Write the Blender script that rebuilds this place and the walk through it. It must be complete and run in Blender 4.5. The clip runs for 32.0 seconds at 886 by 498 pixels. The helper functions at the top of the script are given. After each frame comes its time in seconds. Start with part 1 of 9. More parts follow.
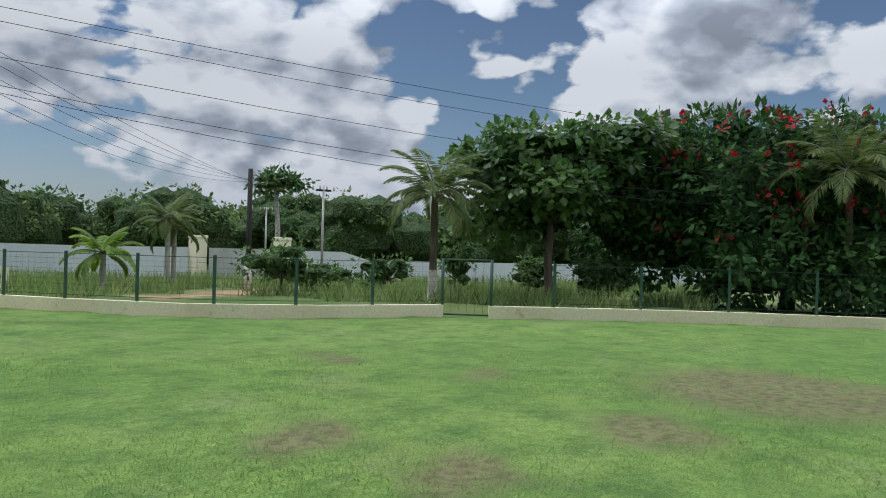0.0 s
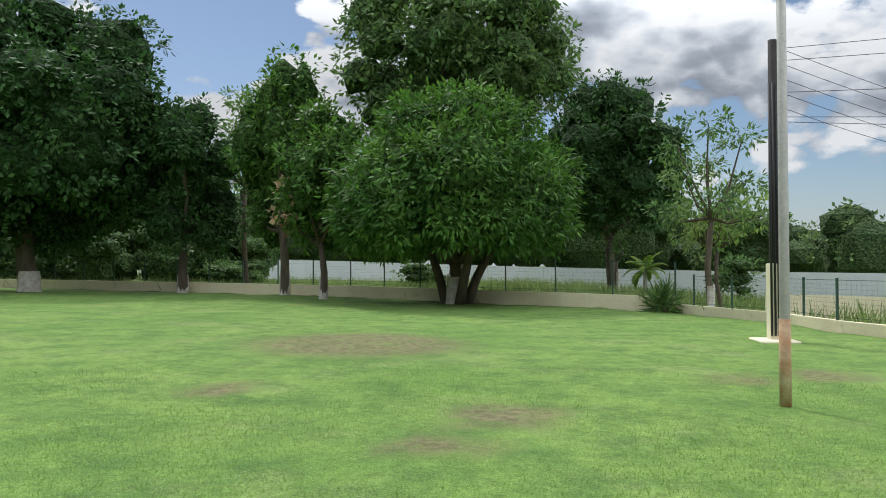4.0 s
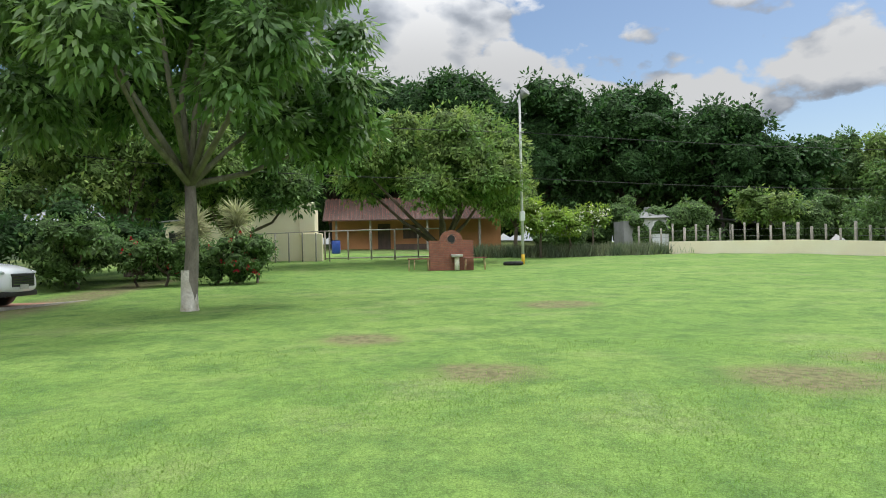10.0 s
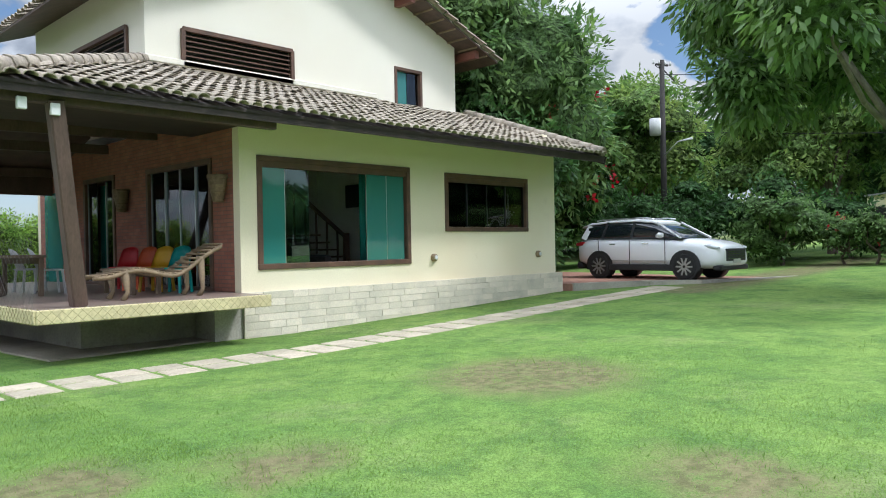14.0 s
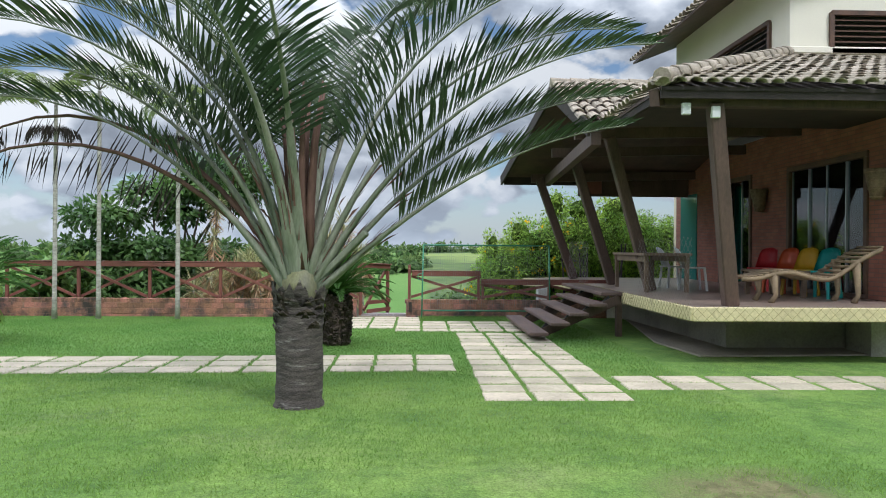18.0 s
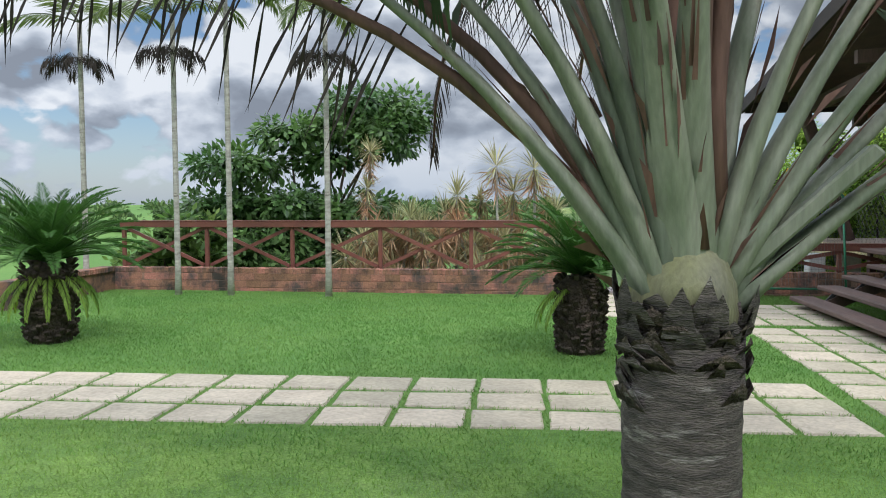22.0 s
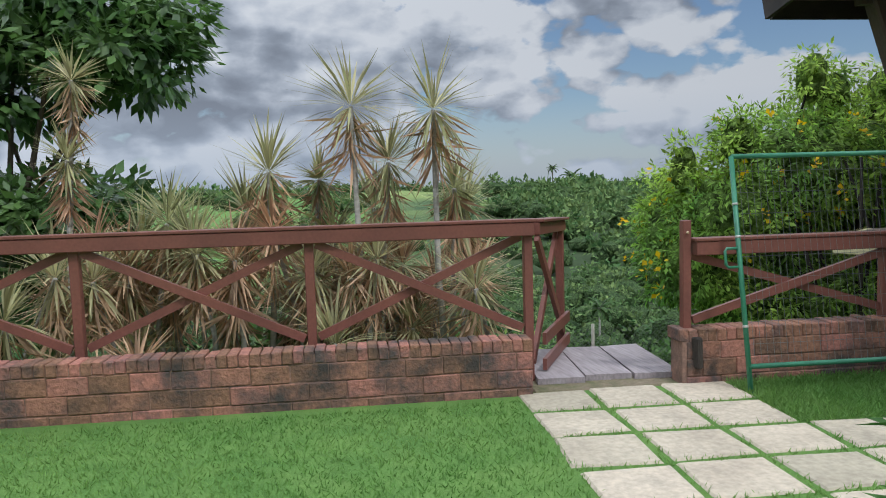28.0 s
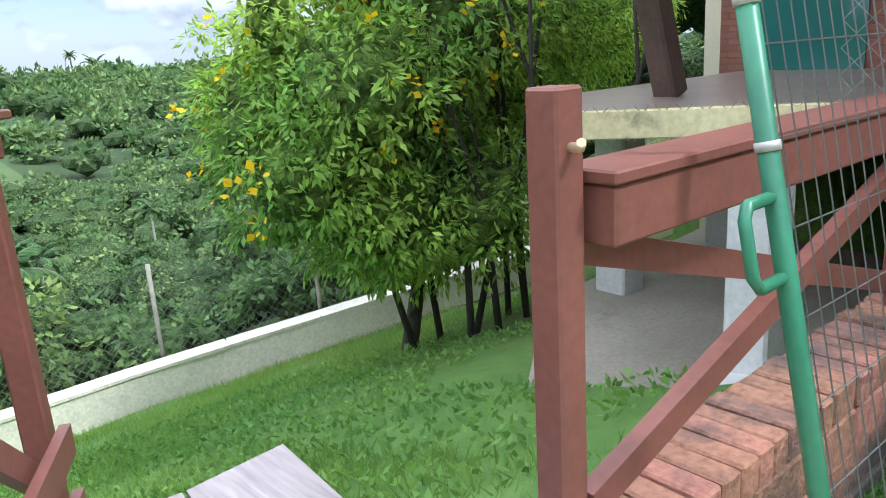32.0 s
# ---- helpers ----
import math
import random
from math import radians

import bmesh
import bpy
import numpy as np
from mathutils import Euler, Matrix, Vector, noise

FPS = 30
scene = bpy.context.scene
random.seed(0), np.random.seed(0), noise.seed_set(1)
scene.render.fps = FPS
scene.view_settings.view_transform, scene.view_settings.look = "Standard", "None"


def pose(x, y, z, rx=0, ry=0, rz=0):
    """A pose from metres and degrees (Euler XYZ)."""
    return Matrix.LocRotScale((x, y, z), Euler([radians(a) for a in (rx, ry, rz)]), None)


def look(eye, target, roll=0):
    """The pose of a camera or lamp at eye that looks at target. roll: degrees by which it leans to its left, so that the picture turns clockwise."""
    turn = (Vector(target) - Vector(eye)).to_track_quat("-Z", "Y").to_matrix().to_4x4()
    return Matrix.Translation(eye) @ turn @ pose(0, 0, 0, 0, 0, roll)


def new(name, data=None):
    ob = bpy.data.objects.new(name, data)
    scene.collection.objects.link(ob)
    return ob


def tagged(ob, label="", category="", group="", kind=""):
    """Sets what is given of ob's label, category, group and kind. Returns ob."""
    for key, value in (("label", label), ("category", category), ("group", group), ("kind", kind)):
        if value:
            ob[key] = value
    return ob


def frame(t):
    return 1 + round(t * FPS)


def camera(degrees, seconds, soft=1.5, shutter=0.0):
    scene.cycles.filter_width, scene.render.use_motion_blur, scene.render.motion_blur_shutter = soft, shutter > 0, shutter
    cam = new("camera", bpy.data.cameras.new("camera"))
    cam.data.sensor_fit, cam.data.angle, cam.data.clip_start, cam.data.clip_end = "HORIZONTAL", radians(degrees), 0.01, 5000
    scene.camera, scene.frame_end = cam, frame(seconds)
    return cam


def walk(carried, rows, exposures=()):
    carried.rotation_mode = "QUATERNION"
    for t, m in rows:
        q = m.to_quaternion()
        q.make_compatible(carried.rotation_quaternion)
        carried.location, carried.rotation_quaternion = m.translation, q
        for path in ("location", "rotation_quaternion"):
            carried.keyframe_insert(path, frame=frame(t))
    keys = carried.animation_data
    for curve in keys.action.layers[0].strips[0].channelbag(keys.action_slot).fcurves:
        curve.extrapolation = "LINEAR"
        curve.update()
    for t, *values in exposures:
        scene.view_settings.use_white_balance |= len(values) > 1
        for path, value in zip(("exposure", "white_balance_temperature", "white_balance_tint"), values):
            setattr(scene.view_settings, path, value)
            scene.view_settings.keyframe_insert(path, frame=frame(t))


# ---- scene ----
cam = camera(61.33, 32.0, soft=1.0)
PATH = [
    (0, 6.994, 11.736, 1.551, -55.31, -0.19, -1.60),
    (0.5, 6.974, 11.751, 1.551, -48.08, -0.63, -1.59),
    (1, 6.949, 11.774, 1.551, -41.08, -0.64, -1.34),
    (1.5, 6.922, 11.800, 1.553, -33.97, -0.43, -0.86),
    (2, 6.892, 11.830, 1.554, -26.47, 0.00, -0.48),
    (2.5, 6.859, 11.857, 1.553, -18.35, 0.53, -0.51),
    (3, 6.818, 11.876, 1.551, -10.29, 1.00, -0.42),
    (3.5, 6.772, 11.891, 1.549, -2.67, 1.23, -0.04),
    (4, 6.734, 11.902, 1.547, 4.92, 1.28, 0.15),
    (4.5, 6.739, 11.893, 1.548, 13.12, 1.42, 0.20),
    (6.5, 6.667, 11.878, 1.550, 41.46, 0.73, 0.51),
    (7, 6.665, 11.876, 1.552, 48.77, 0.80, 0.67),
    (7.5, 6.664, 11.873, 1.552, 55.85, 0.76, 1.19),
    (8, 6.665, 11.867, 1.553, 61.47, 0.72, 1.15),
    (8.5, 6.664, 11.863, 1.553, 67.32, 0.90, 0.63),
    (9, 6.663, 11.859, 1.554, 73.23, 1.08, 0.58),
    (9.5, 6.659, 11.855, 1.556, 78.94, 0.79, 1.11),
    (10, 6.660, 11.831, 1.558, 84.32, 0.42, 1.26),
    (10.5, 6.668, 11.789, 1.558, 90.01, 0.46, 1.29),
    (11, 6.675, 11.740, 1.559, 95.52, 0.66, 0.82),
    (11.5, 6.682, 11.698, 1.559, 101.42, 0.68, 0.48),
    (12, 6.707, 11.653, 1.561, 107.68, 0.59, 0.59),
    (12.5, 6.741, 11.598, 1.559, 114.61, 0.29, 0.54),
    (13, 6.786, 11.547, 1.556, 121.21, -0.07, 0.64),
    (13.5, 6.821, 11.521, 1.554, 127.88, -0.23, 1.05),
    (14, 6.848, 11.495, 1.552, 134.06, -0.31, 1.05),
    (14.5, 6.859, 11.469, 1.551, 142.12, -0.24, 0.60),
    (15, 6.868, 11.443, 1.557, 151.56, -0.21, 0.54),
    (15.5, 6.883, 11.427, 1.555, 160.11, 0.09, 0.75),
    (17.5, 7.124, 11.280, 1.558, 177.95, -0.09, -0.94),
    (18, 7.281, 10.961, 1.565, 178.17, -0.04, -0.41),
    (18.5, 7.430, 10.563, 1.557, 177.96, 0.33, -0.23),
    (19, 7.613, 10.069, 1.562, 178.96, 0.26, -0.40),
    (19.5, 7.833, 9.538, 1.566, 179.60, 0.12, 0.01),
    (20, 8.083, 8.961, 1.545, 180.73, -1.20, -0.67),
    (20.5, 8.364, 8.340, 1.543, 182.21, -1.99, -0.86),
    (21, 8.607, 7.732, 1.528, 184.43, -1.82, -0.45),
    (21.5, 8.811, 7.122, 1.523, 186.53, -2.69, -0.12),
    (22, 9.018, 6.538, 1.527, 187.51, -3.51, 0.17),
    (22.5, 9.258, 5.928, 1.541, 187.79, -3.65, 0.17),
    (23, 9.423, 5.289, 1.535, 186.49, -5.07, -1.12),
    (23.5, 9.539, 4.690, 1.524, 185.54, -5.68, -1.75),
    (24, 9.648, 4.068, 1.509, 184.63, -6.14, -1.14),
    (24.5, 9.747, 3.416, 1.507, 184.24, -5.32, -0.96),
    (26.5, 10.120, 0.934, 1.511, 181.99, -5.72, 0.03),
    (27, 10.083, 0.302, 1.512, 183.03, -5.93, 0.78),
    (27.5, 10.026, -0.294, 1.517, 178.89, -4.83, 1.14),
    (28, 9.899, -0.879, 1.493, 173.04, -4.88, 1.61),
    (28.5, 9.741, -1.479, 1.478, 168.40, -5.89, 1.73),
    (29, 9.540, -2.047, 1.465, 164.71, -6.42, 0.74),
    (29.5, 9.309, -2.581, 1.454, 162.64, -6.50, -0.41),
    (30, 9.092, -3.084, 1.432, 161.78, -7.49, -0.32),
    (30.5, 8.846, -3.634, 1.401, 159.64, -8.71, 0.05),
    (31, 8.668, -4.213, 1.376, 156.00, -10.37, 1.14),
    (31.5, 8.506, -4.759, 1.308, 150.63, -12.44, 1.79),
    (32, 8.377, -5.300, 1.256, 138.95, -15.07, 3.54),
]
walk(cam, [(t, pose(x, y, z, 90 + tilt, lean, turn)) for t, x, y, z, turn, tilt, lean in PATH],
     exposures=[(0.0, -0.40, 5900, 10), (3.0, -0.24, 6050, 10), (4.0, 0.0, 6200, 10), (7.0, 0.24, 6400, 10), (9.0, 0.22, 6350, 10), (11.0, 0.40, 6250, 10), (13.0, 0.50, 5850, 10), (15.5, 0.33, 5800, 10), (19.0, 0.14, 5950, 10), (22.0, 0.08, 5950, 10), (24.0, -0.12, 5900, 10), (28.0, -0.14, 5850, 10), (30.0, 0.12, 5850, 10), (31.0, 0.36, 5900, 10), (32.0, 0.88, 5700, 10)])

# ---- world and sun ----
SUN_EL, SUN_AZ = radians(54), radians(325)      # azimuth counted clockwise from +y
sun_way = Vector((math.sin(SUN_AZ) * math.cos(SUN_EL), math.cos(SUN_AZ) * math.cos(SUN_EL), math.sin(SUN_EL)))
sun = new("sun", bpy.data.lights.new("sun", "SUN"))
sun.data.energy, sun.data.angle, sun.data.color = 2.1, radians(8), (1.0, 0.965, 0.91)
sun.matrix_world = look((0, 0, 60), Vector((0, 0, 60)) - sun_way)

world = bpy.data.worlds.new("sky")
scene.world = world
world.use_nodes = True
wn, wl = world.node_tree.nodes, world.node_tree.links
wn.clear()


def wnode(kind, **values):
    n = wn.new(kind)
    for key, value in values.items():
        n.inputs[key].default_value = value
    return n


def wmath(op, a, b=None, clamp=False):
    n = wn.new("ShaderNodeMath")
    n.operation, n.use_clamp = op, clamp
    for i, v in enumerate((a, b)):
        if v is None:
            continue
        if isinstance(v, (int, float)):
            n.inputs[i].default_value = v
        else:
            wl.new(v, n.inputs[i])
    return n.outputs[0]


def wramp(fac, stops):
    n = wn.new("ShaderNodeValToRGB")
    while len(n.color_ramp.elements) < len(stops):
        n.color_ramp.elements.new(0.5)
    for el, (p, c) in zip(n.color_ramp.elements, stops):
        el.position, el.color = p, (*c, 1)
    wl.new(fac, n.inputs[0])
    return n.outputs[0]


sky = wn.new("ShaderNodeTexSky")
sky.sky_type, sky.sun_disc = "NISHITA", False
sky.sun_elevation, sky.sun_rotation = SUN_EL, SUN_AZ
sky.air_density, sky.dust_density, sky.ozone_density = 1.0, 0.6, 1.6
coord = wn.new("ShaderNodeTexCoord")
sep = wn.new("ShaderNodeSeparateXYZ")
wl.new(coord.outputs["Generated"], sep.inputs[0])
rise = wmath("MAXIMUM", sep.outputs[2], 0.0)


def wvec(op, a, b):
    n = wn.new("ShaderNodeVectorMath")
    n.operation = op
    for i, v in enumerate((a, b)):
        if isinstance(v, tuple):
            n.inputs[i].default_value = v
        else:
            wl.new(v, n.inputs[i])
    return n.outputs[0]


def sky_noise(way, scale, detail, rough):
    n = wnode("ShaderNodeTexNoise", Scale=scale, Detail=detail, Roughness=rough, Distortion=0.0)
    wl.new(way, n.inputs["Vector"])
    return n.outputs["Fac"]


def puff(way, scale):
    """Rounded knobs: high in the middle of each cell."""
    n = wnode("ShaderNodeTexVoronoi", Scale=scale)
    wl.new(way, n.inputs["Vector"])
    return wmath("SUBTRACT", 0.42, n.outputs["Distance"])


def cloud_mass(lift):
    """Banks of cumulus with cauliflower knobs of two sizes; lift is a step towards the sun."""
    way = wvec("MULTIPLY_ADD", coord.outputs["Generated"], (1.0, 1.0, 1.75))
    way.node.inputs[2].default_value = (3.1 + lift * sun_way.x, 1.7 + lift * sun_way.y, 0.4 + lift * 1.5)
    stir = wn.new("ShaderNodeTexNoise")
    stir.inputs["Scale"].default_value, stir.inputs["Detail"].default_value = 7.0, 3.0
    wl.new(way, stir.inputs["Vector"])
    bent = wvec("ADD", way, wvec("MULTIPLY", wvec("SUBTRACT", stir.outputs["Color"], (0.5, 0.5, 0.5)), (0.16, 0.16, 0.12)))
    knobs = wmath("ADD", wmath("MULTIPLY", puff(bent, 9.0), 0.20), wmath("MULTIPLY", puff(bent, 21.0), 0.11))
    return wmath("ADD", sky_noise(way, 3.2, 9.0, 0.56), knobs)


puffs, puffs_sun = cloud_mass(0.0), cloud_mass(0.055)
bias = wmath("ADD", puffs, wmath("MULTIPLY", sep.outputs[0], 0.028))     # fewer clouds to the west
cover = wramp(bias, [(0.410, (0, 0, 0)), (0.450, (1, 1, 1))])
lit_side = wmath("MULTIPLY", wmath("SUBTRACT", puffs, puffs_sun), 4.6)
under = wmath("ADD", 0.75, wmath("MULTIPLY", rise, 4.0))
thick = wmath("MULTIPLY", wmath("MULTIPLY", wmath("SUBTRACT", puffs, 0.50), 2.1, clamp=True), under)
tone = wmath("ADD", wmath("SUBTRACT", 0.72, thick), lit_side, clamp=True)
tint = wramp(tone, [(0.0, (0.36, 0.39, 0.44)), (0.35, (0.52, 0.56, 0.62)), (0.66, (0.84, 0.87, 0.91)), (0.92, (1.10, 1.10, 1.09))])
swell = wn.new("ShaderNodeMapRange")
swell.interpolation_type = "SMOOTHSTEP"
for key, value in (("From Min", 0.22), ("From Max", 0.58), ("To Min", 0.68), ("To Max", 2.5)):
    swell.inputs[key].default_value = value
wl.new(rise, swell.inputs["Value"])
dome = swell.outputs[0]
sky_bg = wnode("ShaderNodeBackground", Strength=0.086)
wl.new(sky.outputs[0], sky_bg.inputs[0])
cloud_bg = wnode("ShaderNodeBackground")
wl.new(tint, cloud_bg.inputs[0])
east = wmath("ADD", 1.0, wmath("MULTIPLY", sep.outputs[0], 0.28))
wl.new(wmath("MULTIPLY", wmath("MULTIPLY", dome, 0.94), east), cloud_bg.inputs[1])
haze = wmath("SUBTRACT", 1.0, wmath("MULTIPLY", rise, 9.0, clamp=True))
haze_bg = wnode("ShaderNodeBackground", Color=(0.66, 0.74, 0.84, 1), Strength=0.66)
mix_a = wn.new("ShaderNodeMixShader")
wl.new(cover, mix_a.inputs[0])
wl.new(sky_bg.outputs[0], mix_a.inputs[1])
wl.new(cloud_bg.outputs[0], mix_a.inputs[2])
mix_b = wn.new("ShaderNodeMixShader")
wl.new(wmath("MULTIPLY", haze, 0.7), mix_b.inputs[0])
wl.new(mix_a.outputs[0], mix_b.inputs[1])
wl.new(haze_bg.outputs[0], mix_b.inputs[2])
world_out = wn.new("ShaderNodeOutputWorld")
wl.new(mix_b.outputs[0], world_out.inputs[0])
scene.view_settings.exposure = 0.0

# ---- materials ----
def material(name, base, other=None, rough=0.8, scale=6.0, fine=60.0, amount=0.5, bump=0.3, depth=0.01, metal=0.0,
             island=0.0, objrand=0.0, stretch=(1, 1, 1), spots=None, spec=0.4, world=False):
    """Two-scale procedural surface: base and other mixed by a broad noise, darkened by a fine one, with relief."""
    m = bpy.data.materials.new(name)
    m.use_nodes = True
    n, l = m.node_tree.nodes, m.node_tree.links
    b = n["Principled BSDF"]
    other = other or tuple(c * 0.7 for c in base)
    tc, mp = n.new("ShaderNodeTexCoord"), n.new("ShaderNodeMapping")
    mp.inputs["Scale"].default_value = stretch
    l.new(n.new("ShaderNodeNewGeometry").outputs["Position"] if world else tc.outputs["Object"], mp.inputs["Vector"])
    broad, small = n.new("ShaderNodeTexNoise"), n.new("ShaderNodeTexNoise")
    for t, s, d in ((broad, scale, 5), (small, fine, 4)):
        t.inputs["Scale"].default_value, t.inputs["Detail"].default_value = s, d
        l.new(mp.outputs[0], t.inputs["Vector"])
    ramp = n.new("ShaderNodeMapRange")
    ramp.inputs["From Min"].default_value, ramp.inputs["From Max"].default_value = 0.35, 0.68
    l.new(broad.outputs["Fac"], ramp.inputs["Value"])
    mix = n.new("ShaderNodeMixRGB")
    mix.inputs[1].default_value, mix.inputs[2].default_value = (*base, 1), (*other, 1)
    l.new(ramp.outputs[0], mix.inputs[0])
    dark = n.new("ShaderNodeMixRGB")
    dark.blend_type = "MULTIPLY"
    dark.inputs[0].default_value = amount
    fr = n.new("ShaderNodeMapRange")
    fr.inputs["From Min"].default_value, fr.inputs["From Max"].default_value = 0.25, 0.7
    fr.inputs["To Min"].default_value, fr.inputs["To Max"].default_value = 0.45, 1.15
    l.new(small.outputs["Fac"], fr.inputs["Value"])
    l.new(mix.outputs[0], dark.inputs[1])
    l.new(fr.outputs[0], dark.inputs[2])
    last = dark.outputs[0]
    if spots:
        colour, low, high, size = spots
        t = n.new("ShaderNodeTexNoise")
        t.inputs["Scale"].default_value, t.inputs["Detail"].default_value, t.inputs["Roughness"].default_value = size, 8, 0.7
        l.new(mp.outputs[0], t.inputs["Vector"])
        r = n.new("ShaderNodeMapRange")
        r.inputs["From Min"].default_value, r.inputs["From Max"].default_value = low, high
        l.new(t.outputs["Fac"], r.inputs["Value"])
        s = n.new("ShaderNodeMixRGB")
        s.inputs[2].default_value = (*colour, 1)
        l.new(r.outputs[0], s.inputs[0])
        l.new(last, s.inputs[1])
        last = s.outputs[0]
    for kind, k in (("island", island), ("object", objrand)):
        if not k:
            continue
        src = n.new("ShaderNodeNewGeometry").outputs["Random Per Island"] if kind == "island" else n.new("ShaderNodeObjectInfo").outputs["Random"]
        hsv, r = n.new("ShaderNodeHueSaturation"), n.new("ShaderNodeMapRange")
        r.inputs["To Min"].default_value, r.inputs["To Max"].default_value = 1 - k, 1 + k
        l.new(src, r.inputs["Value"])
        l.new(r.outputs[0], hsv.inputs["Value"])
        r2 = n.new("ShaderNodeMapRange")
        r2.inputs["To Min"].default_value, r2.inputs["To Max"].default_value = 0.5 + 0.05 * k, 0.5 - 0.05 * k
        l.new(src, r2.inputs["Value"])
        l.new(r2.outputs[0], hsv.inputs["Hue"])
        l.new(last, hsv.inputs["Color"])
        last = hsv.outputs[0]
    l.new(last, b.inputs["Base Color"])
    b.inputs["Roughness"].default_value, b.inputs["Metallic"].default_value = rough, metal
    b.inputs["Specular IOR Level"].default_value = spec
    if bump:
        bp, add = n.new("ShaderNodeBump"), n.new("ShaderNodeMath")
        add.operation = "ADD"
        l.new(small.outputs["Fac"], add.inputs[0])
        l.new(broad.outputs["Fac"], add.inputs[1])
        l.new(add.outputs[0], bp.inputs["Height"])
        bp.inputs["Strength"].default_value, bp.inputs["Distance"].default_value = bump, depth
        l.new(bp.outputs[0], b.inputs["Normal"])
    return m


def leaf_material(name, base, other, vary=0.35, through_light=0.35, rough=0.5, sheen=0.15, patch=0.7):
    """Leaves: each leaf its own shade, some light coming through."""
    m = bpy.data.materials.new(name)
    m.use_nodes = True
    n, l = m.node_tree.nodes, m.node_tree.links
    b, out = n["Principled BSDF"], n["Material Output"]
    geo = n.new("ShaderNodeNewGeometry")
    tc, noise_n = n.new("ShaderNodeTexCoord"), n.new("ShaderNodeTexNoise")
    noise_n.inputs["Scale"].default_value, noise_n.inputs["Detail"].default_value = patch, 4
    l.new(tc.outputs["Object"], noise_n.inputs["Vector"])
    r0 = n.new("ShaderNodeMapRange")
    r0.inputs["From Min"].default_value, r0.inputs["From Max"].default_value = 0.35, 0.65
    l.new(noise_n.outputs["Fac"], r0.inputs["Value"])
    mix = n.new("ShaderNodeMixRGB")
    mix.inputs[1].default_value, mix.inputs[2].default_value = (*base, 1), (*other, 1)
    l.new(r0.outputs[0], mix.inputs[0])
    hsv, r = n.new("ShaderNodeHueSaturation"), n.new("ShaderNodeMapRange")
    r.inputs["To Min"].default_value, r.inputs["To Max"].default_value = 1 - vary, 1 + vary
    l.new(geo.outputs["Random Per Island"], r.inputs["Value"])
    l.new(r.outputs[0], hsv.inputs["Value"])
    l.new(mix.outputs[0], hsv.inputs["Color"])
    l.new(hsv.outputs[0], b.inputs["Base Color"])
    b.inputs["Roughness"].default_value, b.inputs["Specular IOR Level"].default_value = rough, sheen
    tr, ms = n.new("ShaderNodeBsdfTranslucent"), n.new("ShaderNodeMixShader")
    lift = n.new("ShaderNodeHueSaturation")
    lift.inputs["Value"].default_value, lift.inputs["Saturation"].default_value = 1.5, 1.1
    l.new(hsv.outputs[0], lift.inputs["Color"])
    l.new(lift.outputs[0], tr.inputs["Color"])
    ms.inputs[0].default_value = through_light
    l.new(b.outputs[0], ms.inputs[1])
    l.new(tr.outputs[0], ms.inputs[2])
    l.new(ms.outputs[0], out.inputs["Surface"])
    return m


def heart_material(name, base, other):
    """The dense leafage inside a crown, with deep relief: leaf-sized flecks, the dark ones painted as shade between
    leaves.
    """
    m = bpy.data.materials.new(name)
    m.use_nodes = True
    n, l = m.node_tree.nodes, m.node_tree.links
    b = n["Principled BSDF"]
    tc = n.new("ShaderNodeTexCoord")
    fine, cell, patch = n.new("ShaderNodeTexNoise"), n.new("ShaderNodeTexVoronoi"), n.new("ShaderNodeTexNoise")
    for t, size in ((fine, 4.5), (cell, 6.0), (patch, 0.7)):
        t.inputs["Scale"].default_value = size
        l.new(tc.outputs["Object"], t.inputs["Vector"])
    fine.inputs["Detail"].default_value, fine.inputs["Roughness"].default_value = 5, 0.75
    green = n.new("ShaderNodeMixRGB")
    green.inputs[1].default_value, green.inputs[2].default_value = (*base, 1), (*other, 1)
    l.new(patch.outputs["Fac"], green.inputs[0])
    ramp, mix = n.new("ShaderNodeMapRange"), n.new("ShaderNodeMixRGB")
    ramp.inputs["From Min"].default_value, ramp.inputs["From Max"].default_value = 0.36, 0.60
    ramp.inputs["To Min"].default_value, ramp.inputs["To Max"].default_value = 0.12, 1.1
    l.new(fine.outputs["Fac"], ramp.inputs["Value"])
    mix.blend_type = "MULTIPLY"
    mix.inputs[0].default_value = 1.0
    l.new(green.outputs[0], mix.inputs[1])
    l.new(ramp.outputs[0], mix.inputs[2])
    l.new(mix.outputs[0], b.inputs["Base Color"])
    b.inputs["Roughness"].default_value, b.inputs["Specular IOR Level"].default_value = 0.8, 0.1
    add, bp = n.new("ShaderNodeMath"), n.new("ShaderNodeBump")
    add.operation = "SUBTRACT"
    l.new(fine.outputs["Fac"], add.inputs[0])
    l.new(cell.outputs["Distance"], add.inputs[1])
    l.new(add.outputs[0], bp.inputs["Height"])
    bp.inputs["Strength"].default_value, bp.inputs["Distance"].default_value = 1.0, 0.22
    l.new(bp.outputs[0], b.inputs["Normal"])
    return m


def plain(name, base, rough=0.5, metal=0.0, spec=0.5, coat=0.0):
    m = bpy.data.materials.new(name)
    m.use_nodes = True
    b = m.node_tree.nodes["Principled BSDF"]
    b.inputs["Base Color"].default_value = (*base, 1)
    b.inputs["Roughness"].default_value, b.inputs["Metallic"].default_value = rough, metal
    b.inputs["Specular IOR Level"].default_value, b.inputs["Coat Weight"].default_value = spec, coat
    return m


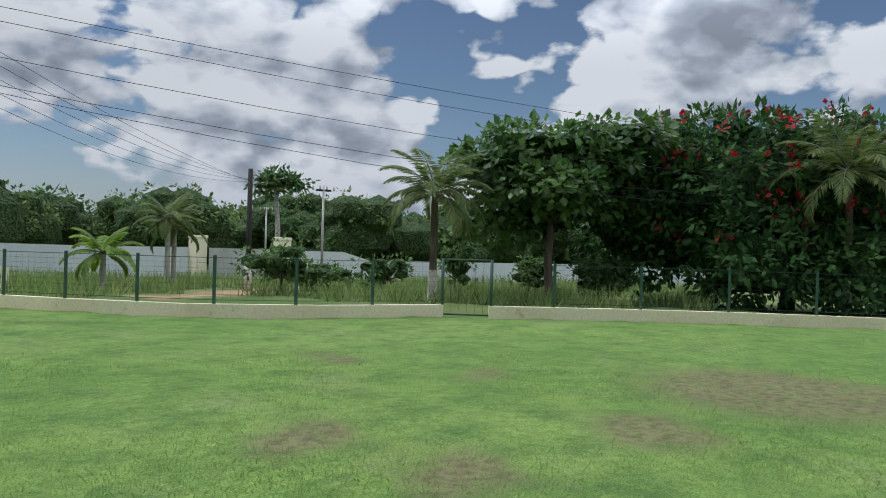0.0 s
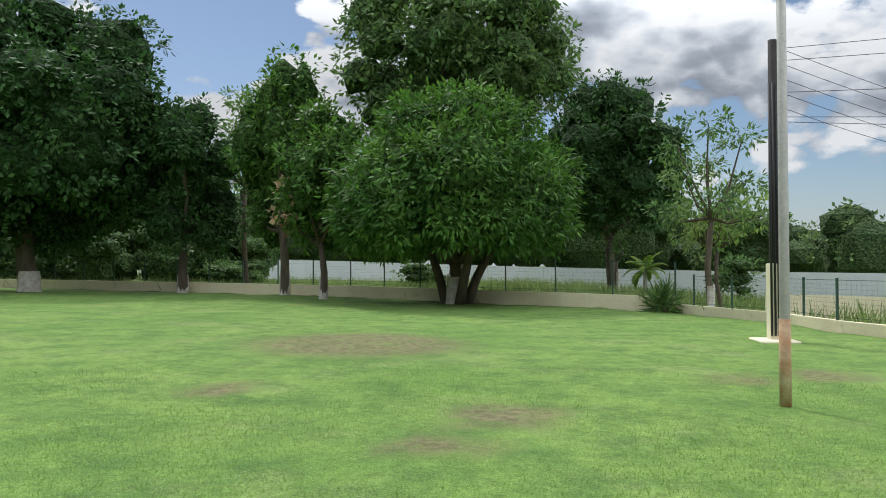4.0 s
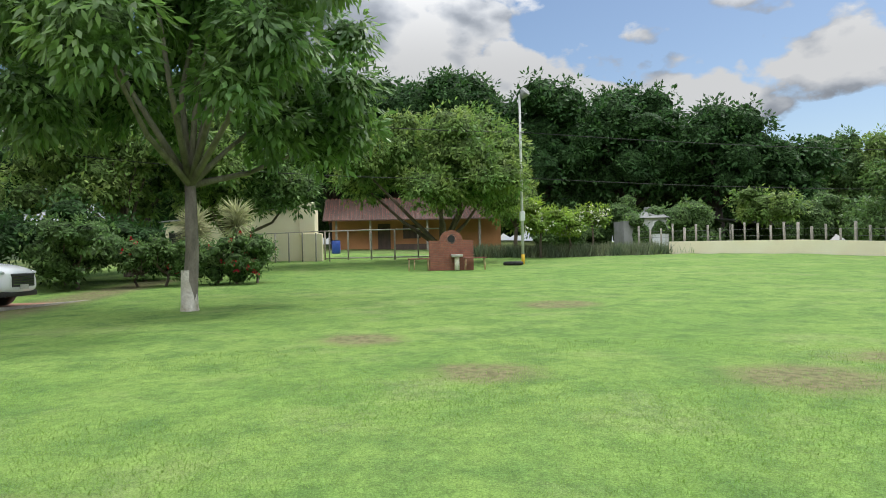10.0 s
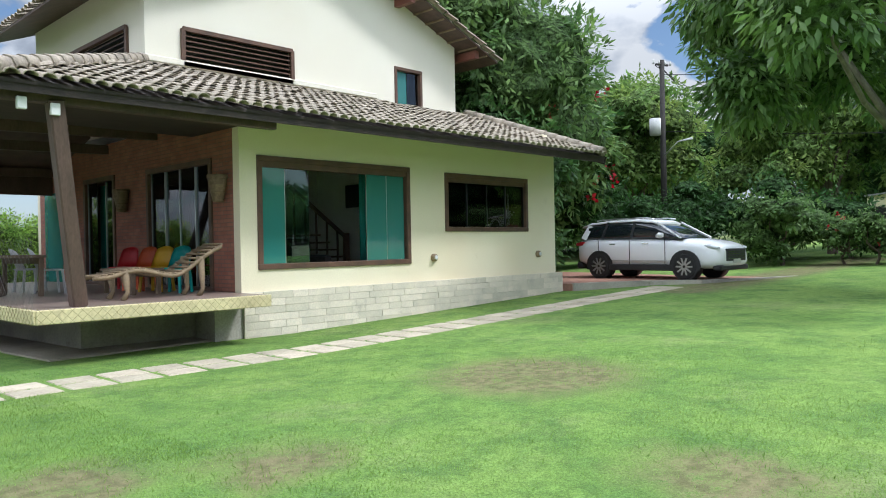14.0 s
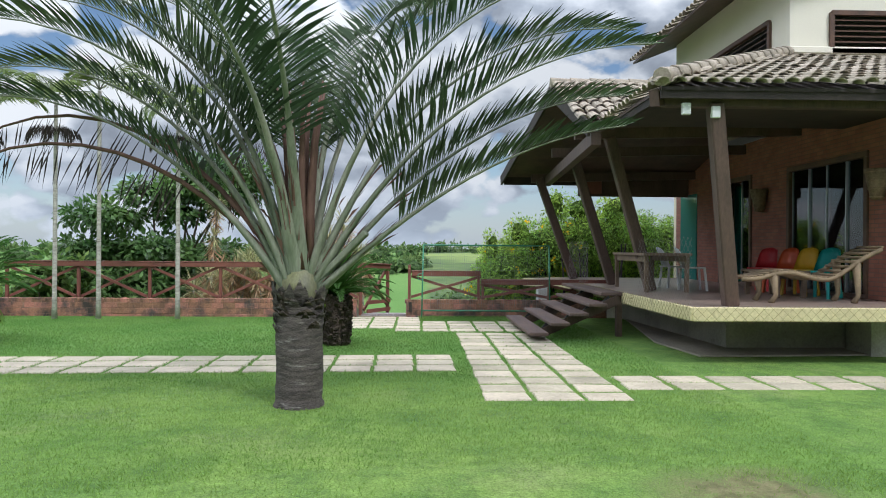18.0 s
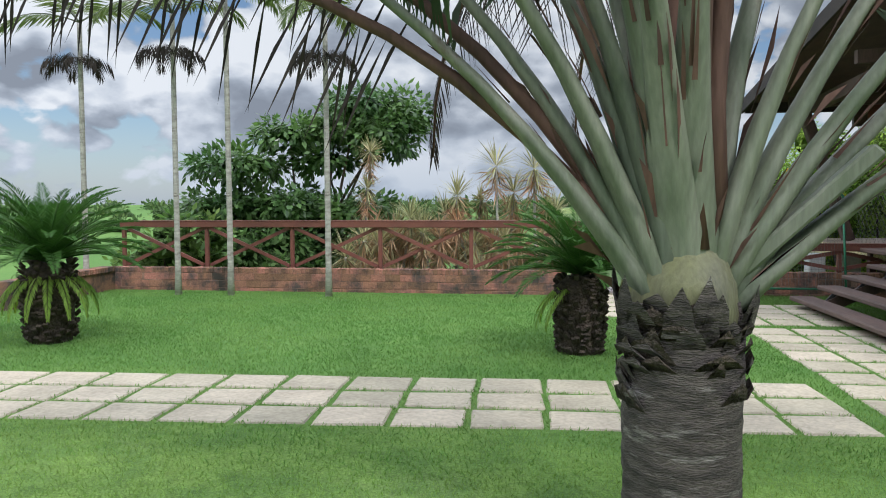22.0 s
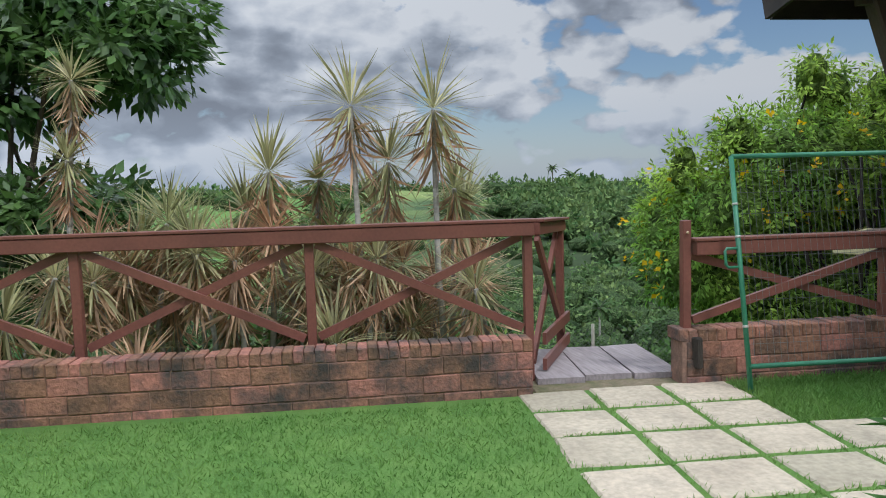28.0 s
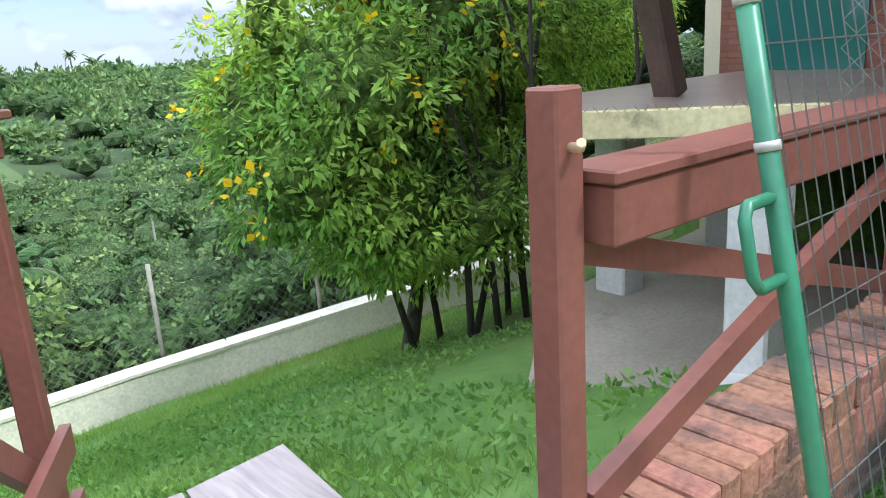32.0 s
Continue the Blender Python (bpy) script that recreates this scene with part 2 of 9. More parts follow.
def glass(name, colour, rough=0.0, opaque=0.0):
    """A thin tinted pane: see-through with a mirror sheen."""
    m = bpy.data.materials.new(name)
    m.use_nodes = True
    n, l = m.node_tree.nodes, m.node_tree.links
    n.clear()
    t, g, d = n.new("ShaderNodeBsdfTransparent"), n.new("ShaderNodeBsdfGlossy"), n.new("ShaderNodeBsdfDiffuse")
    t.inputs[0].default_value, d.inputs[0].default_value = (*colour, 1), (*colour, 1)
    g.inputs["Roughness"].default_value = rough
    fr, m1, m2 = n.new("ShaderNodeFresnel"), n.new("ShaderNodeMixShader"), n.new("ShaderNodeMixShader")
    fr.inputs["IOR"].default_value = 1.7
    m1.inputs[0].default_value = opaque
    l.new(t.outputs[0], m1.inputs[1])
    l.new(d.outputs[0], m1.inputs[2])
    l.new(fr.outputs[0], m2.inputs[0])
    l.new(m1.outputs[0], m2.inputs[1])
    l.new(g.outputs[0], m2.inputs[2])
    out = n.new("ShaderNodeOutputMaterial")
    l.new(m2.outputs[0], out.inputs[0])
    return m


def brick_material(name, a, b_, mortar, width, height, axes=(0, 2)):
    m = bpy.data.materials.new(name)
    m.use_nodes = True
    n, l = m.node_tree.nodes, m.node_tree.links
    b = n["Principled BSDF"]
    tc, sx, cx = n.new("ShaderNodeTexCoord"), n.new("ShaderNodeSeparateXYZ"), n.new("ShaderNodeCombineXYZ")
    l.new(tc.outputs["Object"], sx.inputs[0])
    l.new(sx.outputs[axes[0]], cx.inputs[0])
    l.new(sx.outputs[axes[1]], cx.inputs[1])
    br = n.new("ShaderNodeTexBrick")
    br.inputs["Scale"].default_value = 1.0
    br.inputs["Brick Width"].default_value, br.inputs["Row Height"].default_value = width, height
    br.inputs["Mortar Size"].default_value, br.inputs["Mortar Smooth"].default_value = 0.008, 0.2
    br.inputs["Color1"].default_value, br.inputs["Color2"].default_value = (*a, 1), (*b_, 1)
    br.inputs["Mortar"].default_value = (*mortar, 1)
    l.new(cx.outputs[0], br.inputs["Vector"])
    ns = n.new("ShaderNodeTexNoise")
    ns.inputs["Scale"].default_value, ns.inputs["Detail"].default_value = 3.0, 8
    l.new(tc.outputs["Object"], ns.inputs["Vector"])
    mx = n.new("ShaderNodeMixRGB")
    mx.blend_type = "MULTIPLY"
    mx.inputs[0].default_value = 0.6
    l.new(br.outputs["Color"], mx.inputs[1])
    l.new(ns.outputs["Fac"], mx.inputs[2])
    l.new(mx.outputs[0], b.inputs["Base Color"])
    bp = n.new("ShaderNodeBump")
    bp.inputs["Strength"].default_value, bp.inputs["Distance"].default_value = 0.8, 0.01
    bp.invert = True
    l.new(br.outputs["Fac"], bp.inputs["Height"])
    l.new(bp.outputs[0], b.inputs["Normal"])
    b.inputs["Roughness"].default_value = 0.85
    return m


M = {
    "plaster": material("cream_plaster", (0.84, 0.77, 0.58), (0.80, 0.70, 0.50), 0.9, 0.5, 40, 0.15, 0.15, 0.004, spots=((0.55, 0.46, 0.30), 0.63, 0.85, 1.4)),
    "plaster_up": material("pale_plaster", (0.82, 0.78, 0.67), (0.77, 0.72, 0.60), 0.9, 0.4, 40, 0.15, 0.15, 0.004, spots=((0.40, 0.36, 0.28), 0.68, 0.9, 0.9)),
    "low_wall": material("cream_garden_wall", (0.82, 0.74, 0.52), (0.74, 0.65, 0.44), 0.9, 0.8, 25, 0.3, 0.3, 0.006, spots=((0.22, 0.19, 0.12), 0.60, 0.8, 1.8)),
    "white_wall": material("white_boundary_wall", (0.78, 0.80, 0.83), (0.66, 0.69, 0.72), 0.9, 0.2, 10, 0.2, 0.1, 0.01, spots=((0.45, 0.46, 0.45), 0.62, 0.85, 0.4)),
    "stone": material("plinth_stone", (0.76, 0.68, 0.55), (0.66, 0.60, 0.49), 0.8, 3, 45, 0.3, 0.4, 0.006, objrand=0.13, spots=((0.36, 0.32, 0.26), 0.62, 0.8, 3), world=True),
    "slab": material("sandstone_slab", (0.55, 0.48, 0.36), (0.43, 0.37, 0.275), 0.85, 2.2, 30, 0.45, 0.5, 0.008, objrand=0.16, spots=((0.25, 0.22, 0.165), 0.55, 0.76, 1.6), world=True),
    "brick": material("red_brick", (0.40, 0.19, 0.125), (0.27, 0.14, 0.10), 0.92, 4, 45, 0.7, 0.9, 0.012, objrand=0.28, spots=((0.075, 0.062, 0.055), 0.46, 0.62, 2.0), world=True),
    "mortar": material("brick_mortar", (0.36, 0.21, 0.15), (0.22, 0.14, 0.105), 0.95, 4, 50, 0.5, 0.6, 0.01, spots=((0.09, 0.07, 0.06), 0.50, 0.66, 2.2), world=True),
    "housebrick": brick_material("house_brick", (0.50, 0.20, 0.135), (0.40, 0.155, 0.105), (0.30, 0.17, 0.13), 0.22, 0.072, (1, 2)),
    "housebrick_x": brick_material("fireplace_brick", (0.40, 0.15, 0.09), (0.33, 0.12, 0.08), (0.25, 0.15, 0.11), 0.24, 0.08, (1, 2)),
    "tile": material("clay_roof_tile", (0.43, 0.37, 0.29), (0.29, 0.25, 0.20), 0.9, 3, 30, 0.6, 0.5, 0.01, objrand=0.13, island=0.13, spots=((0.14, 0.125, 0.10), 0.58, 0.78, 2.5)),
    "red_tile": material("red_roof_tile", (0.42, 0.17, 0.12), (0.30, 0.13, 0.10), 0.9, 2, 20, 0.5, 0.5, 0.01, island=0.25),
    "darkwood": material("dark_stained_timber", (0.12, 0.075, 0.058), (0.075, 0.05, 0.04), 0.55, 4, 40, 0.5, 0.4, 0.004, stretch=(1, 1, 0.3)),
    "eavewood": material("black_brown_eave_board", (0.050, 0.037, 0.031), (0.032, 0.025, 0.022), 0.7, 4, 40, 0.4, 0.4, 0.004),
    "framewood": material("brown_window_wood", (0.15, 0.082, 0.055), (0.09, 0.055, 0.04), 0.5, 4, 50, 0.45, 0.3, 0.003),
    "redwood": material("redbrown_painted_wood", (0.225, 0.085, 0.062), (0.175, 0.068, 0.052), 0.42, 2.5, 45, 0.3, 0.25, 0.003, spots=((0.32, 0.19, 0.14), 0.66, 0.8, 5)),
    "stepwood": material("weathered_step_plank", (0.16, 0.105, 0.085), (0.10, 0.07, 0.06), 0.7, 3, 35, 0.5, 0.4, 0.004, stretch=(1, 0.2, 1)),
    "greyplank": material("grey_weathered_plank", (0.36, 0.315, 0.315), (0.25, 0.215, 0.215), 0.8, 3, 30, 0.6, 0.5, 0.006, stretch=(1.5, 0.12, 1), objrand=0.15),
    "tablewood": material("rustic_table_wood", (0.20, 0.14, 0.09), (0.13, 0.09, 0.06), 0.6, 4, 40, 0.5, 0.3, 0.004),
    "branchwood": material("pale_branch_wood", (0.30, 0.22, 0.13), (0.19, 0.14, 0.085), 0.7, 5, 40, 0.5, 0.5, 0.005),
    "deck": material("deck_floor_tile", (0.30, 0.22, 0.18), (0.24, 0.18, 0.15), 0.35, 1.5, 20, 0.2, 0.1, 0.003),
    "deckedge": material("pale_yellow_slab_edge", (0.74, 0.66, 0.38), (0.60, 0.52, 0.30), 0.85, 1.5, 25, 0.35, 0.3, 0.005, spots=((0.20, 0.17, 0.11), 0.57, 0.75, 3.2)),
    "concrete": material("grey_concrete", (0.46, 0.43, 0.37), (0.33, 0.31, 0.27), 0.9, 1.5, 30, 0.4, 0.4, 0.006, spots=((0.09, 0.08, 0.065), 0.58, 0.8, 2)),
    "paver": material("red_brick_paving", (0.40, 0.20, 0.14), (0.30, 0.17, 0.12), 0.9, 1.2, 25, 0.5, 0.4, 0.006, spots=((0.45, 0.36, 0.28), 0.6, 0.8, 1)),
    "yardfloor": material("dusty_yard_concrete", (0.36, 0.32, 0.26), (0.27, 0.24, 0.19), 0.95, 1.2, 25, 0.35, 0.3, 0.006, spots=((0.16, 0.13, 0.10), 0.60, 0.8, 2.5)),
    "trodden": material("trodden_earth", (0.24, 0.19, 0.13), (0.13, 0.13, 0.06), 0.95, 6, 40, 0.5, 0.6, 0.015),
    "dirt": material("bare_earth", (0.50, 0.33, 0.20), (0.40, 0.27, 0.17), 0.95, 1.0, 20, 0.4, 0.5, 0.02),
    "cementwall": material("pale_cement_wall", (0.80, 0.75, 0.62), (0.70, 0.65, 0.54), 0.9, 1.5, 20, 0.4, 0.4, 0.01, spots=((0.28, 0.25, 0.19), 0.6, 0.8, 1.2)),
    "limewash": material("white_limewash", (0.72, 0.68, 0.62), (0.50, 0.44, 0.36), 0.9, 4, 30, 0.5, 0.5, 0.01, spots=((0.25, 0.19, 0.14), 0.56, 0.72, 6)),
    "bark": material("grey_brown_bark", (0.17, 0.13, 0.095), (0.10, 0.08, 0.06), 0.9, 6, 40, 0.6, 0.9, 0.03, stretch=(1, 1, 0.25)),
    "palebark2": material("pale_grey_bark", (0.25, 0.22, 0.18), (0.15, 0.13, 0.11), 0.9, 5, 40, 0.5, 0.7, 0.02, stretch=(1, 1, 0.4), spots=((0.10, 0.09, 0.075), 0.56, 0.70, 4)),
    "darkbark": material("dark_bark", (0.06, 0.05, 0.04), (0.035, 0.03, 0.025), 0.95, 6, 40, 0.6, 0.9, 0.03, stretch=(1, 1, 0.25)),
    "palebark": material("pale_palm_trunk", (0.52, 0.49, 0.43), (0.33, 0.31, 0.27), 0.9, 9, 30, 0.6, 0.7, 0.01, stretch=(0.4, 0.4, 1), spots=((0.12, 0.10, 0.08), 0.56, 0.66, 5)),
    "palmtrunk": material("ringed_palm_trunk", (0.15, 0.125, 0.11), (0.055, 0.046, 0.042), 0.9, 9, 60, 0.85, 1.0, 0.02, stretch=(0.7, 0.7, 3.4), spots=((0.34, 0.31, 0.28), 0.56, 0.68, 4)),
    "cycadtrunk": material("cycad_trunk", (0.10, 0.075, 0.055), (0.05, 0.038, 0.03), 0.95, 12, 45, 0.7, 1.0, 0.04),
    "petiole": material("palm_leaf_base", (0.120, 0.145, 0.090), (0.260, 0.262, 0.205), 0.6, 5.0, 55, 0.45, 0.5, 0.006, spots=((0.13, 0.095, 0.07), 0.60, 0.72, 5), stretch=(1, 1, 0.2), objrand=0.22),
    "sheath": material("palm_leaf_sheath", (0.20, 0.20, 0.085), (0.15, 0.145, 0.10), 0.65, 5, 55, 0.5, 0.6, 0.01, spots=((0.30, 0.31, 0.08), 0.50, 0.66, 3), stretch=(1, 1, 0.35)),
    "brownpet": material("brown_leaf_sheath", (0.16, 0.085, 0.06), (0.09, 0.05, 0.04), 0.8, 4, 40, 0.5, 0.5, 0.01, stretch=(1, 1, 0.2)),
    "leaf_mango": leaf_material("mango_leaf", (0.055, 0.130, 0.028), (0.115, 0.215, 0.045), 0.45, 0.3, 0.5, 0.15),
    "leaf_dark": leaf_material("dark_leaf", (0.032, 0.080, 0.024), (0.062, 0.125, 0.036), 0.45, 0.25, 0.55, 0.15),
    # near-black green: the shade inside a crown put into the colour
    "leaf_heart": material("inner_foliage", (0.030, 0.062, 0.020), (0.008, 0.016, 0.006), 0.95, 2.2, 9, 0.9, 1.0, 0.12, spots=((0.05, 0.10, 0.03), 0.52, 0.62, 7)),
    "leaf_light": leaf_material("light_leaf", (0.124, 0.219, 0.063), (0.219, 0.284, 0.082), 0.4, 0.4),
    "leaf_mid": leaf_material("mid_leaf", (0.083, 0.154, 0.053), (0.144, 0.221, 0.068), 0.45, 0.35),
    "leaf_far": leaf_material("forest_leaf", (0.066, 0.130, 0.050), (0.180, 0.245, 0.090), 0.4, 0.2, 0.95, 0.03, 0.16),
    "leaf_gloss": leaf_material("glossy_leaf", (0.060, 0.125, 0.040), (0.125, 0.210, 0.060), 0.4, 0.3, 0.3, 0.45),
    "leaf_red": leaf_material("bougainvillea_bract", (0.32, 0.02, 0.035), (0.42, 0.04, 0.05), 0.4, 0.35),
    "leaf_white": leaf_material("white_blossom", (0.75, 0.73, 0.62), (0.8, 0.78, 0.66), 0.15, 0.3),
    "leaf_yellow": leaf_material("yellow_blossom", (0.75, 0.48, 0.015), (0.80, 0.55, 0.02), 0.2, 0.35),
    "leaf_lime": leaf_material("lime_leaf", (0.174, 0.278, 0.054), (0.248, 0.338, 0.062), 0.35, 0.4),
    "weed": leaf_material("weed_leaf", (0.108, 0.221, 0.054), (0.173, 0.284, 0.068), 0.3, 0.35),
    "leaf_lime2": leaf_material("trumpet_bush_leaf", (0.150, 0.275, 0.065), (0.350, 0.460, 0.095), 0.6, 0.50),
    "leaf_lawn": leaf_material("lawn_tree_leaf", (0.085, 0.165, 0.050), (0.150, 0.240, 0.065), 0.4, 0.35, 0.4, 0.4),
    "frond": leaf_material("palm_frond", (0.042, 0.068, 0.036), (0.074, 0.100, 0.052), 0.35, 0.25, 0.6, 0.12),
    "frond_dead": leaf_material("dead_frond", (0.036, 0.030, 0.026), (0.060, 0.048, 0.038), 0.35, 0.1, 0.8),
    "coco": leaf_material("coconut_frond", (0.106, 0.158, 0.053), (0.168, 0.205, 0.070), 0.35, 0.35),
    "cycad": leaf_material("cycad_frond", (0.042, 0.105, 0.024), (0.070, 0.145, 0.034), 0.35, 0.3, 0.5, 0.15),
    "drac": leaf_material("dracaena_leaf", (0.31, 0.32, 0.16), (0.46, 0.40, 0.24), 0.5, 0.3),
    "drac_dry": leaf_material("dry_dracaena_leaf", (0.48, 0.30, 0.19), (0.50, 0.38, 0.25), 0.5, 0.25, 0.7),
    "yucca": leaf_material("yucca_leaf", (0.42, 0.42, 0.26), (0.36, 0.40, 0.20), 0.35, 0.3),
    "tallgrass": leaf_material("tall_grass", (0.140, 0.210, 0.068), (0.227, 0.273, 0.108), 0.4, 0.4),
    "greenmetal": material("green_painted_metal", (0.05, 0.22, 0.12), (0.035, 0.16, 0.09), 0.4, 5, 50, 0.25, 0.15, 0.002, spots=((0.45, 0.48, 0.44), 0.68, 0.76, 12)),
    "darkgreen": material("dark_green_post", (0.035, 0.09, 0.06), (0.025, 0.06, 0.04), 0.5, 5, 40, 0.3, 0.1, 0.002),
    "wire": plain("galvanised_wire", (0.20, 0.21, 0.20), 0.5, 0.6),
    "net": plain("yellow_net_cord", (0.34, 0.29, 0.14), 0.8),
    "net_thin": plain("grey_net_cord", (0.30, 0.29, 0.26), 0.8),
    "galv": material("galvanised_pole", (0.50, 0.48, 0.44), (0.40, 0.38, 0.35), 0.5, 3, 30, 0.3, 0.2, 0.003, metal=0.3, spots=((0.40, 0.19, 0.08), 0.64, 0.78, 3)),
    "rust": material("rusty_cream_paint", (0.60, 0.47, 0.30), (0.42, 0.20, 0.09), 0.8, 5, 40, 0.5, 0.4, 0.004, spots=((0.22, 0.11, 0.06), 0.56, 0.7, 4)),
    "blackpole": material("tarred_wooden_pole", (0.04, 0.035, 0.03), (0.025, 0.022, 0.02), 0.8, 4, 40, 0.5, 0.6, 0.01),
    "cable": plain("black_cable", (0.02, 0.02, 0.02), 0.6),
    "carpaint": plain("white_car_paint", (0.82, 0.83, 0.85), 0.22, 0.0, 0.5, 0.8),
    "rubber": material("tyre_rubber", (0.02, 0.02, 0.02), (0.03, 0.03, 0.03), 0.85, 10, 60, 0.3, 0.2, 0.003),
    "blackplastic": material("black_plastic", (0.022, 0.023, 0.025), (0.03, 0.03, 0.032), 0.55, 10, 80, 0.2, 0.1, 0.001),
    "alloy": plain("alloy_metal", (0.55, 0.56, 0.58), 0.3, 0.9),
    "chrome": plain("chrome", (0.75, 0.76, 0.78), 0.12, 1.0),
    "carglass": plain("tinted_car_glass", (0.012, 0.016, 0.02), 0.04, 0.0, 0.9),
    "lamp": plain("headlamp_lens", (0.75, 0.78, 0.82), 0.1, 0.2, 0.8),
    "redlamp": plain("tail_lamp", (0.30, 0.01, 0.015), 0.15, 0.0, 0.8),
    "teal": glass("teal_glass", (0.10, 0.42, 0.37), 0.02, 0.45),
    "clearglass": glass("dark_clear_glass", (0.45, 0.62, 0.60), 0.0),
    "teal_cloth": material("teal_curtain", (0.03, 0.30, 0.25), (0.02, 0.22, 0.19), 0.7, 2, 40, 0.3, 0.2, 0.004),
    "room": material("white_room_paint", (0.74, 0.73, 0.70), (0.68, 0.67, 0.64), 0.9, 1, 30, 0.1, 0.1, 0.003),
    "roomfloor": material("brown_room_floor", (0.25, 0.17, 0.12), (0.2, 0.13, 0.1), 0.4, 2, 30, 0.2, 0.1, 0.003),
    "wicker": material("wicker_basket", (0.28, 0.20, 0.12), (0.18, 0.13, 0.08), 0.8, 14, 70, 0.6, 0.6, 0.006),
    "red_pl": material("red_plastic", (0.62, 0.035, 0.045), (0.5, 0.03, 0.04), 0.35, 3, 50, 0.15, 0.05, 0.001),
    "orange_pl": material("orange_plastic", (0.68, 0.13, 0.04), (0.58, 0.10, 0.035), 0.35, 3, 50, 0.15, 0.05, 0.001),
    "yellow_pl": material("yellow_plastic", (0.75, 0.47, 0.03), (0.65, 0.40, 0.03), 0.35, 3, 50, 0.15, 0.05, 0.001),
    "teal_pl": material("teal_plastic", (0.02, 0.33, 0.31), (0.02, 0.28, 0.26), 0.35, 3, 50, 0.15, 0.05, 0.001),
    "white_pl": material("white_plastic", (0.75, 0.76, 0.76), (0.66, 0.67, 0.67), 0.4, 3, 50, 0.15, 0.05, 0.001),
    "oldwhite": material("old_white_paint", (0.62, 0.62, 0.60), (0.48, 0.48, 0.46), 0.8, 1.2, 25, 0.3, 0.2, 0.004),
    "fibre": material("grey_fibre_roof", (0.30, 0.30, 0.29), (0.22, 0.22, 0.21), 0.9, 1.5, 25, 0.4, 0.3, 0.005),
    "ochre": material("ochre_wall", (0.55, 0.27, 0.12), (0.45, 0.21, 0.09), 0.9, 0.8, 25, 0.3, 0.2, 0.005),
    "fencewood": material("grey_fence_stake", (0.36, 0.33, 0.28), (0.24, 0.22, 0.18), 0.9, 5, 30, 0.5, 0.5, 0.008, objrand=0.2),
    "blue": material("blue_plastic", (0.03, 0.08, 0.35), (0.025, 0.06, 0.28), 0.4, 3, 40, 0.2, 0.1, 0.002),
}

# one core colour for each leaf, with the shade between leaves painted in
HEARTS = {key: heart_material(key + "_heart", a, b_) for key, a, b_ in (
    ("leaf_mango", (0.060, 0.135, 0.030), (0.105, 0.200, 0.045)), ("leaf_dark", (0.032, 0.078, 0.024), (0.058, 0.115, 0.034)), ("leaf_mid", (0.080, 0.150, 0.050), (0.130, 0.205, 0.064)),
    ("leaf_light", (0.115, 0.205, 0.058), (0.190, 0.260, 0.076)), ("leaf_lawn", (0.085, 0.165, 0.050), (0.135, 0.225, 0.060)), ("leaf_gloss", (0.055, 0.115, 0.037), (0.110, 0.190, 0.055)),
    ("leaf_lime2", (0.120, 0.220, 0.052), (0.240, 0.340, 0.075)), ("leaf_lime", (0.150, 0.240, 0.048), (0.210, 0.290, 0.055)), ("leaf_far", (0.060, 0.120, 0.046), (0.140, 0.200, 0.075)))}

# ---- mesh helpers ----
V = Vector


def fresh():
    return bmesh.new()


def box(bm, x0, x1, y0, y1, z0, z1, bevel=0.0):
    vs = [bm.verts.new((x, y, z)) for z in (z0, z1) for x, y in ((x0, y0), (x1, y0), (x1, y1), (x0, y1))]
    fs = [bm.faces.new([vs[i] for i in f]) for f in ((3, 2, 1, 0), (4, 5, 6, 7), (0, 1, 5, 4), (1, 2, 6, 5), (2, 3, 7, 6), (3, 0, 4, 7))]
    if bevel:
        bmesh.ops.bevel(bm, geom=list({e for f in fs for e in f.edges}), offset=bevel, segments=1, affect="EDGES")
    return bm


def beam(bm, a, b, w, h, side=None, bevel=0.0):
    """A squared timber from a to b, w across and h deep (h along the upward side)."""
    a, b = V(a), V(b)
    d = (b - a).normalized()
    s = V(side) if side else d.cross(V((0, 0, 1)))
    if s.length < 1e-4:
        s = V((1, 0, 0))
    s = (s - d * s.dot(d)).normalized()
    u = s.cross(d)
    vs = [bm.verts.new(p + s * (i * w / 2) + u * (j * h / 2)) for p in (a, b) for i, j in ((-1, -1), (1, -1), (1, 1), (-1, 1))]
    fs = [bm.faces.new([vs[i] for i in f]) for f in ((3, 2, 1, 0), (4, 5, 6, 7), (0, 1, 5, 4), (1, 2, 6, 5), (2, 3, 7, 6), (3, 0, 4, 7))]
    if bevel:
        bmesh.ops.bevel(bm, geom=list({e for f in fs for e in f.edges}), offset=bevel, segments=1, affect="EDGES")
    return bm


def tube(bm, pts, radii, seg=8, cap=True):
    """A round limb along points with a radius at each."""
    pts = [V(p) for p in pts]
    if isinstance(radii, (int, float)):
        radii = [radii] * len(pts)
    rings, ref = [], None
    for i, p in enumerate(pts):
        d = (pts[min(i + 1, len(pts) - 1)] - pts[max(i - 1, 0)]).normalized()
        if ref is None:
            ref = d.orthogonal().normalized()
        ref = (ref - d * ref.dot(d)).normalized()
        o = d.cross(ref)
        rings.append([bm.verts.new(p + (ref * math.cos(k * math.tau / seg) + o * math.sin(k * math.tau / seg)) * radii[i]) for k in range(seg)])
    for r0, r1 in zip(rings, rings[1:]):
        for k in range(seg):
            f = bm.faces.new((r0[k], r0[(k + 1) % seg], r1[(k + 1) % seg], r1[k]))
            f.smooth = True
    if cap and seg > 2:
        bm.faces.new(rings[0][::-1])
        bm.faces.new(rings[-1])
    return bm


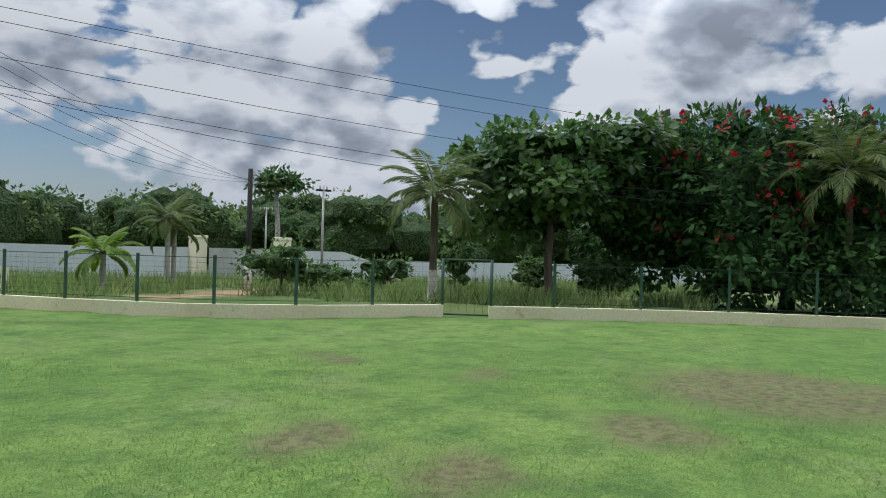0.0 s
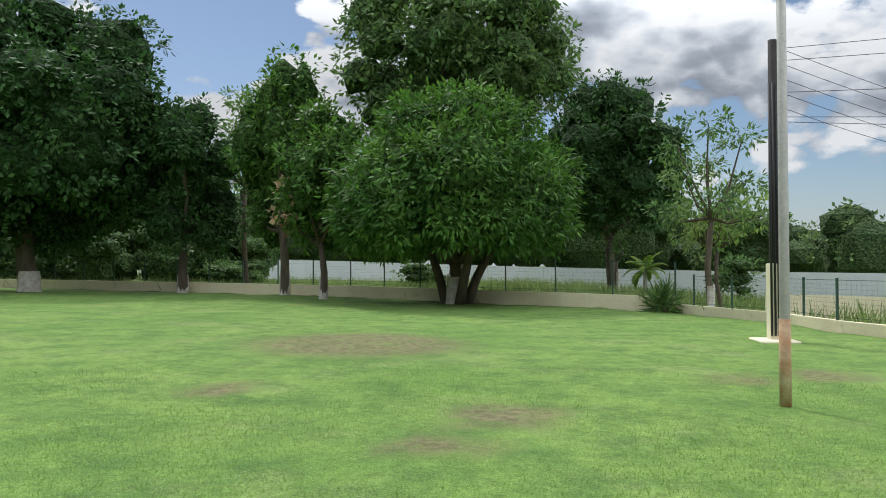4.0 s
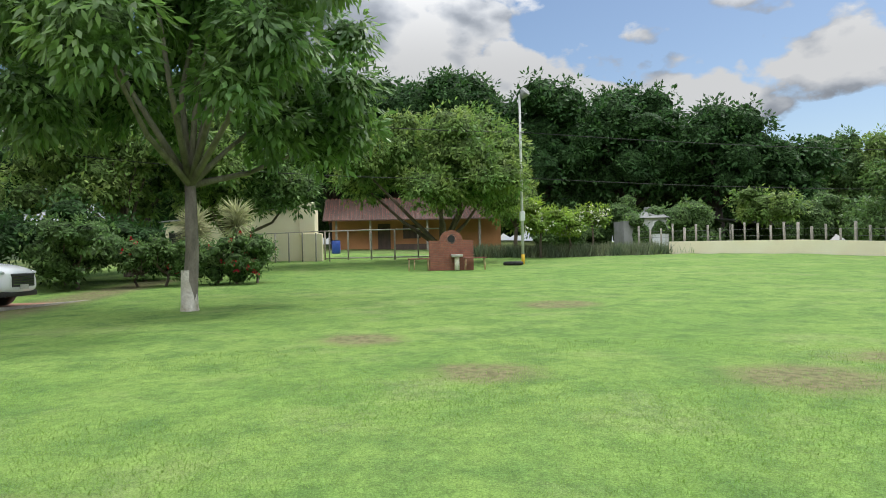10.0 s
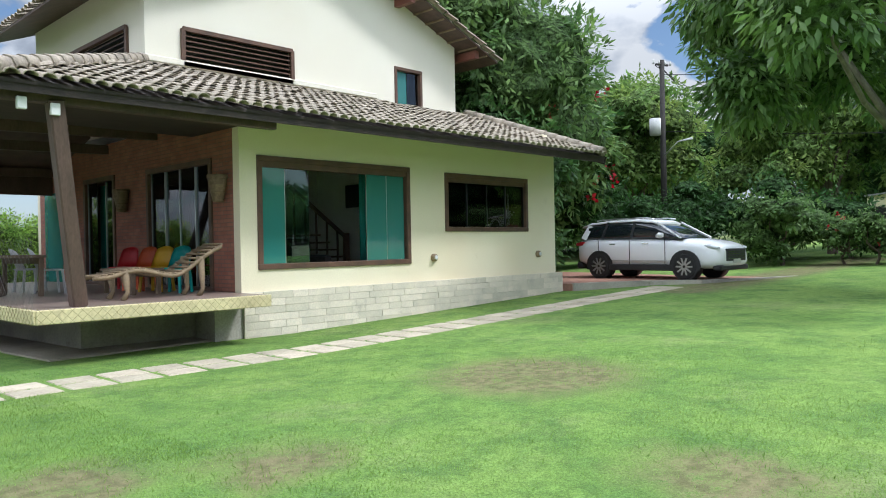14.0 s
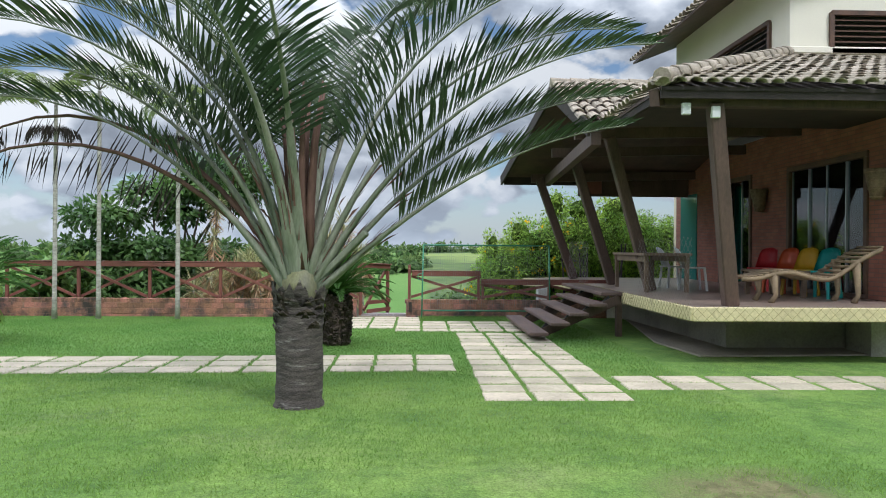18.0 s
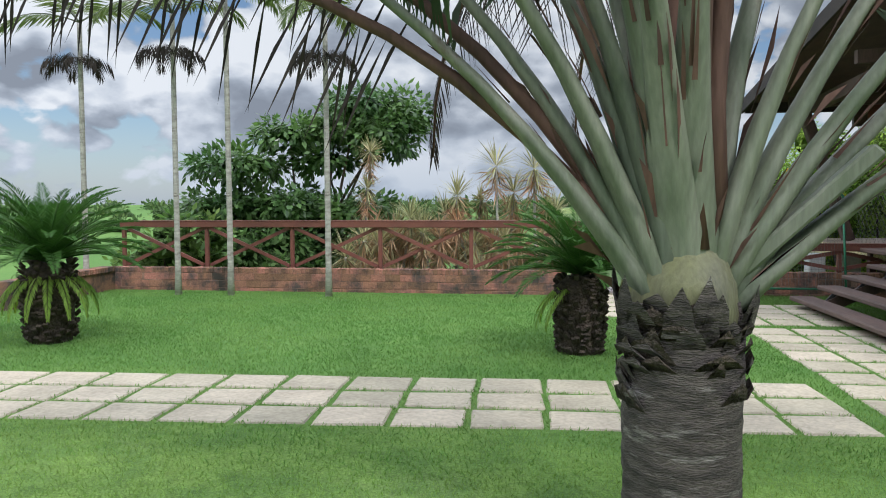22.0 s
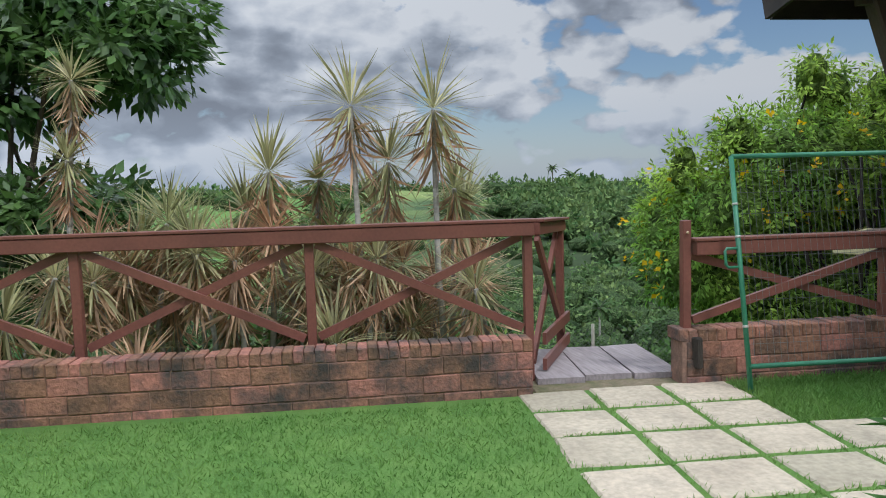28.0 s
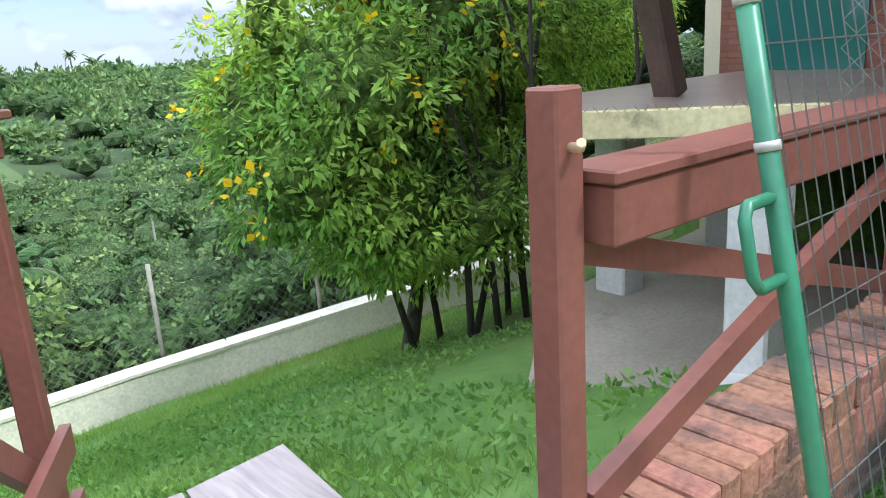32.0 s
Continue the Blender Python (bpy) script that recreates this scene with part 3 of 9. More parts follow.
def prism(bm, outline, z0, z1):
    """An upright prism over a plan outline (counter-clockwise)."""
    lo = [bm.verts.new((x, y, z0)) for x, y in outline]
    hi = [bm.verts.new((x, y, z1)) for x, y in outline]
    bm.faces.new(lo[::-1])
    bm.faces.new(hi)
    for i in range(len(lo)):
        j = (i + 1) % len(lo)
        bm.faces.new((lo[i], lo[j], hi[j], hi[i]))
    return bm


def slab_of(bm, corners, thick):
    """A flat plate over four (or more) corners in space, thickened downwards."""
    hi = [bm.verts.new(c) for c in corners]
    lo = [bm.verts.new((c[0], c[1], c[2] - thick)) for c in corners]
    bm.faces.new(hi)
    bm.faces.new(lo[::-1])
    for i in range(len(hi)):
        j = (i + 1) % len(hi)
        bm.faces.new((hi[i], lo[i], lo[j], hi[j]))
    return bm


def finish(bm, name, m):
    bmesh.ops.recalc_face_normals(bm, faces=bm.faces)
    me = bpy.data.meshes.new(name)
    bm.to_mesh(me)
    bm.free()
    me.materials.append(m)
    return me


def part(name, bm, m, parent=None, label=""):
    """One mesh object, under a thing or a part where one is given."""
    me = bm if isinstance(bm, bpy.types.Mesh) else finish(bm, name, m)
    ob = new(name, me)
    if parent:
        ob.parent = parent
    if label:
        tagged(ob, label)
    return ob


def thing(name, label, category, group="", kind="", at=(0, 0, 0), turn=0.0):
    e = new(name)
    e.matrix_world = pose(*at, 0, 0, turn)
    return tagged(e, label, category, group, kind)


def quads_mesh(name, co, m, n=4):
    """A mesh of loose quads from an array of corners (count * 4, 3)."""
    co = np.asarray(co, dtype=np.float32).reshape(-1, 3)
    count = len(co) // n
    me = bpy.data.meshes.new(name)
    me.vertices.add(len(co))
    me.vertices.foreach_set("co", co.ravel())
    me.loops.add(len(co))
    me.loops.foreach_set("vertex_index", np.arange(len(co), dtype=np.int32))
    me.polygons.add(count)
    me.polygons.foreach_set("loop_start", np.arange(0, len(co), n, dtype=np.int32))
    me.update()
    me.validate()
    me.materials.append(m)
    return me


def unit(a):
    return a / np.maximum(np.linalg.norm(a, axis=-1, keepdims=True), 1e-9)


def leaf_quads(rng, pts, axis, length, width, flat=None):
    """Leaf blades: a pointed quad from each point along axis, folded a little."""
    n = len(pts)
    axis = unit(axis)
    flat = rng.normal(size=(n, 3)) if flat is None else flat
    side = unit(np.cross(axis, flat))
    up_ = np.cross(side, axis)
    length, width = np.broadcast_to(length, n)[:, None], np.broadcast_to(width, n)[:, None]
    mid = pts + axis * length * 0.45
    return np.stack([pts, mid + side * width * 0.5 - up_ * width * 0.15, pts + axis * length - up_ * length * 0.12, mid - side * width * 0.5 - up_ * width * 0.15], 1)


def crown_quads(rng, lobes, density, size, droop=0.35, shell=0.35, aspect=0.36, whorl=1, low=-1.0, stick=0.7, tuft=11):
    """Leaves over a set of lobes (x, y, z, rx, ry, rz), in tufts near their skins that spread from a twig's end."""
    out = []
    for x, y, z, rx, ry, rz in lobes:
        area = 4 * math.pi * ((rx * ry) ** 1.6 / 3 + (rx * rz) ** 1.6 / 3 + (ry * rz) ** 1.6 / 3) ** (1 / 1.6)
        m = max(int(area * density / tuft), 5)
        d = unit(rng.normal(size=(m, 3)))
        d = d[d[:, 2] > low]
        bumpy = 1 + 0.09 * np.sin(d[:, 0] * 5 + x) * np.sin(d[:, 1] * 6 + y) + 0.08 * np.sin(d[:, 2] * 9 + d[:, 0] * 7 + z)
        r = bumpy * (1 - shell * rng.random(len(d)) ** 2.2)
        p = np.array((x, y, z)) + d * np.array((rx, ry, rz)) * r[:, None]
        way = unit(d + np.array((0, 0, 0.35)) + rng.normal(size=d.shape) * 0.3)
        reach = size * (0.7 + 0.9 * rng.random(len(d)))
        k = np.repeat(np.arange(len(d)), tuft * whorl)
        n = len(k)
        off = unit(rng.normal(size=(n, 3)) + way[k] * 0.5)
        ax = off + way[k] * stick * 0.7 + rng.normal(size=(n, 3)) * 0.25
        ax[:, 2] -= droop
        ln = size * (0.65 + 0.7 * rng.random(n))
        flat = way[k] + np.array((0, 0, 0.55)) + rng.normal(size=(n, 3)) * 0.38
        out.append(leaf_quads(rng, p[k] + off * (reach[k] * rng.random(n) ** 0.6)[:, None], ax, ln, ln * aspect, flat))
    return np.concatenate(out).reshape(-1, 3)


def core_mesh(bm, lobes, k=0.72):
    """Uneven hearts inside the lobes, behind the leaves; the crown's inner shade is in their colour."""
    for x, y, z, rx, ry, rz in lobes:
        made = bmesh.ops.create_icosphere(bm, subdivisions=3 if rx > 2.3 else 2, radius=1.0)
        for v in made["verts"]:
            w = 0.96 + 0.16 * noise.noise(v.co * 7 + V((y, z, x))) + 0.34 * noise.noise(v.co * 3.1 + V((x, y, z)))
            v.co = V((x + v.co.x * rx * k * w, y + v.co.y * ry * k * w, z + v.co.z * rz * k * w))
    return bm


def branches(bm, base, top, r0, lobes, rng, seg=8, lean=0.15, forks=None):
    """A tapered trunk to top, then a limb towards each lobe."""
    base, top = V(base), V(top)
    mid = (base + top) / 2 + V((rng.normal() * lean, rng.normal() * lean, 0))
    flare = base + (top - base) * 0.06
    tube(bm, [base, flare, mid, top], [r0 * 1.35, r0 * 1.08, r0 * 0.92, r0 * 0.75], seg)
    for i, (x, y, z, rx, ry, rz) in enumerate(lobes[:forks] if forks else lobes):
        end = V((x, y, z))
        k = top + (end - top) * 0.45 + V((rng.normal() * 0.25, rng.normal() * 0.25, -0.25))
        tube(bm, [top - V((0, 0, 0.15)), k, end, end + V((rx * 0.3 * rng.normal(), ry * 0.3 * rng.normal(), rz * 0.5))], [r0 * 0.6, r0 * 0.36, r0 * 0.17, r0 * 0.05], max(seg - 3, 5))
    return bm


def lobes_of(rng, x, y, z, rx, ry, rz, n, small=0.45, low=-0.3):
    """A crown's lobes scattered over an ellipsoid."""
    out = []
    for i in range(n):
        d = unit(rng.normal(size=3))
        d[2] = max(d[2], low)
        s = small * (0.75 + 0.5 * rng.random())
        k = 0.72
        out.append((x + d[0] * rx * k, y + d[1] * ry * k, z + d[2] * rz * k, rx * s, ry * s, rz * s * 0.85))
    out.append((x, y, z, rx * 0.6, ry * 0.6, rz * 0.6))
    return out


def tree(name, label, base, top, r0, lobes, density, size, leafmat, barkmat="bark", seed=1, white=0.0, droop=0.35,
         aspect=0.36, core=0.66, forks=None, group="", category="tree", extra=None, lean=0.15, shell=0.35, low=-1.0, stick=0.7):
    rng = np.random.default_rng(seed)
    t = thing(name, label, category, group, at=base)
    inv = V(base)
    loc = [(x - inv.x, y - inv.y, z - inv.z, a, b, c) for x, y, z, a, b, c in lobes]
    bm = branches(fresh(), (0, 0, -0.15), V(top) - inv, r0, loc, rng, forks=forks, lean=lean)
    part("trunk", bm, M[barkmat], t)
    if white:
        bm = tube(fresh(), [(0, 0, -0.1), (0, 0, white * 0.1), (0.0, 0, white)], [r0 * 1.40, r0 * 1.2, r0 * 1.06], 12, cap=False)
        part("limewash_band", bm, M["limewash"], t, "whitewashed lower trunk")
    part("crown", quads_mesh("crown", crown_quads(rng, loc, density, size * 0.95, droop, shell * (0.6 if core else 1.0), aspect * (1.35 if core else 1.1), low=low, stick=stick), M[leafmat]), None, t)
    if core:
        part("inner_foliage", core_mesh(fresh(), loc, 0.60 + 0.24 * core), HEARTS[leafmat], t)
    if extra:
        m, dens, sz, lobe_pick = extra
        part("blossom", quads_mesh("blossom", crown_quads(rng, [(*loc[i % len(loc)][:3], *[1.06 * c for c in loc[i % len(loc)][3:]]) for i in lobe_pick], dens, sz, 0.0, 0.12, 0.9, tuft=7), M[m]), None, t)
    return t


def height(x, y):
    """The lie of the land: level lawn, rising to the west, falling to a valley in the south and away to the road."""
    x, y = np.asarray(x, dtype=float), np.asarray(y, dtype=float)
    ca, sa = math.cos(radians(28.9)), math.sin(radians(28.9))
    wx, wy = -0.1 + x * ca - y * sa, -13.61 + x * sa + y * ca
    g = np.interp(wy, [-30, -20, -12, 2, 12, 20, 40], [2.1, 1.7, 1.3, 1.2, 0.75, 0.42, 0.3])
    h = np.interp(-wx, [1, 8, 13, 28, 45, 80, 200], [0, 0.17, 0.26, 0.55, 0.9, 1.5, 1.8])
    z = h * g
    d = np.hypot(x - 7, y - 11.7)
    out = np.clip((x - 10) / 12, 0, 1) * np.clip((y - 5) / 10, 0, 1)
    z = z - out * np.interp(d, [18, 30, 46, 120, 400], [0, 0.42, 0.9, 1.0, 1.0])
    s = np.maximum(-(y + 6.35), np.minimum(x - 17.6, 5 - y))
    s = np.where((x < 0) & (y > -11), np.minimum(s, -(y + 11)), s)
    s = np.where(x < -6, np.minimum(s, -(y + 12) - (-6 - x) * 0.35), s)
    drop = np.interp(s, [0, 0.5, 10, 16, 40, 80, 150, 260, 420, 620, 1200], [0, 0.25, 3.8, 7.2, 17.5, 23, 23.5, 15, 6, 2.5, 2.0])
    waves = 1.6 * np.sin(x * 0.021 + 1) * np.sin(y * 0.017) + 0.7 * np.sin(x * 0.06 + y * 0.045)
    far = np.clip((s - 25) / 60, 0, 1)
    z = np.where(s > 0, z * np.clip(1 - s / 6, 0, 1) - drop + far * waves, z)
    pit = np.clip((5.5 - x) / 0.5, 0, 1) * np.clip((-6.25 - y) / 0.3, 0, 1) * np.clip((y + 10.2) / 0.8, 0, 1) * (x > -0.5)
    return np.where(pit > 0, np.minimum(z, z + (-1.12 - z) * pit), z)


def hz(x, y):
    return float(height(x, y))

# ---- ground ----
DRY = [(11.3, 16.0, 0.5), (16.2, 13.4, 1.6), (11.3, 14.5, 0.5), (14.8, 16.4, 0.3), (13.4, 13.9, 0.6), (14.6, 18.7, 0.4), (6.7, 19.4, 0.6), (6.2, 18.1, 0.4), (4.1, 25.2, 2.0), (11.1, 22.7, 0.5),
       (3.4, 20.2, 0.4), (9.8, 22.2, 0.4), (-0.6, 16.3, 0.8), (-9.6, 16.0, 0.9), (-1.8, 13.1, 0.6), (-5.1, 11.7, 0.7), (-1.5, 17.9, 0.5), (0.1, 6.3, 1.2), (2.2, 9.5, 0.6), (5.1, 6.3, 0.6), (3.8, 6.9, 0.5)]


def dryness(x, y):
    k = np.zeros_like(x)
    for px, py, r in DRY:
        k = np.maximum(k, np.clip(1.25 - np.hypot(x - px, (y - py)) / max(r, 0.35), 0, 1))
    return k


def spread(lo, hi, step, reach):
    fine = list(np.arange(lo, hi + step / 2, step))
    out, s = [], step
    v = hi
    while v < reach:
        s *= 1.22
        v += s
        out.append(v)
    left, s, v = [], step, lo
    while v > -reach:
        s *= 1.22
        v -= s
        left.append(v)
    return np.array(left[::-1] + fine + out)


# boundary of the mown lawn, counter-clockwise from the fence's east corner
WALL_E = [(26.6, 12.6), (24.5, 15.6), (22.9, 18.0), (20.95, 20.8), (18.2, 22.6), (16.4, 24.4), (15.2, 27.0), (14.4, 29.6), (14.1, 33.2), (12.2, 36.9)]
WALL_N = [(12.2, 36.9), (8.7, 38.6), (4.6, 41.2), (0.0, 44.6), (-4.5, 46.6), (-9.0, 48.2), (-16.0, 50.4), (-24.0, 52.6)]
LAWN = [(17.2, -6.2)] + [(30.0, 4.0)] + WALL_E + WALL_N[1:] + [(-31, 48), (-40, 31), (-46, 10), (-40, -2), (-18, -9), (-9.5, -11), (0, -11), (3, -6.2)]


def inside(px, py, poly):
    c = np.zeros(px.shape, bool)
    for (x0, y0), (x1, y1) in zip(poly, poly[1:] + poly[:1]):
        t = (y0 > py) != (y1 > py)
        c ^= t & (px < (x1 - x0) * (py - y0) / ((y1 - y0) or 1e-9) + x0)
    return c


gx, gy = spread(-46, 30, 0.5, 3500), spread(-20, 54, 0.5, 3500)
GX, GY = np.meshgrid(gx, gy)
GZ = height(GX, GY)
lush = np.clip((2.6 - GY) / 2.5, 0, 1) * np.clip((GX - 3.0) / 2.0, 0, 1)
bumps = np.sin(GX * 1.3 + 0.7 * np.sin(GY * 0.9)) * np.sin(GY * 1.1 + 0.5) * 0.012 * np.clip((GY - 4.0) / 3.0, 0, 1)
lawn_in = inside(GX.ravel(), GY.ravel(), LAWN).reshape(GX.shape)
near = (np.hypot(GX, GY) < 70)
GZ = GZ + np.where(near, bumps, 0) + np.where(~lawn_in & near, 0.05 * np.sin(GX * 2.1) * np.sin(GY * 1.7), 0)
gme = bpy.data.meshes.new("ground")
nv = GX.size
gme.vertices.add(nv)
gme.vertices.foreach_set("co", np.stack([GX, GY, GZ], -1).astype(np.float32).ravel())
iy, ix = np.meshgrid(np.arange(len(gy) - 1), np.arange(len(gx) - 1), indexing="ij")
a0 = (iy * len(gx) + ix).ravel()
quad = np.stack([a0, a0 + 1, a0 + 1 + len(gx), a0 + len(gx)], 1).astype(np.int32)
gme.loops.add(quad.size)
gme.loops.foreach_set("vertex_index", quad.ravel())
gme.polygons.add(len(quad))
gme.polygons.foreach_set("loop_start", np.arange(0, quad.size, 4, dtype=np.int32))
gme.polygons.foreach_set("use_smooth", np.ones(len(quad), dtype=bool))
gme.update()
track = np.clip(1.3 - np.abs((GY - 33.0) - 0.55 * (GX - 24)) / 1.4, 0, 1) * ((GX > 19) & (GX < 40) & (GY > 26))
beside = np.clip(1.2 - np.abs(GY - 2.9 + 0.06 * (GX + 9)) / 1.0, 0, 1) * ((GX < -9.5) & (GX > -24)) * 0.7
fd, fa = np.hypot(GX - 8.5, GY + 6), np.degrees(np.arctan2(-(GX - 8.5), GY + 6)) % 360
wood_shade = np.clip((fd - 19) / 4, 0, 1) * ((fa > 100) & (fa < 250)) * (GY < -17) * np.where((fa > 169) & (fd > 165), 0.0, 1.0)
for key, values in (("dry", np.maximum(dryness(GX, GY), beside)), ("wild", 1.0 - lawn_in), ("earth", track), ("lush", lush), ("shaded", wood_shade),
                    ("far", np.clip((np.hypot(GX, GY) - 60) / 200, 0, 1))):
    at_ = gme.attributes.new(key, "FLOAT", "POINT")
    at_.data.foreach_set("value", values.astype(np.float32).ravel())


def ground_material():
    m = bpy.data.materials.new("lawn_and_fields")
    m.use_nodes = True
    n, l = m.node_tree.nodes, m.node_tree.links
    b = n["Principled BSDF"]
    tc = n.new("ShaderNodeTexCoord")

    def noise_of(scale, detail=5, rough=0.55, stretch=None):
        t = n.new("ShaderNodeTexNoise")
        t.inputs["Scale"].default_value, t.inputs["Detail"].default_value, t.inputs["Roughness"].default_value = scale, detail, rough
        l.new(tc.outputs["Object"], t.inputs["Vector"])
        return t.outputs["Fac"]

    def span(v, lo, hi, a=0.0, c=1.0):
        r = n.new("ShaderNodeMapRange")
        for key, x in zip(("From Min", "From Max", "To Min", "To Max"), (lo, hi, a, c)):
            r.inputs[key].default_value = x
        l.new(v, r.inputs["Value"])
        return r.outputs[0]

    def blend(f, a, c, kind="MIX"):
        x = n.new("ShaderNodeMixRGB")
        x.blend_type = kind
        for s, v in zip(x.inputs, (f, a, c)):
            if isinstance(v, tuple):
                s.default_value = (*v, 1)
            elif isinstance(v, (int, float)):
                s.default_value = v
            else:
                l.new(v, s)
        return x.outputs[0]

    def attr(key):
        x = n.new("ShaderNodeAttribute")
        x.attribute_name = key
        return x.outputs["Fac"]

    def times(a, c, op="MULTIPLY"):
        x = n.new("ShaderNodeMath")
        x.operation, x.use_clamp = op, True
        for s, v in zip(x.inputs, (a, c)):
            if isinstance(v, (int, float)):
                s.default_value = v
            else:
                l.new(v, s)
        return x.outputs[0]

    grass = blend(span(noise_of(0.28, 5), 0.36, 0.64), (0.155, 0.265, 0.058), (0.210, 0.315, 0.076))
    grass = blend(span(noise_of(1.6, 6, 0.65), 0.42, 0.70), grass, (0.095, 0.180, 0.046))
    pale = times(span(noise_of(0.55, 6, 0.7), 0.54, 0.70), 0.55)
    grass = blend(pale, grass, (0.250, 0.285, 0.120))
    grass = blend(0.8, grass, span(noise_of(9, 6, 0.75), 0.32, 0.68, 0.66, 1.28), "MULTIPLY")
    grass = blend(0.85, grass, span(noise_of(55, 4, 0.75), 0.28, 0.72, 0.38, 1.5), "MULTIPLY")
    brown = blend(span(noise_of(9, 5), 0.4, 0.6), (0.250, 0.195, 0.118), (0.125, 0.098, 0.058))
    patch = times(span(attr("dry"), 0.05, 0.55), span(noise_of(4.5, 8, 0.85), 0.37, 0.50))
    grass = blend(times(patch, 0.80), grass, brown)
    wild = blend(span(noise_of(0.12, 6), 0.38, 0.62), (0.105, 0.165, 0.045), (0.195, 0.225, 0.080))
    wild = blend(0.6, wild, span(noise_of(8, 4, 0.7), 0.25, 0.75, 0.5, 1.3), "MULTIPLY")
    distant = blend(span(noise_of(0.006, 6, 0.6), 0.42, 0.58), (0.055, 0.095, 0.040), (0.21, 0.27, 0.085))
    wild = blend(attr("far"), wild, distant)
    grass = blend(attr("wild"), grass, wild)
    earth = blend(span(noise_of(1.5, 6), 0.4, 0.6), (0.46, 0.30, 0.18), (0.36, 0.24, 0.15))
    grass = blend(times(attr("earth"), span(noise_of(1.0, 6), 0.25, 0.5)), grass, earth)
    grass = blend(times(attr("lush"), 0.8), grass, blend(span(noise_of(3.0, 5), 0.38, 0.62), (0.100, 0.215, 0.050), (0.145, 0.265, 0.066)))
    # ground under the valley woods coloured dark, standing in for the trees' shadow
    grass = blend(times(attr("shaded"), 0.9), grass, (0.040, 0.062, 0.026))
    l.new(grass, b.inputs["Base Color"])
    b.inputs["Roughness"].default_value, b.inputs["Specular IOR Level"].default_value = 0.95, 0.15
    bp = n.new("ShaderNodeBump")
    bp.inputs["Strength"].default_value, bp.inputs["Distance"].default_value = 0.7, 0.03
    l.new(noise_of(38, 4, 0.7), bp.inputs["Height"])
    l.new(bp.outputs[0], b.inputs["Normal"])
    return m


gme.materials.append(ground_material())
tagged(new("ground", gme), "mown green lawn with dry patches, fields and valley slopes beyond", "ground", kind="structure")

# ---- the house ----
FLOOR = 0.79
house = thing("house", "two-storey cream house with clay tile roof and brick porch wall", "house")


def wall_with_openings(bm, a0, a1, z0, z1, t0, t1, holes, along="x"):
    """A wall running along x or y from a0 to a1, pierced by holes (a, b, low, high)."""
    us = sorted({a0, a1, *[h[0] for h in holes], *[h[1] for h in holes]})
    ws = sorted({z0, z1, *[h[2] for h in holes], *[h[3] for h in holes]})
    grid = {(i, j): bm.verts.new((u, t0, w) if along == "x" else (t0, u, w)) for i, u in enumerate(us) for j, w in enumerate(ws)}
    faces = []
    for i in range(len(us) - 1):
        for j in range(len(ws) - 1):
            u, w = (us[i] + us[i + 1]) / 2, (ws[j] + ws[j + 1]) / 2
            if not any(h[0] < u < h[1] and h[2] < w < h[3] for h in holes):
                faces.append(bm.faces.new((grid[i, j], grid[i + 1, j], grid[i + 1, j + 1], grid[i, j + 1])))
    bmesh.ops.delete(bm, geom=[v for v in bm.verts if not v.link_faces], context="VERTS")
    made = bmesh.ops.extrude_face_region(bm, geom=faces, use_keep_orig=True)
    way = V((0, t1 - t0, 0)) if along == "x" else V((t1 - t0, 0, 0))
    bmesh.ops.translate(bm, verts=[g for g in made["geom"] if isinstance(g, bmesh.types.BMVert)], vec=way)
    return bm


WIN_A, WIN_B = (-4.0, -0.38, 1.23, 3.16), (-8.05, -5.15, 1.91, 3.12)
part("front_wall", wall_with_openings(fresh(), -9.25, -0.204, -0.1, 4.07, -0.2, 0.0, [WIN_A, WIN_B]), M["plaster"], house)
part("end_wall", box(fresh(), -9.25, -9.05, -10, -0.2, -0.2, 4.4), M["plaster"], house)
part("back_wall", box(fresh(), -9.25, 0.0, -10.2, -10, -2.0, 5.4), M["plaster"], house)
DOOR_1, DOOR_2 = (-3.55, -0.95, FLOOR, 3.18), (-6.9, -5.2, FLOOR, 3.2)
part("brick_wall", wall_with_openings(fresh(), -10.0, -0.204, -0.1, 3.95, -0.2, 0.0, [DOOR_1, DOOR_2], along="y"), M["housebrick"], house, "dark red brick porch wall")
part("corner_pier", box(fresh(), -0.204, 0.003, -0.204, 0.003, -0.1, 4.05), M["plaster"], house)


def window_frame(bm, a0, a1, z0, z1, t0, t1, w=0.09, along="x"):
    for s in ((a0, a1, z1 - w, z1), (a0, a1, z0, z0 + w), (a0, a0 + w, z0 + w, z1 - w), (a1 - w, a1, z0 + w, z1 - w)):
        if along == "x":
            box(bm, s[0], s[1], t0, t1, s[2], s[3], 0.008)
        else:
            box(bm, t0, t1, s[0], s[1], s[2], s[3], 0.008)
    return bm


def pane(name, a0, a1, z0, z1, t, m, parent, along="x", label=""):
    bm = fresh()
    if along == "x":
        box(bm, a0, a1, t - 0.004, t + 0.004, z0, z1)
    else:
        box(bm, t - 0.004, t + 0.004, a0, a1, z0, z1)
    ob = part(name, bm, M[m], parent, label)
    ob.visible_shadow = False
    return ob


def bar(name, a0, a1, z0, z1, t0, t1, m, parent, along="x"):
    bm = box(fresh(), a0, a1, t0, t1, z0, z1) if along == "x" else box(fresh(), t0, t1, a0, a1, z0, z1)
    return part(name, bm, M[m], parent)


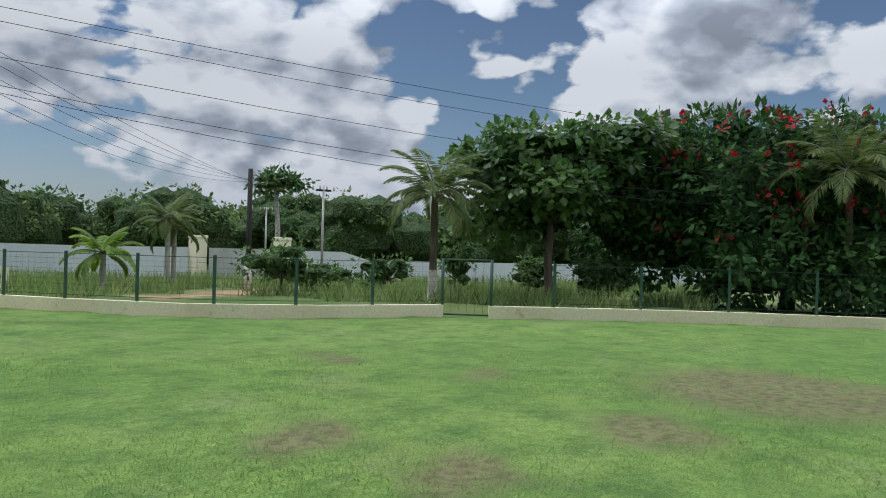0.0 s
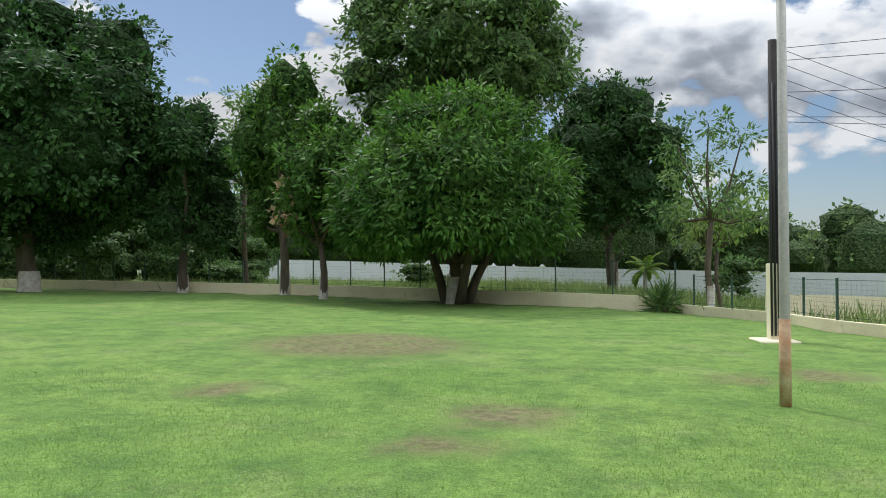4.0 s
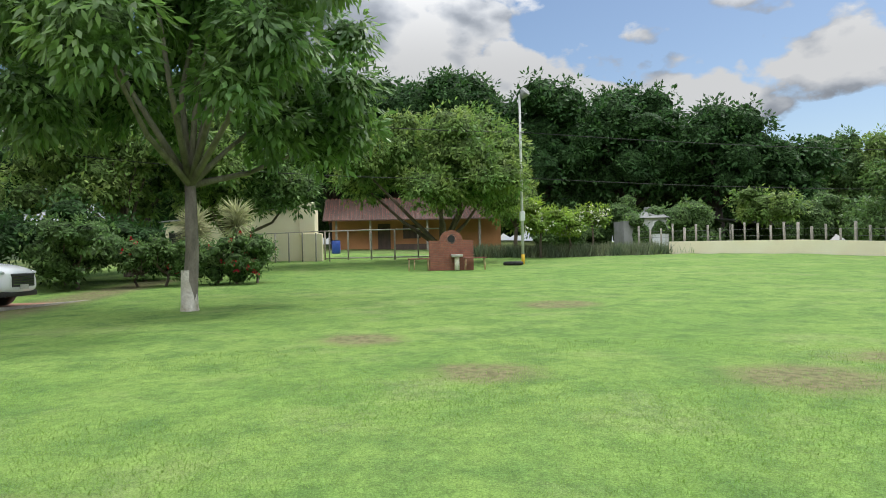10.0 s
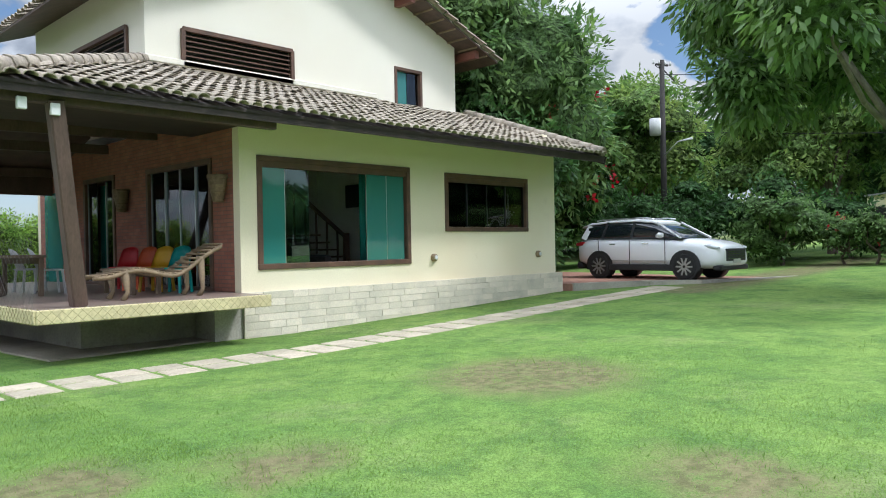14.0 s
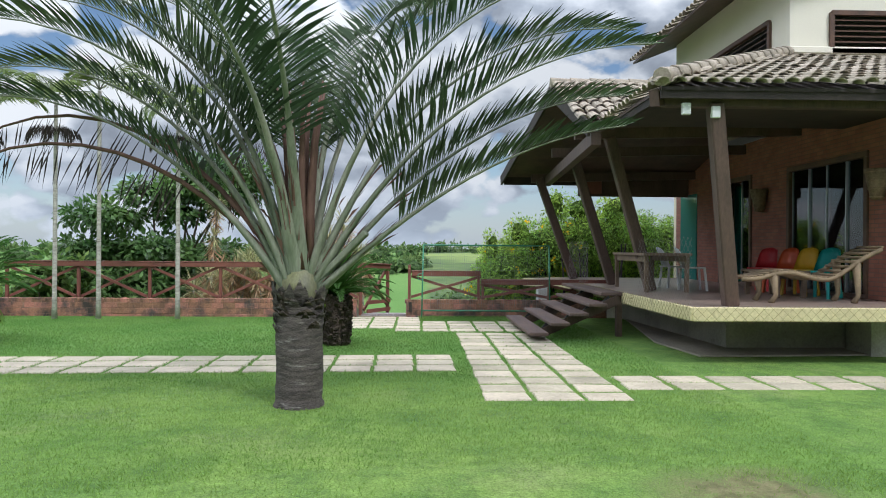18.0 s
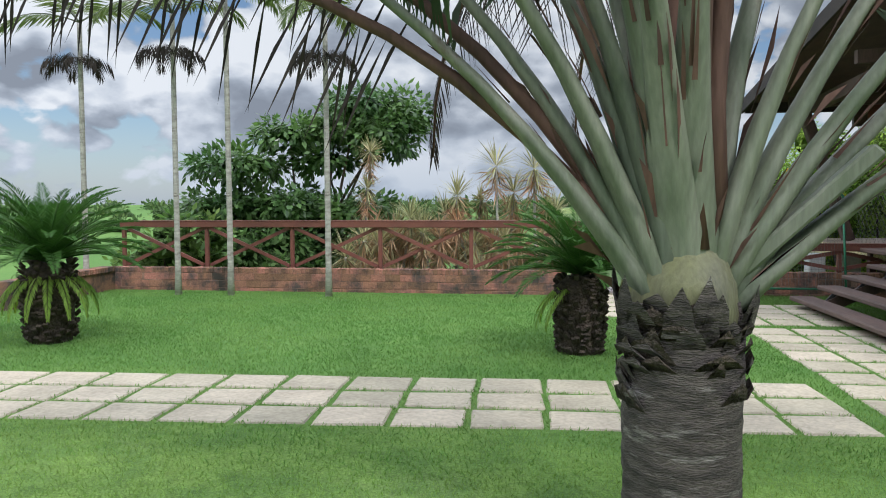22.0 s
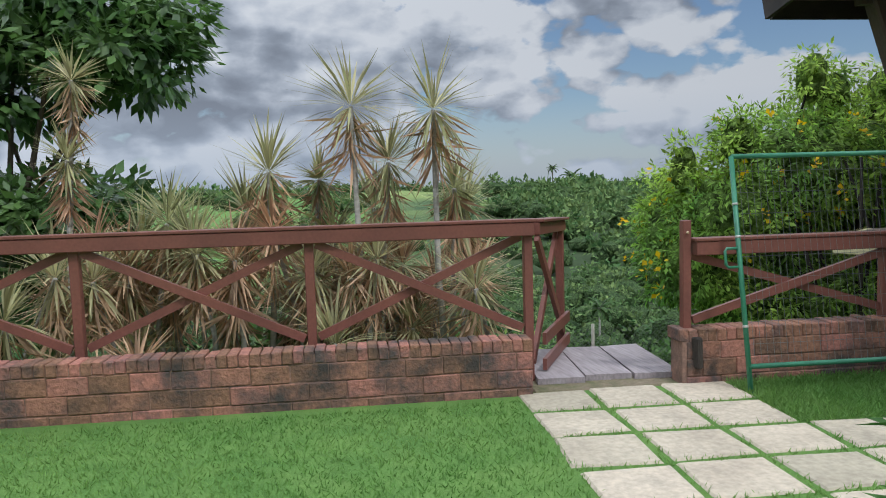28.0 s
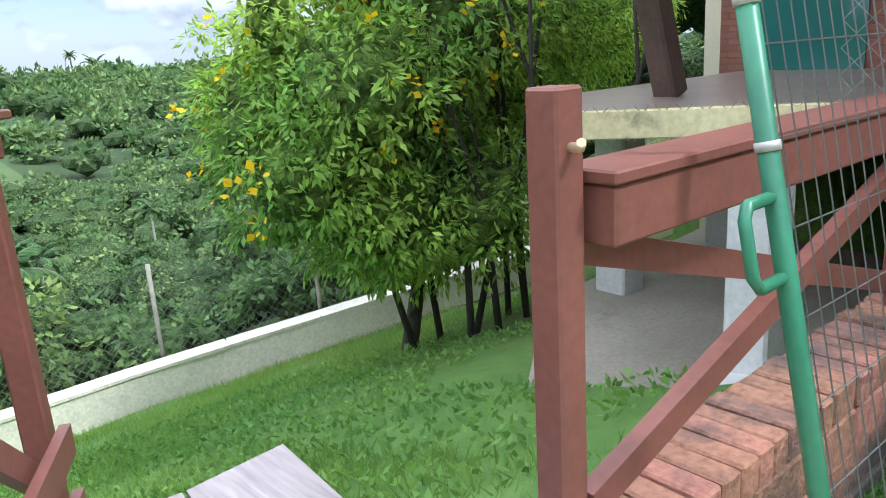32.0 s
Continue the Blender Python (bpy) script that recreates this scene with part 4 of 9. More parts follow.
def curtain(parent, a0, a1, z0, z1, t, m, along="x", seed=0):
    """A hanging cloth in folds."""
    bm, n = fresh(), max(int((a1 - a0) / 0.035), 6)
    rows = []
    for k in range(n + 1):
        a = a0 + (a1 - a0) * k / n
        d = t + 0.035 * math.sin(k * 1.25 + seed) + 0.012 * math.sin(k * 0.6)
        rows.append([bm.verts.new((a, d, z) if along == "x" else (d, a, z)) for z in (z0, (z0 + z1) / 2, z1)])
    for r0, r1 in zip(rows, rows[1:]):
        for j in range(2):
            bm.faces.new((r0[j], r1[j], r1[j + 1], r0[j + 1])).smooth = True
    bmesh.ops.solidify(bm, geom=bm.faces[:], thickness=0.006)
    return part("curtain", bm, M[m], parent, "teal curtain hanging in folds")


for (a0, a1, z0, z1), seed in ((WIN_A, 1), (WIN_B, 2)):
    w = part("window", window_frame(fresh(), a0 - 0.04, a1 + 0.04, z0 - 0.06, z1 + 0.04, -0.17, 0.035, 0.1), M["framewood"], house, "brown wooden window frame")
    part("head_rail", box(fresh(), a0 + 0.06, a1 - 0.06, -0.13, 0.0, z1 - 0.16, z1 - 0.06), M["framewood"], w)
    if seed == 1:
        pane("glass_panel", -0.95, -0.48, z0 + 0.045, z1 - 0.165, -0.045, "teal", w, label="green tinted sliding glass")
        pane("glass_panel", -1.5, -0.9, z0 + 0.045, z1 - 0.165, -0.075, "clearglass", w)
        pane("glass_panel", -3.9, -2.88, z0 + 0.045, z1 - 0.165, -0.045, "teal", w, label="green tinted sliding glass")
        for a in (-0.95, -2.88, -3.42):
            bar("glass_edge", a - 0.008, a + 0.008, z0 + 0.045, z1 - 0.165, -0.06, -0.04, "alloy", w)
        curtain(house, -0.92, -0.45, FLOOR + 0.4, 3.05, -0.3, "teal_cloth", seed=1)
        curtain(house, -3.95, -2.95, FLOOR + 0.4, 3.05, -0.32, "teal_cloth", seed=2)
    else:
        for k in range(4):
            s = (a1 - a0 - 0.12) / 4
            pane("glass_panel", a0 + 0.06 + s * k, a0 + 0.06 + s * (k + 1), z0 + 0.045, z1 - 0.165, -0.05 - 0.02 * (k % 2), "clearglass", w)
            bar("glass_edge", a0 + 0.055 + s * k, a0 + 0.065 + s * k, z0 + 0.045, z1 - 0.165, -0.09, -0.04, "blackplastic", w)
        for a in (-6.63, -6.53):
            part("latch", box(fresh(), a - 0.02, a + 0.02, -0.045, -0.02, z0 + 0.06, z0 + 0.11), M["chrome"], w)
        curtain(house, -7.93, -7.55, z0, 3.05, -0.3, "teal_cloth", seed=4)

# rooms behind the windows
part("room_floor", box(fresh(), -9.05, -0.2, -9.9, -0.2, FLOOR - 0.2, FLOOR), M["roomfloor"], house)
part("room_ceiling", box(fresh(), -9.05, -0.2, -9.9, -0.2, 3.62, 3.7), M["room"], house)
part("room_wall", box(fresh(), -9.05, -0.2, -4.35, -4.2, FLOOR, 3.62), M["room"], house)
part("room_partition", box(fresh(), -4.85, -4.75, -4.2, -0.2, FLOOR, 3.62), M["room"], house)
stair = thing("indoor_stair", "dark timber staircase with sloping handrail seen through the window", "stairs")
for k in range(6):
    part("tread", box(fresh(), -4.6, -3.55 + 0.0, -3.6 + 0.0, -2.5, 0.96 + 0.17 * k, 1.0 + 0.17 * k) if k < 2 else
         box(fresh(), -4.35 + 0.26 * (k - 2), -4.05 + 0.26 * (k - 2), -3.6, -2.5, 0.96 + 0.17 * k, 1.0 + 0.17 * k), M["darkwood"], stair)
part("handrail", beam(fresh(), (-4.3, -2.5, 1.78), (-2.7, -2.5, 2.95), 0.06, 0.09, bevel=0.01), M["darkwood"], stair)
part("newel_post", box(fresh(), -4.37, -4.25, -2.56, -2.44, FLOOR, 1.88, 0.01), M["framewood"], stair)
for k in range(5):
    x = -4.05 + 0.3 * k
    part("baluster", beam(fresh(), (x, -2.5, 1.05 + 0.17 * k), (x, -2.5, 1.95 + 0.22 * k), 0.035, 0.035), M["darkwood"], stair)
tv = thing("wall_television", "small black flat television hung on the white room wall", "television")
part("screen", box(fresh(), -4.72, -4.66, -2.95, -2.2, 2.5, 3.05, 0.01), M["carglass"], tv)
part("bracket", box(fresh(), -4.75, -4.72, -2.7, -2.4, 2.65, 2.9), M["blackplastic"], tv)
ac = thing("ceiling_speaker", "small dark box fixed high on the room wall", "speaker")
part("body", box(fresh(), -2.75, -2.35, -4.2, -4.0, 3.2, 3.4, 0.01), M["blackplastic"], ac)
sofa = thing("room_armchair", "dark upholstered armchair inside the room", "armchair", at=(-2.4, -1.6, FLOOR))
part("seat", box(fresh(), -0.4, 0.4, -0.4, 0.4, 0.1, 0.45, 0.06), M["rubber"], sofa)
part("backrest", box(fresh(), -0.4, 0.4, -0.42, -0.2, 0.3, 0.95, 0.06), M["rubber"], sofa)
for s in (-1, 1):
    part("armrest", box(fresh(), s * 0.42 - 0.08, s * 0.42 + 0.08, -0.4, 0.4, 0.1, 0.6, 0.05), M["rubber"], sofa)
    for q in (-1, 1):
        part("leg", box(fresh(), s * 0.35 - 0.03, s * 0.35 + 0.03, q * 0.33 - 0.03, q * 0.33 + 0.03, 0, 0.12), M["darkwood"], sofa)

# porch doors in the brick wall
for (a0, a1, z0, z1), n in ((DOOR_1, 4), (DOOR_2, 3)):
    w = part("porch_door", window_frame(fresh(), a0 - 0.03, a1 + 0.03, z0 - 0.03, z1 + 0.03, -0.15, 0.04, 0.1, along="y"), M["framewood"], house, "sliding glass door in a brown frame")
    s = (a1 - a0 - 0.14) / n
    for k in range(n):
        if n == 3 and k == 1:
            continue
        pane("glass_panel", a0 + 0.07 + s * k, a0 + 0.07 + s * (k + 1), z0 + 0.07, z1 - 0.07, -0.05 - 0.02 * (k % 2), "clearglass", w, along="y")
        bar("glass_edge", a0 + 0.06 + s * k, a0 + 0.08 + s * k, z0 + 0.07, z1 - 0.07, -0.08, -0.03, "alloy", w, along="y")
    curtain(house, a0 + 0.1, a0 + 0.6, z0 + 0.05, z1 - 0.1, -0.32, "teal_cloth", along="y", seed=5)
    curtain(house, a1 - 0.9, a1 - 0.1, z0 + 0.05, z1 - 0.1, -0.3, "teal_cloth", along="y", seed=6)
part("glass_screen", box(fresh(), -0.05, 0.02, -9.6, -8.4, FLOOR, 3.05), M["teal"], house, "green tinted glass screen")
for y, z in ((-4.55, 2.62), (-0.5, 2.62)):
    b = thing("wall_basket_lamp", "conical wicker basket lamp on the brick wall", "wall lamp", "porch basket lamps", at=(0.0, y, z))
    bm = tube(fresh(), [(0.13, 0, -0.24), (0.13, 0, 0.24)], [0.09, 0.19], 10)
    for k in range(4):
        tube(bm, [(0.13, 0, -0.2 + 0.13 * k - 0.012), (0.13, 0, -0.2 + 0.13 * k + 0.012)], [0.107 + 0.027 * k] * 2, 10)
    part("basket", bm, M["wicker"], b)
    part("bracket", box(fresh(), 0.0, 0.06, -0.03, 0.03, 0.1, 0.2), M["darkwood"], b)

# upper storey
APEX_X, APEX_Z, SLOPE = -4.6, 9.25, 0.40


def gable_top(x):
    return APEX_Z - SLOPE * abs(x - APEX_X)


UPWIN = (-7.88, -6.9, 5.36, 6.4)
LOUV = (-3.55, -0.79, 5.5, 6.25)
part("upper_wall", wall_with_openings(fresh(), -9.28, 0.03, 4.2, 7.0, -3.7, -3.5, [UPWIN, LOUV]), M["plaster_up"], house)
bm = fresh()
vs = [[bm.verts.new((x, y, z)) for x, z in ((-9.28, 7.0), (0.03, 7.0), (0.03, gable_top(0.03)), (APEX_X, APEX_Z), (-9.28, gable_top(-9.28)))] for y in (-3.5, -3.7)]
bm.faces.new(vs[0])
bm.faces.new(vs[1][::-1])
for i in range(5):
    j = (i + 1) % 5
    bm.faces.new((vs[0][i], vs[0][j], vs[1][j], vs[1][i]))
part("gable_wall", bm, M["plaster_up"], house)
SIDE = (-7.6, -4.3, 5.2, 6.3)
part("upper_side_wall", wall_with_openings(fresh(), -10.0, -3.704, 4.2, gable_top(0.03), -0.17, 0.03, [SIDE], along="y"), M["plaster_up"], house)
part("upper_end_wall", box(fresh(), -9.28, -9.1, -10, -3.7, 4.2, gable_top(-9.28)), M["plaster_up"], house)


def louver(a, b, z0, z1, parent, n=7):
    """A slatted vent between two plan points."""
    a, b = V((*a, 0)), V((*b, 0))
    d = (b - a).normalized()
    o = V((-d.y, d.x, 0)) if (V((-d.y, d.x, 0))).dot(V((1, 1, 0))) > 0 else V((d.y, -d.x, 0))
    half = V((0, 0, (z0 + z1) / 2)) - o * 0.13
    lv = part("louvre_vent", beam(fresh(), a + half, b + half, 0.02, z1 - z0), M["blackplastic"], parent, "dark slatted timber vent")
    for z in (z0, z1):
        part("vent_frame", beam(fresh(), a + V((0, 0, z)) + o * 0.02, b + V((0, 0, z)) + o * 0.02, 0.1, 0.09), M["framewood"], lv)
    for p in (a, b):
        part("vent_frame", beam(fresh(), p + V((0, 0, z0)) + o * 0.02, p + V((0, 0, z1)) + o * 0.02, 0.09, 0.09, side=d), M["framewood"], lv)
    for k in range(n):
        z = z0 + (z1 - z0) * (k + 0.7) / n
        bm = fresh()
        p0, p1 = a + V((0, 0, z)), b + V((0, 0, z))
        slab_of(bm, [p0 - o * 0.07 + V((0, 0, 0.06)), p1 - o * 0.07 + V((0, 0, 0.06)), p1 + o * 0.035, p0 + o * 0.035], 0.014)
        part("slat", bm, M["framewood"], lv)
    return lv


louver((LOUV[0], -3.5), (LOUV[1], -3.5), LOUV[2], LOUV[3], house)
louver((0.03, SIDE[0]), (0.03, SIDE[1]), SIDE[2], SIDE[3], house, 9)
w = part("upper_window", window_frame(fresh(), UPWIN[0] - 0.03, UPWIN[1] + 0.03, UPWIN[2] - 0.03, UPWIN[3] + 0.03, -3.66, -3.47, 0.09), M["framewood"], house, "small upstairs window")
pane("glass_panel", UPWIN[0] + 0.06, -7.4, UPWIN[2] + 0.06, UPWIN[3] - 0.06, -3.58, "clearglass", w)
pane("glass_panel", -7.4, UPWIN[1] - 0.06, UPWIN[2] + 0.06, UPWIN[3] - 0.06, -3.6, "teal", w)
curtain(house, UPWIN[0] + 0.4, UPWIN[1] - 0.05, UPWIN[2], UPWIN[3], -3.78, "teal_cloth", seed=7)
part("upper_room_back", box(fresh(), -9.1, -0.2, -8.2, -8.1, 4.2, 7.3), M["room"], house)

# ---- roofs ----
EAVE_Y, EAVE_Z, WALL_Y, WALL_Z = 1.2, 3.83, -3.5, 5.42
EAST_X, WEST_X = 4.1, -9.85


def plate(name, corners, thick, m, label=""):
    return part(name, slab_of(fresh(), corners, thick), M[m], house, label)


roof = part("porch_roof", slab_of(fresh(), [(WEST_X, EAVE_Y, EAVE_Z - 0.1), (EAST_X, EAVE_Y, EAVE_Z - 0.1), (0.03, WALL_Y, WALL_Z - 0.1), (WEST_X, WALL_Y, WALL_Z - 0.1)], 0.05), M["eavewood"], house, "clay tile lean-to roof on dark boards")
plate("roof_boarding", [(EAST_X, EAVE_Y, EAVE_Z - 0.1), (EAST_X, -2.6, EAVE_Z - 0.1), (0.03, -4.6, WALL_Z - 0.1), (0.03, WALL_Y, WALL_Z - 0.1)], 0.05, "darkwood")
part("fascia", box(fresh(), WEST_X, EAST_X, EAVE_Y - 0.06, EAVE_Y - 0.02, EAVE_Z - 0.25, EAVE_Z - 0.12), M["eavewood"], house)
part("fascia", box(fresh(), EAST_X - 0.06, EAST_X - 0.02, -1.5, EAVE_Y - 0.06, EAVE_Z - 0.25, EAVE_Z - 0.12), M["eavewood"], house)
part("verge_board", beam(fresh(), (WEST_X + 0.02, EAVE_Y, EAVE_Z - 0.2), (WEST_X + 0.02, WALL_Y, WALL_Z - 0.2), 0.04, 0.2), M["eavewood"], house)
PEAK, FOOT_R, FOOT_L = (4.62, -4.03, 4.87), (4.42, -1.5, 3.72), (5.05, -9.2, 3.55)
plate("gable_boarding", [PEAK, FOOT_R, (0.0, -1.5, 3.72), (0.0, -4.03, 4.87)], 0.05, "darkwood")
plate("gable_boarding", [FOOT_L, PEAK, (0.0, -4.03, 4.87), (0.0, -9.2, 3.55)], 0.05, "darkwood")
for a, b in ((PEAK, FOOT_R), (PEAK, FOOT_L)):
    part("rake_board", beam(fresh(), V(a) + V((0.02, 0, -0.14)), V(b) + V((0.02, 0, -0.14)), 0.05, 0.24), M["eavewood"], house)
part("gable_eave_board", beam(fresh(), (5.0, -9.2, 3.42), (0.0, -9.2, 3.42), 0.05, 0.24), M["eavewood"], house)
# added flat dark plate that hides the tile ends behind it
part("porch_ceiling", box(fresh(), 0.02, 3.9, -1.6, 0.85, 3.66, 3.69), M["eavewood"], house, "flat dark plate added under the porch roof")
part("tie_beam", beam(fresh(), (4.3, -1.6, 3.45), (3.9, -8.8, 3.35), 0.16, 0.22), M["darkwood"], house)
part("front_beam", beam(fresh(), (-0.1, 0.95, 3.58), (EAST_X - 0.1, 0.95, 3.58), 0.14, 0.16), M["darkwood"], house)
part("corner_beam", beam(fresh(), (0.0, -3.0, 4.5), (4.15, 1.05, 3.6), 0.14, 0.22), M["darkwood"], house)
for y, z in ((-3.13, 3.75), (-5.55, 3.7), (-8.6, 3.42)):
    part("cross_beam", beam(fresh(), (4.35, y, z), (0.0, y, z + 0.12), 0.12, 0.2), M["darkwood"], house)
for base, top in (((2.93, 0.66, FLOOR), (3.3, 0.98, 3.56)), ((2.86, -3.15, FLOOR), (3.68, -3.13, 3.7)), ((2.98, -5.52, FLOOR), (3.88, -5.55, 3.68)), ((3.2, -8.6, FLOOR), (4.14, -8.6, 3.42))):
    part("leaning_column", beam(fresh(), base, top, 0.2, 0.2, side=(0, 1, 0), bevel=0.02), M["darkwood"], house, "leaning dark timber porch column")
part("porch_back_wall", box(fresh(), 0.0, 3.0, -9.15, -9.05, 3.0, 3.55), M["darkwood"], house)


def tile_bm(seg=5, w=0.2, length=0.42):
    """One barrel tile, arched, with thickness."""
    bm = fresh()
    rings = []
    for y, k in ((0.0, 1.0), (length, 0.82)):
        for r in (0.5, 0.42):
            rings.append([bm.verts.new((-math.cos(math.pi * i / seg) * w * r * k, y, math.sin(math.pi * i / seg) * w * r * 0.72 * k + 0.03 * (1 - y / length))) for i in range(seg + 1)])
    o0, i0, o1, i1 = rings
    for i in range(seg):
        bm.faces.new((o0[i], o0[i + 1], o1[i + 1], o1[i])).smooth = True
        bm.faces.new((i0[i], o0[i], o0[i + 1], i0[i + 1]) if i < seg else ())
        bm.faces.new((i0[i + 1], i1[i + 1], i1[i], i0[i])).smooth = True
    return bm


tile_me = finish(tile_bm(), "tile", M["tile"])
tile_pan = tile_me
tile_co = np.array([v.co for v in tile_me.vertices])
tile_faces = [tuple(p.vertices) for p in tile_me.polygons]


def tile_plane(parent, origin, along, upward, wide, deep, keep, single_rows=0, pitch=0.215, course=0.36, m="tile"):
    """Barrel tiles over a roof plane; the lowest rows single, the rest joined."""
    along, upward = V(along).normalized(), V(upward).normalized()
    nrm = along.cross(upward)
    rng = np.random.default_rng(7)
    rest_v, rest_f = [], []
    for r in range(int(deep / course) + 1):
        for c in range(int(wide / pitch) + 1):
            p = V(origin) + along * (c * pitch) + upward * (r * course - 0.04)
            if not keep(p + upward * 0.2):
                continue
            jit = rng.normal() * 0.012
            mat = Matrix((along, upward, nrm)).transposed().to_4x4() @ pose(0, 0, 0, 0, 0, rng.normal() * 1.5)
            mat.translation = p + nrm * (0.0 + abs(jit)) + along * jit
            if r < single_rows:
                ob = part("roof_tile", tile_me, None, parent)
                ob.matrix_local = mat
            else:
                a = np.array(mat)
                base = sum(len(x) for x in rest_v)
                rest_v.append(tile_co @ a[:3, :3].T + a[:3, 3])
                rest_f += [tuple(i + base for i in f) for f in tile_faces]
    if rest_v:
        me = bpy.data.meshes.new("roof_tiles")
        me.from_pydata(np.concatenate(rest_v).tolist(), [], rest_f)
        me.materials.append(M[m])
        tagged(part("roof_tiles", me, None, parent), kind="stuff")


slope_up = V((0, WALL_Y - EAVE_Y, WALL_Z - EAVE_Z))


def on_front(p):
    k = (EAVE_Y - p.y) / (EAVE_Y - WALL_Y)
    return k < 0.985 and p.x < EAST_X + (0.03 - EAST_X) * max(k, 0) + 0.1


def on_east(p):
    k = (EAST_X - p.x) / (EAST_X - 0.03)
    return k < 0.97 and p.y < EAVE_Y + (WALL_Y - EAVE_Y) * max(k, 0) + 0.05 and (p.y > -1.55 - 0.1 or p.z > 4.87 - abs(p.y + 4.03) * 0.45)


tile_plane(roof, (EAST_X, EAVE_Y + 0.05, EAVE_Z - 0.08), (-1, 0, 0), slope_up, EAST_X - WEST_X, slope_up.length, on_front, 4)
tile_plane(roof, (EAST_X + 0.04, -4.6, EAVE_Z - 0.08), (0, 1, 0), (0.03 - EAST_X, 0, WALL_Z - EAVE_Z), 5.9, 4.3, on_east, 0)
tile_plane(roof, (4.55, -1.48, 3.74), (-1, 0, 0), (0, -2.53, 1.15), 4.4, 2.75, lambda p: True, 0)
tile_plane(roof, (0.05, -9.2, 3.57), (1, 0, 0), (0, 5.17, 1.32), 4.75, 5.3, lambda p: p.x < 4.98 - (p.y + 9.2) * 0.08, 0)


def ridge(parent, a, b, r=0.13):
    """A run of overlapping ridge tiles."""
    a, b = V(a), V(b)
    n = max(int((b - a).length / 0.38), 1)
    for k in range(n):
        p, q = a + (b - a) * (k / n), a + (b - a) * ((k + 1.12) / n)
        part("ridge_tile", tube(fresh(), [p, q], [r, r * 0.82], 8), M["tile"], parent)


ridge(roof, (EAST_X, EAVE_Y, EAVE_Z + 0.02), (0.05, WALL_Y, WALL_Z + 0.06))
ridge(roof, (4.66, -4.03, 4.9), (0.3, -4.03, 4.9))
ridge(roof, (WEST_X + 0.1, EAVE_Y, EAVE_Z + 0.02), (WEST_X + 0.1, WALL_Y, WALL_Z + 0.05))
part("flashing", box(fresh(), -6.2, 0.05, WALL_Y, WALL_Y + 0.07, WALL_Z + 0.02, WALL_Z + 0.16, 0.02), M["plaster_up"], house)

# upper gable roof
up_roof = part("upper_roof", slab_of(fresh(), [(APEX_X, -2.75, APEX_Z + 0.02), (APEX_X, -10.4, APEX_Z + 0.02), (-10.35, -10.4, gable_top(-10.35) + 0.02), (-10.35, -2.75, gable_top(-10.35) + 0.02)], 0.06), M["darkwood"], house, "weathered clay tile gable roof")
plate("upper_roof_boarding", [(APEX_X, -10.4, APEX_Z + 0.02), (APEX_X, -2.75, APEX_Z + 0.02), (1.15, -2.75, gable_top(1.15) + 0.02), (1.15, -10.4, gable_top(1.15) + 0.02)], 0.06, "darkwood")
tile_plane(up_roof, (-10.4, -2.7, gable_top(-10.4) + 0.05), (0, -1, 0), (1, 0, SLOPE), 7.6, 6.4, lambda p: True, 0, 0.24, 0.42)
tile_plane(up_roof, (1.2, -10.3, gable_top(1.2) + 0.05), (0, 1, 0), (-1, 0, SLOPE), 7.6, 6.2, lambda p: True, 0, 0.24, 0.42)
for x in (-9.6, 0.5):
    part("purlin_end", beam(fresh(), (x, -2.9, gable_top(x) - 0.16), (x, -4.4, gable_top(x) - 0.16), 0.16, 0.22), M["redwood"], house)
for x in (-7.0, -4.45, -1.8):
    part("purlin_end", beam(fresh(), (x, -2.85, gable_top(x) - 0.16), (x, -3.6, gable_top(x) - 0.16), 0.16, 0.2), M["redwood"], house)
for k in range(13):
    for s in (-1, 1):
        x = APEX_X + s * (0.35 + 0.45 * k)
        if -10.3 < x < 1.1:
            part("roof_batten", beam(fresh(), (x, -2.78, gable_top(x) - 0.06), (x, -3.5, gable_top(x) - 0.06), 0.05, 0.04), M["branchwood"], house)

# plinth, deck and steps
plinth = thing("stone_plinth", "low plinth of pale coursed sandstone blocks below the cream wall", "plinth", kind="structure")
part("backing", box(fresh(), -9.38, -0.005, 0.004, 0.075, -0.3, FLOOR - 0.02), M["cementwall"], plinth)
part("backing", box(fresh(), -9.42, -9.25, -3.5, 0.09, -0.3, FLOOR - 0.02), M["cementwall"], plinth)
rng = np.random.default_rng(3)
stone_me = {}
for r in range(7):
    x = -9.4 + (0.2 if r % 2 else 0.0)
    z0 = FLOOR - 0.13 * (r + 1)
    if r % 2:
        widths = [0.2]
        x = -9.4
    else:
        widths = []
    while x < -0.03:
        w_ = widths.pop() if widths else float(rng.choice([0.34, 0.5, 0.62]))
        w_ = min(w_, 0.0 - x + 0.02)
        if z0 + 0.13 > hz(x + 0.2, 0.1) - 0.02:
            key = round(w_, 2)
            if key not in stone_me:
                stone_me[key] = finish(box(fresh(), 0.002, key - 0.002, 0, 0.045, 0.002, 0.128, 0.003), "stone", M["stone"])
            ob = part("stone", stone_me[key], None, plinth)
            ob.location = (x, 0.07 + 0.008 * rng.random(), z0)
        x += w_
for x in (-4.72, -8.48):
    b = thing("bulkhead_lamp", "small round brass bulkhead lamp on the cream wall", "wall lamp", "bulkhead lamps", at=(x, 0.0, 1.28))
    part("ring", tube(fresh(), [(0, 0, 0), (0, 0.06, 0), (0, 0.09, 0)], [0.085, 0.085, 0.06], 14), M["branchwood"], b)
    part("lens", tube(fresh(), [(0, 0.091, 0), (0, 0.105, 0)], [0.05, 0.035], 12), M["white_pl"], b)

